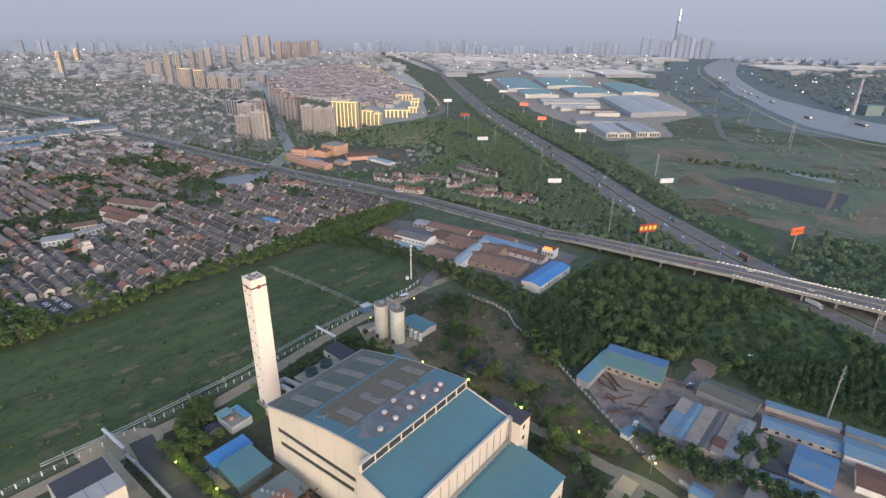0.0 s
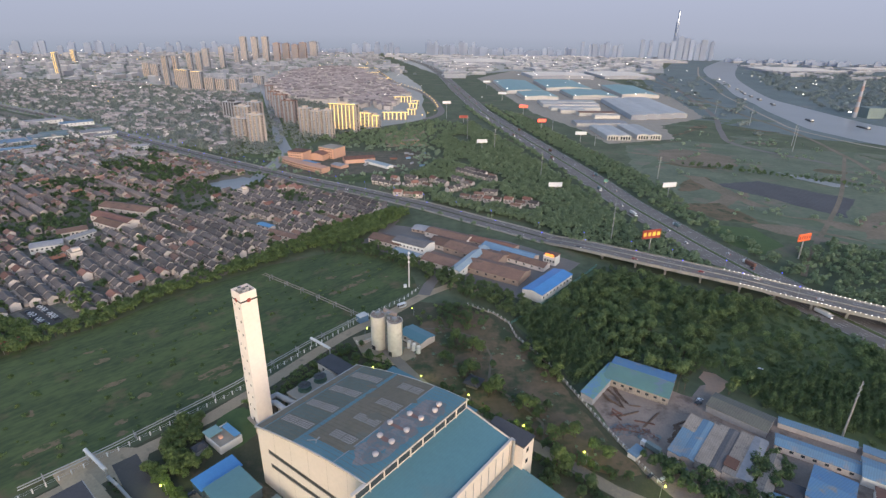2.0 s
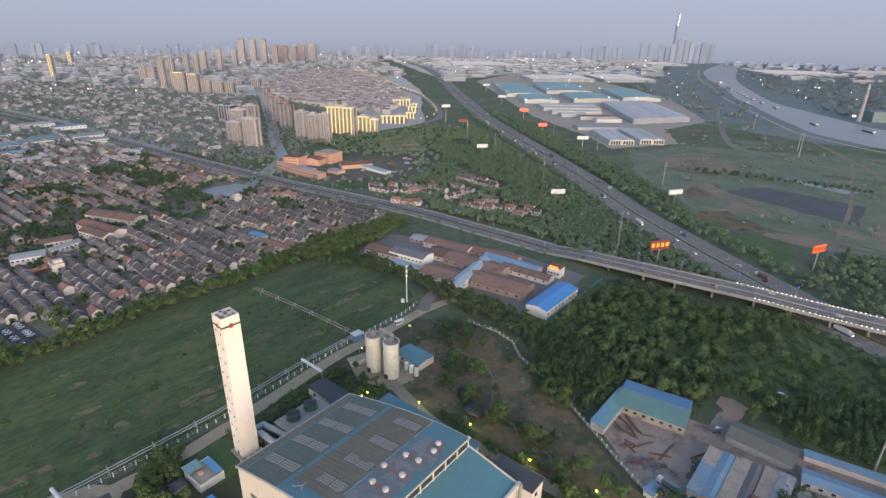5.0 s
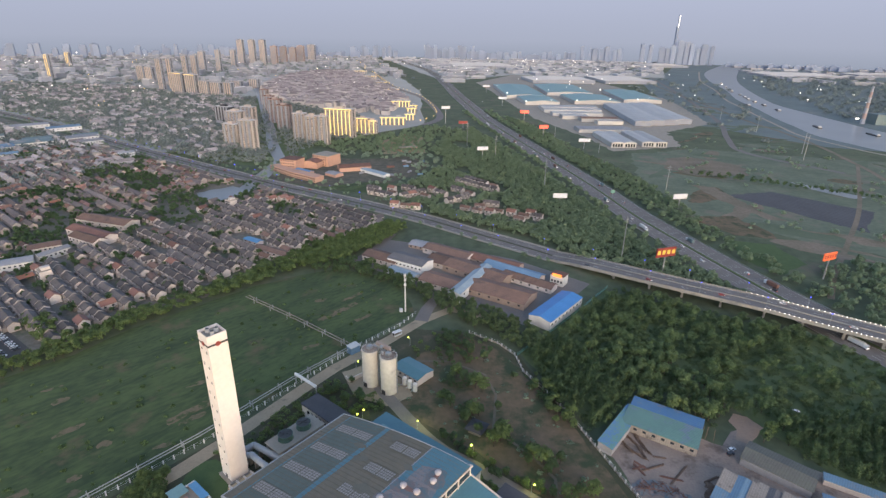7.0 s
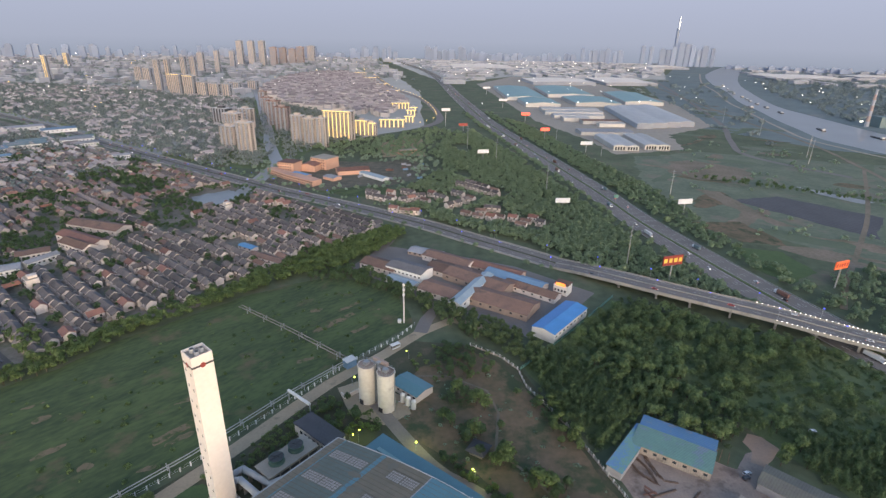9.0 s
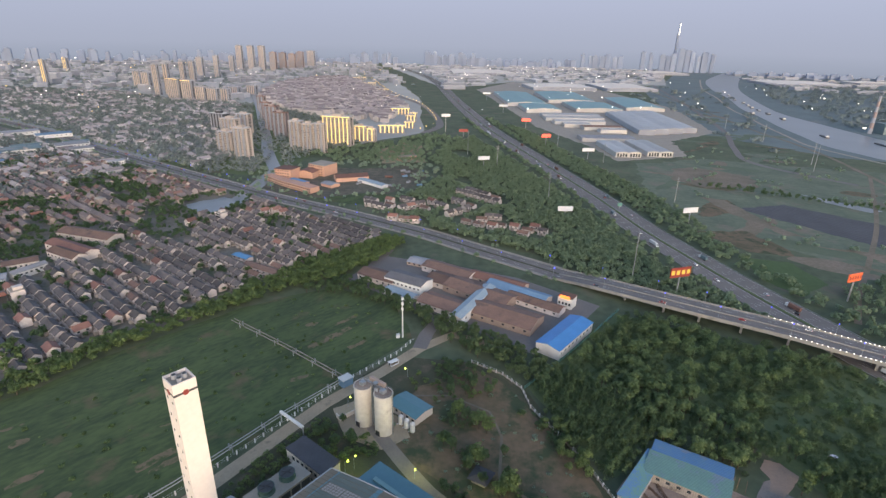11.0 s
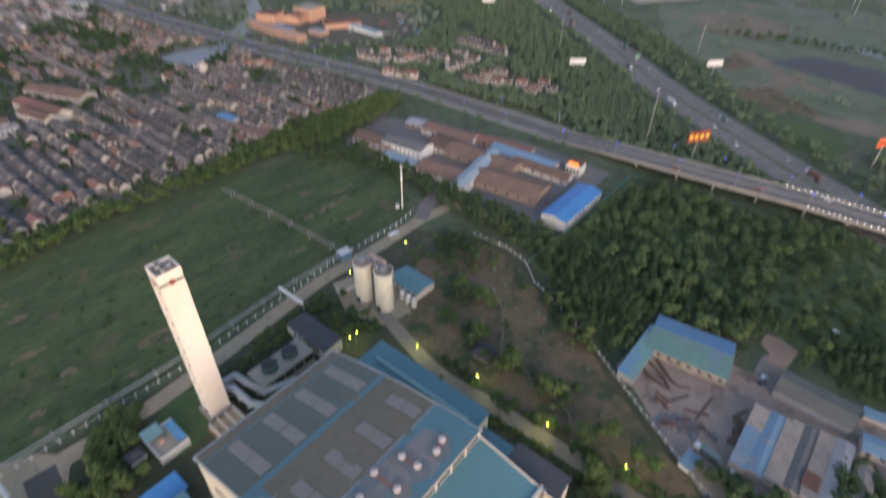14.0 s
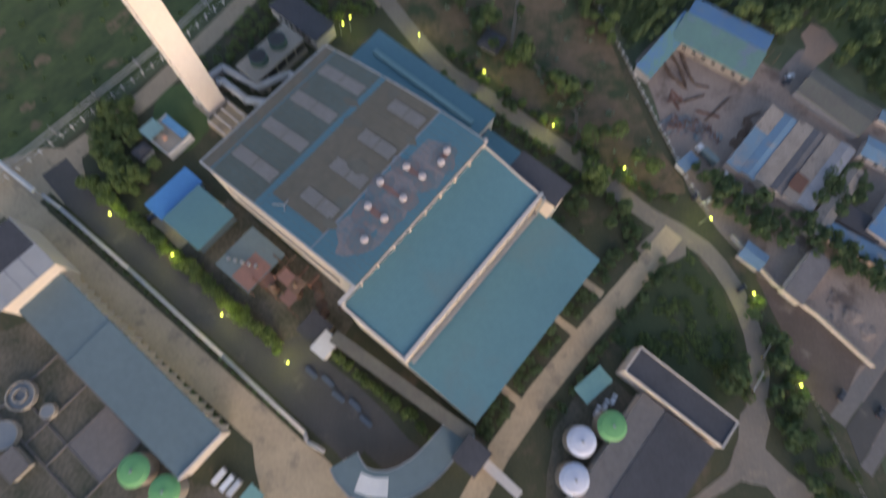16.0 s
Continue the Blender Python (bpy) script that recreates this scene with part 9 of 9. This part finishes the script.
for s in range(900, 1940, 60):
    d = rv.choice((-8, -4, 4, 8))
    drive(ROAD, d, s + rv.uniform(-20, 20), rv.choice(CARS), 0.26, d > 0)
for s in (40, 95, 150, 190, 235):
    d = rv.choice((-7, -3.5, 3.5, 7))
    drive(VIADUCT, d, s, rv.choice(CARS), 0.07, d > 0)
for k in range(9):
    park(PARKED[0 if k % 4 else 1], -306 + k * 3.5, 346 - k * 2.42, 0.1, 58)
park(PARKED[1], 147.1, 110.8, 0.14, 48)
park(PARKED[1], 160.1, 105.1, 0.17, 47)
for k in range(8):
    park(PARKED[0 if k % 3 else 1], -306 + k * 3.7, 336 - k * 2.55, 0.1, 58)
for x, y, rz, k in ((57, 104, 60, 0), (60, 106, 60, 0), (63, 108, 60, 0), (103, 188, 35, 1), (108, 186, 35, 0), (152, 246, 20, 0), (150, 243, 20, 1), (204, 277, 10, 0), (116, 150, 30, 1), (-112, 173, 45, 1)):
    park(PARKED[k], x, y, 0.15, rz)
for x, y, rz, k in ((110, 205, 130, 2), (118, 192, 120, 2)):
    park(TRUCKS[k], x, y, 0.15, rz)

# ---------------------------------------------------------------- scrap yard litter
ry = random.Random(14)
for ridge in ([(96.4, 253), (99.2, 245.3), (104.9, 238.6)], [(100.7, 255.8), (103.9, 248), (105.1, 239.3)], [(105.1, 257.3), (106.8, 248), (108.5, 242.4)]):
    tb = thing("timber_pile", "long ridge of weathered brown timber on the dusty yard", "timber pile", *ridge[0], 0.1, 0, "yard piles")
    line = smooth_line(ridge, 1.7)
    for a, b in zip(line, line[1:]):
        dx, dy = b[0] - a[0], b[1] - a[1]
        for i in range(4):
            ex, ey, ez, l = a[0] - ridge[0][0] + ry.uniform(-0.8, 0.8), a[1] - ridge[0][1] + ry.uniform(-0.6, 0.6), ry.uniform(0.15, 0.85), ry.uniform(1.1, 2.2)
            part("log", tube(B(), (ex, ey, ez), (ex + dx * l + ry.uniform(-0.5, 0.5), ey + dy * l + ry.uniform(-0.5, 0.5), ez + ry.uniform(-0.15, 0.15)), ry.uniform(0.12, 0.24), 5), "timber", tb)
for (x0, y0), (x1, y1), finish in (((109.9, 240.6), (115.4, 239.5), "timber"), ((100.3, 230.9), (112.8, 235.2), "timber"), ((108.5, 227.7), (118.4, 224.8), "redsheet"), ((111.9, 222.9), (123.8, 234.3), "timber"), ((97.8, 235.5), (101, 228), "redsheet"), ((99, 237), (103.5, 231.5), "redsheet"), ((96.5, 232), (103, 234), "redsheet"), ((125, 215), (133, 219), "timber"), ((128, 224), (137, 228), "timber"), ((132, 211), (139, 220), "redsheet")):
    st = thing("stacked_beams", "bundle of rusted steel beams on the yard" if finish == "redsheet" else "bundle of old brown timber beams on the yard", "beams", x0, y0, 0.1, math.degrees(math.atan2(y1 - y0, x1 - x0)), "yard piles")
    l = math.hypot(x1 - x0, y1 - y0)
    for i in range(4):
        part("beam", box(B(), ry.uniform(-0.8, 0.8), l + ry.uniform(-0.8, 0.8), (i % 3) * 0.42 - 0.4, (i % 3) * 0.42 - 0.12, 0.3 * (i // 3), 0.27 + 0.3 * (i // 3)), finish, st)
for x, y, lean in ((142.1, 254.1, 0.5), (145.6, 252.2, -0.3), (140.2, 255.2, 0.9)):
    pl = thing("bare_pole", "bare leaning timber pole beside the open shed", "pole", x, y, 0, 0, "yard poles")
    part("shaft", tube(B(), (0, 0, -0.2), (lean, 0.3, 7.5), 0.13, 6), "timber", pl)
for x, y, s in ((96, 219, 4), (99, 222, 3.4), (103, 220, 4.2), (107, 222, 3), (108, 217, 3.6), (112, 219, 2.6), (115, 215, 3), (124, 212, 3), (127, 217, 2.6), (130, 222, 2.4), (152, 146, 3), (158, 140, 3.4), (163, 134, 3), (150, 138, 2.4)):
    hp = thing("rubble_heap", "heap of rust-brown scrap on the yard" if x < 125 else "heap of grey rubble on the yard", "rubble", x, y, 0, x * 13 % 360, "yard heaps")
    bm = bmesh.new()
    bmesh.ops.create_icosphere(bm, subdivisions=3, radius=s)
    for v in bm.verts:
        v.co *= 1 + 0.7 * noise.noise(v.co * 0.55 + Vector((x, y, 0))) + 0.25 * noise.noise(v.co * 1.9 + Vector((x, y, 0)))
        v.co.z = max(-0.1, v.co.z * 0.24)
    part("mound", bm, "rust" if x < 118 else "timber" if x < 131 else "rubble", hp)
    for i in range(9 if x < 118 else 0):
        a, l = ry.uniform(0, 3.1), ry.uniform(1.5, s * 0.9)
        px, py, pz = ry.uniform(-s, s) * 0.5, ry.uniform(-s, s) * 0.5, ry.uniform(0.5, s * 0.4)
        part("bar", tube(B(), (px - l * math.cos(a), py - l * math.sin(a), pz), (px + l * math.cos(a), py + l * math.sin(a), pz + ry.uniform(-0.4, 0.4)), 0.13, 4), "redsheet", hp)

# ---------------------------------------------------------------- bushes and trees of the plant
def bush_row(line, gap, width, kind="bush", smin=0.7, smax=1.3):
    for a, b in zip(line, line[1:]):
        n = max(1, int(math.hypot(b[0] - a[0], b[1] - a[1]) / gap))
        for k in range(n):
            t = (k + rt.uniform(0, 1)) / n
            plant(kind, a[0] + (b[0] - a[0]) * t + rt.uniform(-width, width), a[1] + (b[1] - a[1]) * t + rt.uniform(-width, width), rt.uniform(smin, smax))


bush_row([L(-117, -30.6), L(-86, -30.6), L(-60, -30.6), L(-36, -30.4), L(-16, -30.2)], 1.7, 1.2, "hedge", 1.05, 1.6)
bush_row([L(-104, -62.5), L(-12, -61.4)], 5.5, 0.5, "bush", 0.4, 0.7)
for a, b in (((-117.5, 131.5), (-99.5, 117)), ((-91, 111.4), (-84.8, 106.4)), ((-81.8, 103.2), (-73, 96))):
    bush_row([a, b], 1.1, 0.35, "bush", 0.42, 0.62)
bush_row([L(-128, -47.2), L(10, -46.8)], 3.4, 0.5, "bush", 0.35, 0.6)
bush_row([L(0, -20), L(46, -18)], 2.2, 1.0, "hedge", 0.75, 1.2)
for k in range(5):
    tp = thing("covered_pipe", "long bundle under a blue-grey tarpaulin on the asphalt", "bundle", *L(-2 + k * 6.5, -29.5 + (k % 2) * 1.6), 0.18, TURN + 3 * (k % 3 - 1), "covered bundles")
    bm = box(B(), -2.8, 2.8, -0.9, 0.9, 0, 1.1)
    bmesh.ops.bevel(bm, geom=bm.edges[:], offset=0.35, segments=2, affect="EDGES")
    part("tarpaulin", bm, "tarp", tp)
bush_row([L(-30, 96), L(52, 96)], 7, 1.6, "hedge", 0.7, 1.1)
bush_row([L(-30, 107), L(56, 107.5)], 7, 1.6, "hedge", 0.7, 1.1)
for v0, v1 in ((-8, 7.5), (13, 26), (28, 40), (46, 58.5), (65, 92)):
    for x, y in scatter([L(54.5, v0), L(61.5, v0), L(61.5, v1), L(54.5, v1)], 3.2, 0.35, rt, 0.95, TURN):
        plant("bush", x, y, rt.uniform(0.75, 1.2))
bush_row([L(75, 88), L(74, 50), L(73, 10)], 2.8, 1.8)
for poly, sp, kind in (([L(-139, 0), L(-134, 4), L(-122, -4), L(-108, -6), L(-101, -12), L(-102, -25), L(-114, -25), L(-134, -20)], 4.0, "round"), ([L(-122, -30), L(-106, -26), L(-100, -30), L(-110, -34), L(-120, -36)], 3.6, "round"), ([(-70, 285), (-54, 300), (-40, 282), (-56, 268)], 6.5, "dark"), ([(-104, 228), (-90, 250), (-80, 262), (-74, 252), (-96, 226)], 5.5, "bush"),
                       ([(72, 160), (80, 166), (92, 160), (84, 152)], 5, "bush"), ([(-5, 330), (18, 345), (36, 330), (20, 312)], 8, "dark"), ([(40, 182), (58, 196), (74, 178), (60, 170)], 7, "dark"),
                       ([(8, 262), (16, 282), (36, 276), (34, 250), (14, 248)], 9, "dark"), ([(30, 225), (44, 246), (66, 232), (60, 206)], 10, "dark"), ([(54, 300), (66, 300), (78, 260), (66, 256)], 5.5, "round")):
    for x, y in scatter(poly, sp, 0.4, rt, 0.85):
        if line_dist(x, y, LANE) < 5 or math.hypot(x + 119.5, y - 200.5) < 6.5 or math.hypot(x + 110, y - 207.5) < 10:
            continue
        plant(kind, x, y, rt.uniform(0.65, 1.05))
for x, y, s, kind in ((19, 269, 1.1, "dark"), (15, 264, 0.8, "dark"), (33, 250, 1.2, "dark"), (29, 246, 0.9, "round"), (36, 254, 0.8, "dark"), (52, 234, 1.2, "dark"), (48, 238, 0.9, "round"), (56, 230, 0.8, "dark"), (11, 304, 1.0, "dark"), (15, 300, 0.8, "dark"), (22, 294, 1.2, "dark"), (26, 290, 0.9, "dark"),
                      (172, 252, 0.8, "dark"), (178, 258, 0.9, "dark"), (184, 250, 0.8, "dark"), (150, 268, 0.8, "dark"), (145, 273, 0.9, "dark"), (158, 272, 0.7, "dark"), (3, 281, 0.9, "round"), (7, 276, 0.8, "dark"), (60, 212, 1.0, "dark"), (72, 214, 0.9, "dark"), (59, 194, 1.1, "round"), (62, 190, 0.9, "dark"), (66, 213, 0.8, "dark"), (85, 199, 0.9, "dark"), (79, 203, 0.8, "dark"), (72, 181, 0.8, "dark")):
    plant("round" if s > 0.85 else kind, x, y, s * 1.35)
for poly in ([(58, 306), (64, 306), (76, 270), (70, 266)], [(4, 254), (12, 246), (30, 230), (48, 216), (46, 212), (26, 226), (8, 242), (-2, 252)], [(52, 210), (70, 200), (92, 186), (90, 182), (68, 194), (50, 206)]):
    for x, y in scatter(poly, 4.2, 0.45, rt, 0.8):
        plant("dark" if rt.random() < 0.6 else "bush", x, y, rt.uniform(0.5, 0.9))
for x, y in scatter([(44, 150), (56, 170), (62, 192), (48, 192), (38, 160), (40, 146)], 4.6, 0.45, rt, 0.75):
    plant("bush", x, y, rt.uniform(0.6, 1.2))
gate_grove = [p for p in scatter([L(-139, 0), L(-134, 4), L(-124, -4), L(-113, -8), L(-104, -12), L(-103, -24), L(-114, -25), L(-134, -20)], 3.6, 0.45, rt, 0.9) if math.hypot(p[0] + 119.5, p[1] - 200.5) > 6 and math.hypot(p[0] + 110, p[1] - 207.5) > 9.5]
grove("gate_grove", "dense round grove of green trees by the gatehouse", gate_grove, "leaf", 6.0, 5.0, 200, 0.45, rt, 136, 0.8, 0.7, 1.15)
lane_shrubs = scatter([L(-46, 92), L(54, 91.5), L(54, 98), L(-46, 97.8)], 3.4, 0.45, rt, 0.8) + scatter([L(-40, 105), L(58, 105.5), L(60, 111), L(-40, 112)], 3.6, 0.45, rt, 0.7)
grove("lane_shrubs", "thick green shrubs on both sides of the lane", lane_shrubs, "leafdark", 4.2, 2.8, 110, 0.42, rt, 137, 0.1, 0.5, 1.2)
shrubs = scatter([(-113, 236), (-101, 250), (-86, 272), (-72, 290), (-62, 300), (-57, 292), (-70, 272), (-84, 254), (-100, 236)], 3.6, 0.45, rt, 0.85) + scatter([(-12, 318), (-26, 338), (-4, 358), (22, 356), (38, 342), (20, 318), (4, 312)], 5.0, 0.5, rt, 0.55) + scatter([(-56, 290), (-50, 276), (-40, 268), (-52, 262), (-66, 278)], 3.8, 0.45, rt, 0.7) + [p for p in scatter([(-50, 284), (-46, 272), (-24, 270), (-22, 279), (-36, 286)], 3.6, 0.45, rt, 0.75) if line_dist(p[0], p[1], LANE) > 5]
grove("shrubbery", "dense green shrubs inside the fence road", shrubs, "leaf", 4.8, 3.6, 130, 0.42, rt, 138, 0.1, 0.6, 1.2)
scrub_shrubs = scatter([(-8, 346), (4, 358), (17, 356), (26, 350), (22, 338), (4, 334)], 4.2, 0.45, rt, 0.85) + scatter([(0, 301), (8, 303), (22, 298), (20, 292), (4, 294)], 4.0, 0.45, rt, 0.7) + scatter([(10, 274), (18, 280), (24, 272), (16, 266)], 4.0, 0.45, rt, 0.8)
scrub_shrubs += scatter([(15, 262), (30, 250), (38, 258), (42, 248), (58, 242), (54, 234), (36, 246), (22, 254)], 4.2, 0.45, rt, 0.7) + scatter([(42, 308), (56, 308), (68, 280), (62, 276), (54, 298), (44, 302)], 4.4, 0.45, rt, 0.8)
grove("scrub_shrubs", "dark green shrubs scattered over the scrub", [p for p in scrub_shrubs if math.hypot(p[0] - 22, p[1] - 258) > 6], "leafdark", 5.6, 4.2, 170, 0.42, rt, 139, 0.2, 0.6, 1.25)
scrub_tufts = [p for p in scatter([(-30, 292), (-8, 328), (22, 348), (46, 325), (66, 272), (86, 218), (98, 190), (72, 195), (40, 226), (8, 256)], 6.0, 0.5, rt, 0.22)]
grove("scrub_tufts", "low tufts of weed and scrub", scrub_tufts, "leafhazed", 3.4, 0.9, 40, 0.4, rt, 130, 0.0, 0.5, 1.4)
edge_trees = scatter([(103, 200), (120, 193), (140, 181), (156, 173), (176, 156), (168, 150), (150, 161), (127, 170), (110, 180)], 4.3, 0.45, rt, 0.95) + scatter([(114, 166), (124, 140), (132, 118), (128, 100), (120, 104), (121, 124), (113, 146), (106, 166)], 4.6, 0.45, rt, 0.9) + scatter([(130, 98), (140, 78), (132, 70), (122, 92)], 5, 0.4, rt, 0.7)
edge_trees += scatter([(119, 102), (125, 108), (131, 111), (127, 97), (121.5, 91)], 4.4, 0.4, rt, 0.9) + scatter([(97, 115), (100, 121), (112, 126), (114, 112), (108, 109)], 3.8, 0.4, rt, 0.9)
edge_trees = [p for p in edge_trees if line_dist(p[0], p[1], LANE[:-4]) > 5.5 and not inside(p[0], p[1], [(124, 154), (130, 154), (162, 122), (140, 100), (133, 124), (128, 140)])]
grove("edge_wood", "dense dark trees along the plant's east boundary", edge_trees, "leafdark", 6.4, 6, 200, 0.7, rt, 132, 1.2)
gap_trees = scatter([(148, 186), (158, 203), (170, 206), (176, 192), (158, 180)], 3.4, 0.4, rt, 0.9) + scatter([(236, 196), (300, 150), (330, 110), (300, 120), (250, 170)], 6, 0.4, rt, 0.9)
grove("edge_wood", "dark trees between the yard sheds", gap_trees, "leafdark", 5.6, 5.4, 260, 0.5, rt, 133, 0.6)
fence("corner_fence", "dark wire fence with pale concrete posts", [(136, 109.7), (142, 93.3), (148.1, 76.5), (153, 63)], 2.6, 1.9, "yardwall", rails=(0.3, 0.6, 0.95), post=0.17, rail=0.03)
for gx, gy, turn in ((120.1, 124.0, 53), (114.5, 111.9, 54)):
    boom = thing("boom_gate", "white boom barrier across the plant lane", "barrier", gx, gy, 0.1, turn, "lane barriers")
    part("post", box(B(), -0.25, 0.25, -0.2, 0.2, 0, 1.2), "yellow", boom)
    arm_ = part("boom", box(B(), -0.4, 8.2, -0.16, 0.16, 1.0, 1.3), "white", boom)
    part("counterweight", box(B(), -0.9, -0.4, -0.22, 0.22, 0.9, 1.4), "darkmetal", arm_)
    part("rest", box(B(), 7.9, 8.1, -0.1, 0.1, 0, 1.0), "metal", boom)
bw = thing("yard_wall", "long pale rendered boundary wall of the yard", "wall", 114, 167, 0, 0)
part("wall", ribbon(B(), [(1, 4), (14.5, -15), (29, -27), (46.6, -45.8)], -0.3, 0.3, 0, 2.6), "housewall", bw)
part("coping", ribbon(B(), [(1, 4), (14.5, -15), (29, -27), (46.6, -45.8)], -0.4, 0.4, 2.6, 2.8), "concrete", bw)
wild = scatter([(108, 88), (150, 70), (150, 100), (118, 125), (112, 112)], 4.6, 0.5, rt, 0.8) + scatter([(70, 118), (84, 124), (104, 118), (112, 128), (100, 128), (80, 134), (68, 130)], 3.6, 0.5, rt, 0.8) + scatter([(78, 150), (96, 166), (102, 158), (116, 130), (108, 126), (94, 150)], 6, 0.5, rt, 0.4)
wild += scatter([(80, 138), (96, 162), (110, 140), (112, 116), (98, 122), (84, 130)], 4.4, 0.5, rt, 0.55)
wild = [p for p in wild if line_dist(p[0], p[1], LANE[:-4]) > 5.5 and not inside(p[0], p[1], [(106, 108), (120, 108), (122, 92), (140, 68), (84, 66), (100, 90)]) and not inside(p[0], p[1], [(136, 111), (149, 78), (190, 120), (160, 126), (130, 145)])]
grove("undergrowth", "green wild undergrowth between the lanes", wild, "leaf", 6.2, 2.0, 110, 0.45, rt, 135, -0.5, 0.5, 1.2)
field_tufts = scatter(FIELD, 9, 0.5, rt, 0.5)
grove("field_weeds", "weedy tufts in the rough field", field_tufts, "leaf", 3.0, 0.9, 20, 0.55, rt, 140, 0.0, 0.5, 1.5)

# ---------------------------------------------------------------- far lights of the town
bm = B()
for k in range(170):
    x, y = rs.uniform(-2600, 1500), rs.uniform(1500, 4300)
    s = 0.0006 * math.hypot(x, y) * rs.uniform(0.5, 1.0)
    z = rs.uniform(8, 26)
    if not inside(x, y, RIVER_W[::3] + RIVER_E[::-3]):
        box(bm, x - s, x + s, y - s, y + s, z, z + 1.6 * s)
for x, y in ((211, 1890), (244, 1665), (325, 1693), (406, 1708), (464, 1718), (521, 1757), (610, 1759), (652, 1782), (326, 2491), (426, 2458), (533, 2401), (372, 2016), (572, 2059), (990, 2330), (1195, 1835), (1048, 1407), (1056, 1412)):
    box(bm, x - 1.3, x + 1.3, y - 1.3, y + 1.3, 10.5, 13)
tagged(part("town_lights", bm, "whitelamp"), "small white lights scattered over the far town", "lights", kind="stuff")
bm = B()
for k in range(80):
    x, y = rs.uniform(-2600, -200), rs.uniform(1300, 4300)
    s = 0.0006 * math.hypot(x, y) * rs.uniform(0.5, 1.0)
    box(bm, x - s, x + s, y - s, y + s, 9, 9 + 1.6 * s)
tagged(part("town_lights", bm, "warm"), "small warm lights scattered over the far town", "lights", kind="stuff")
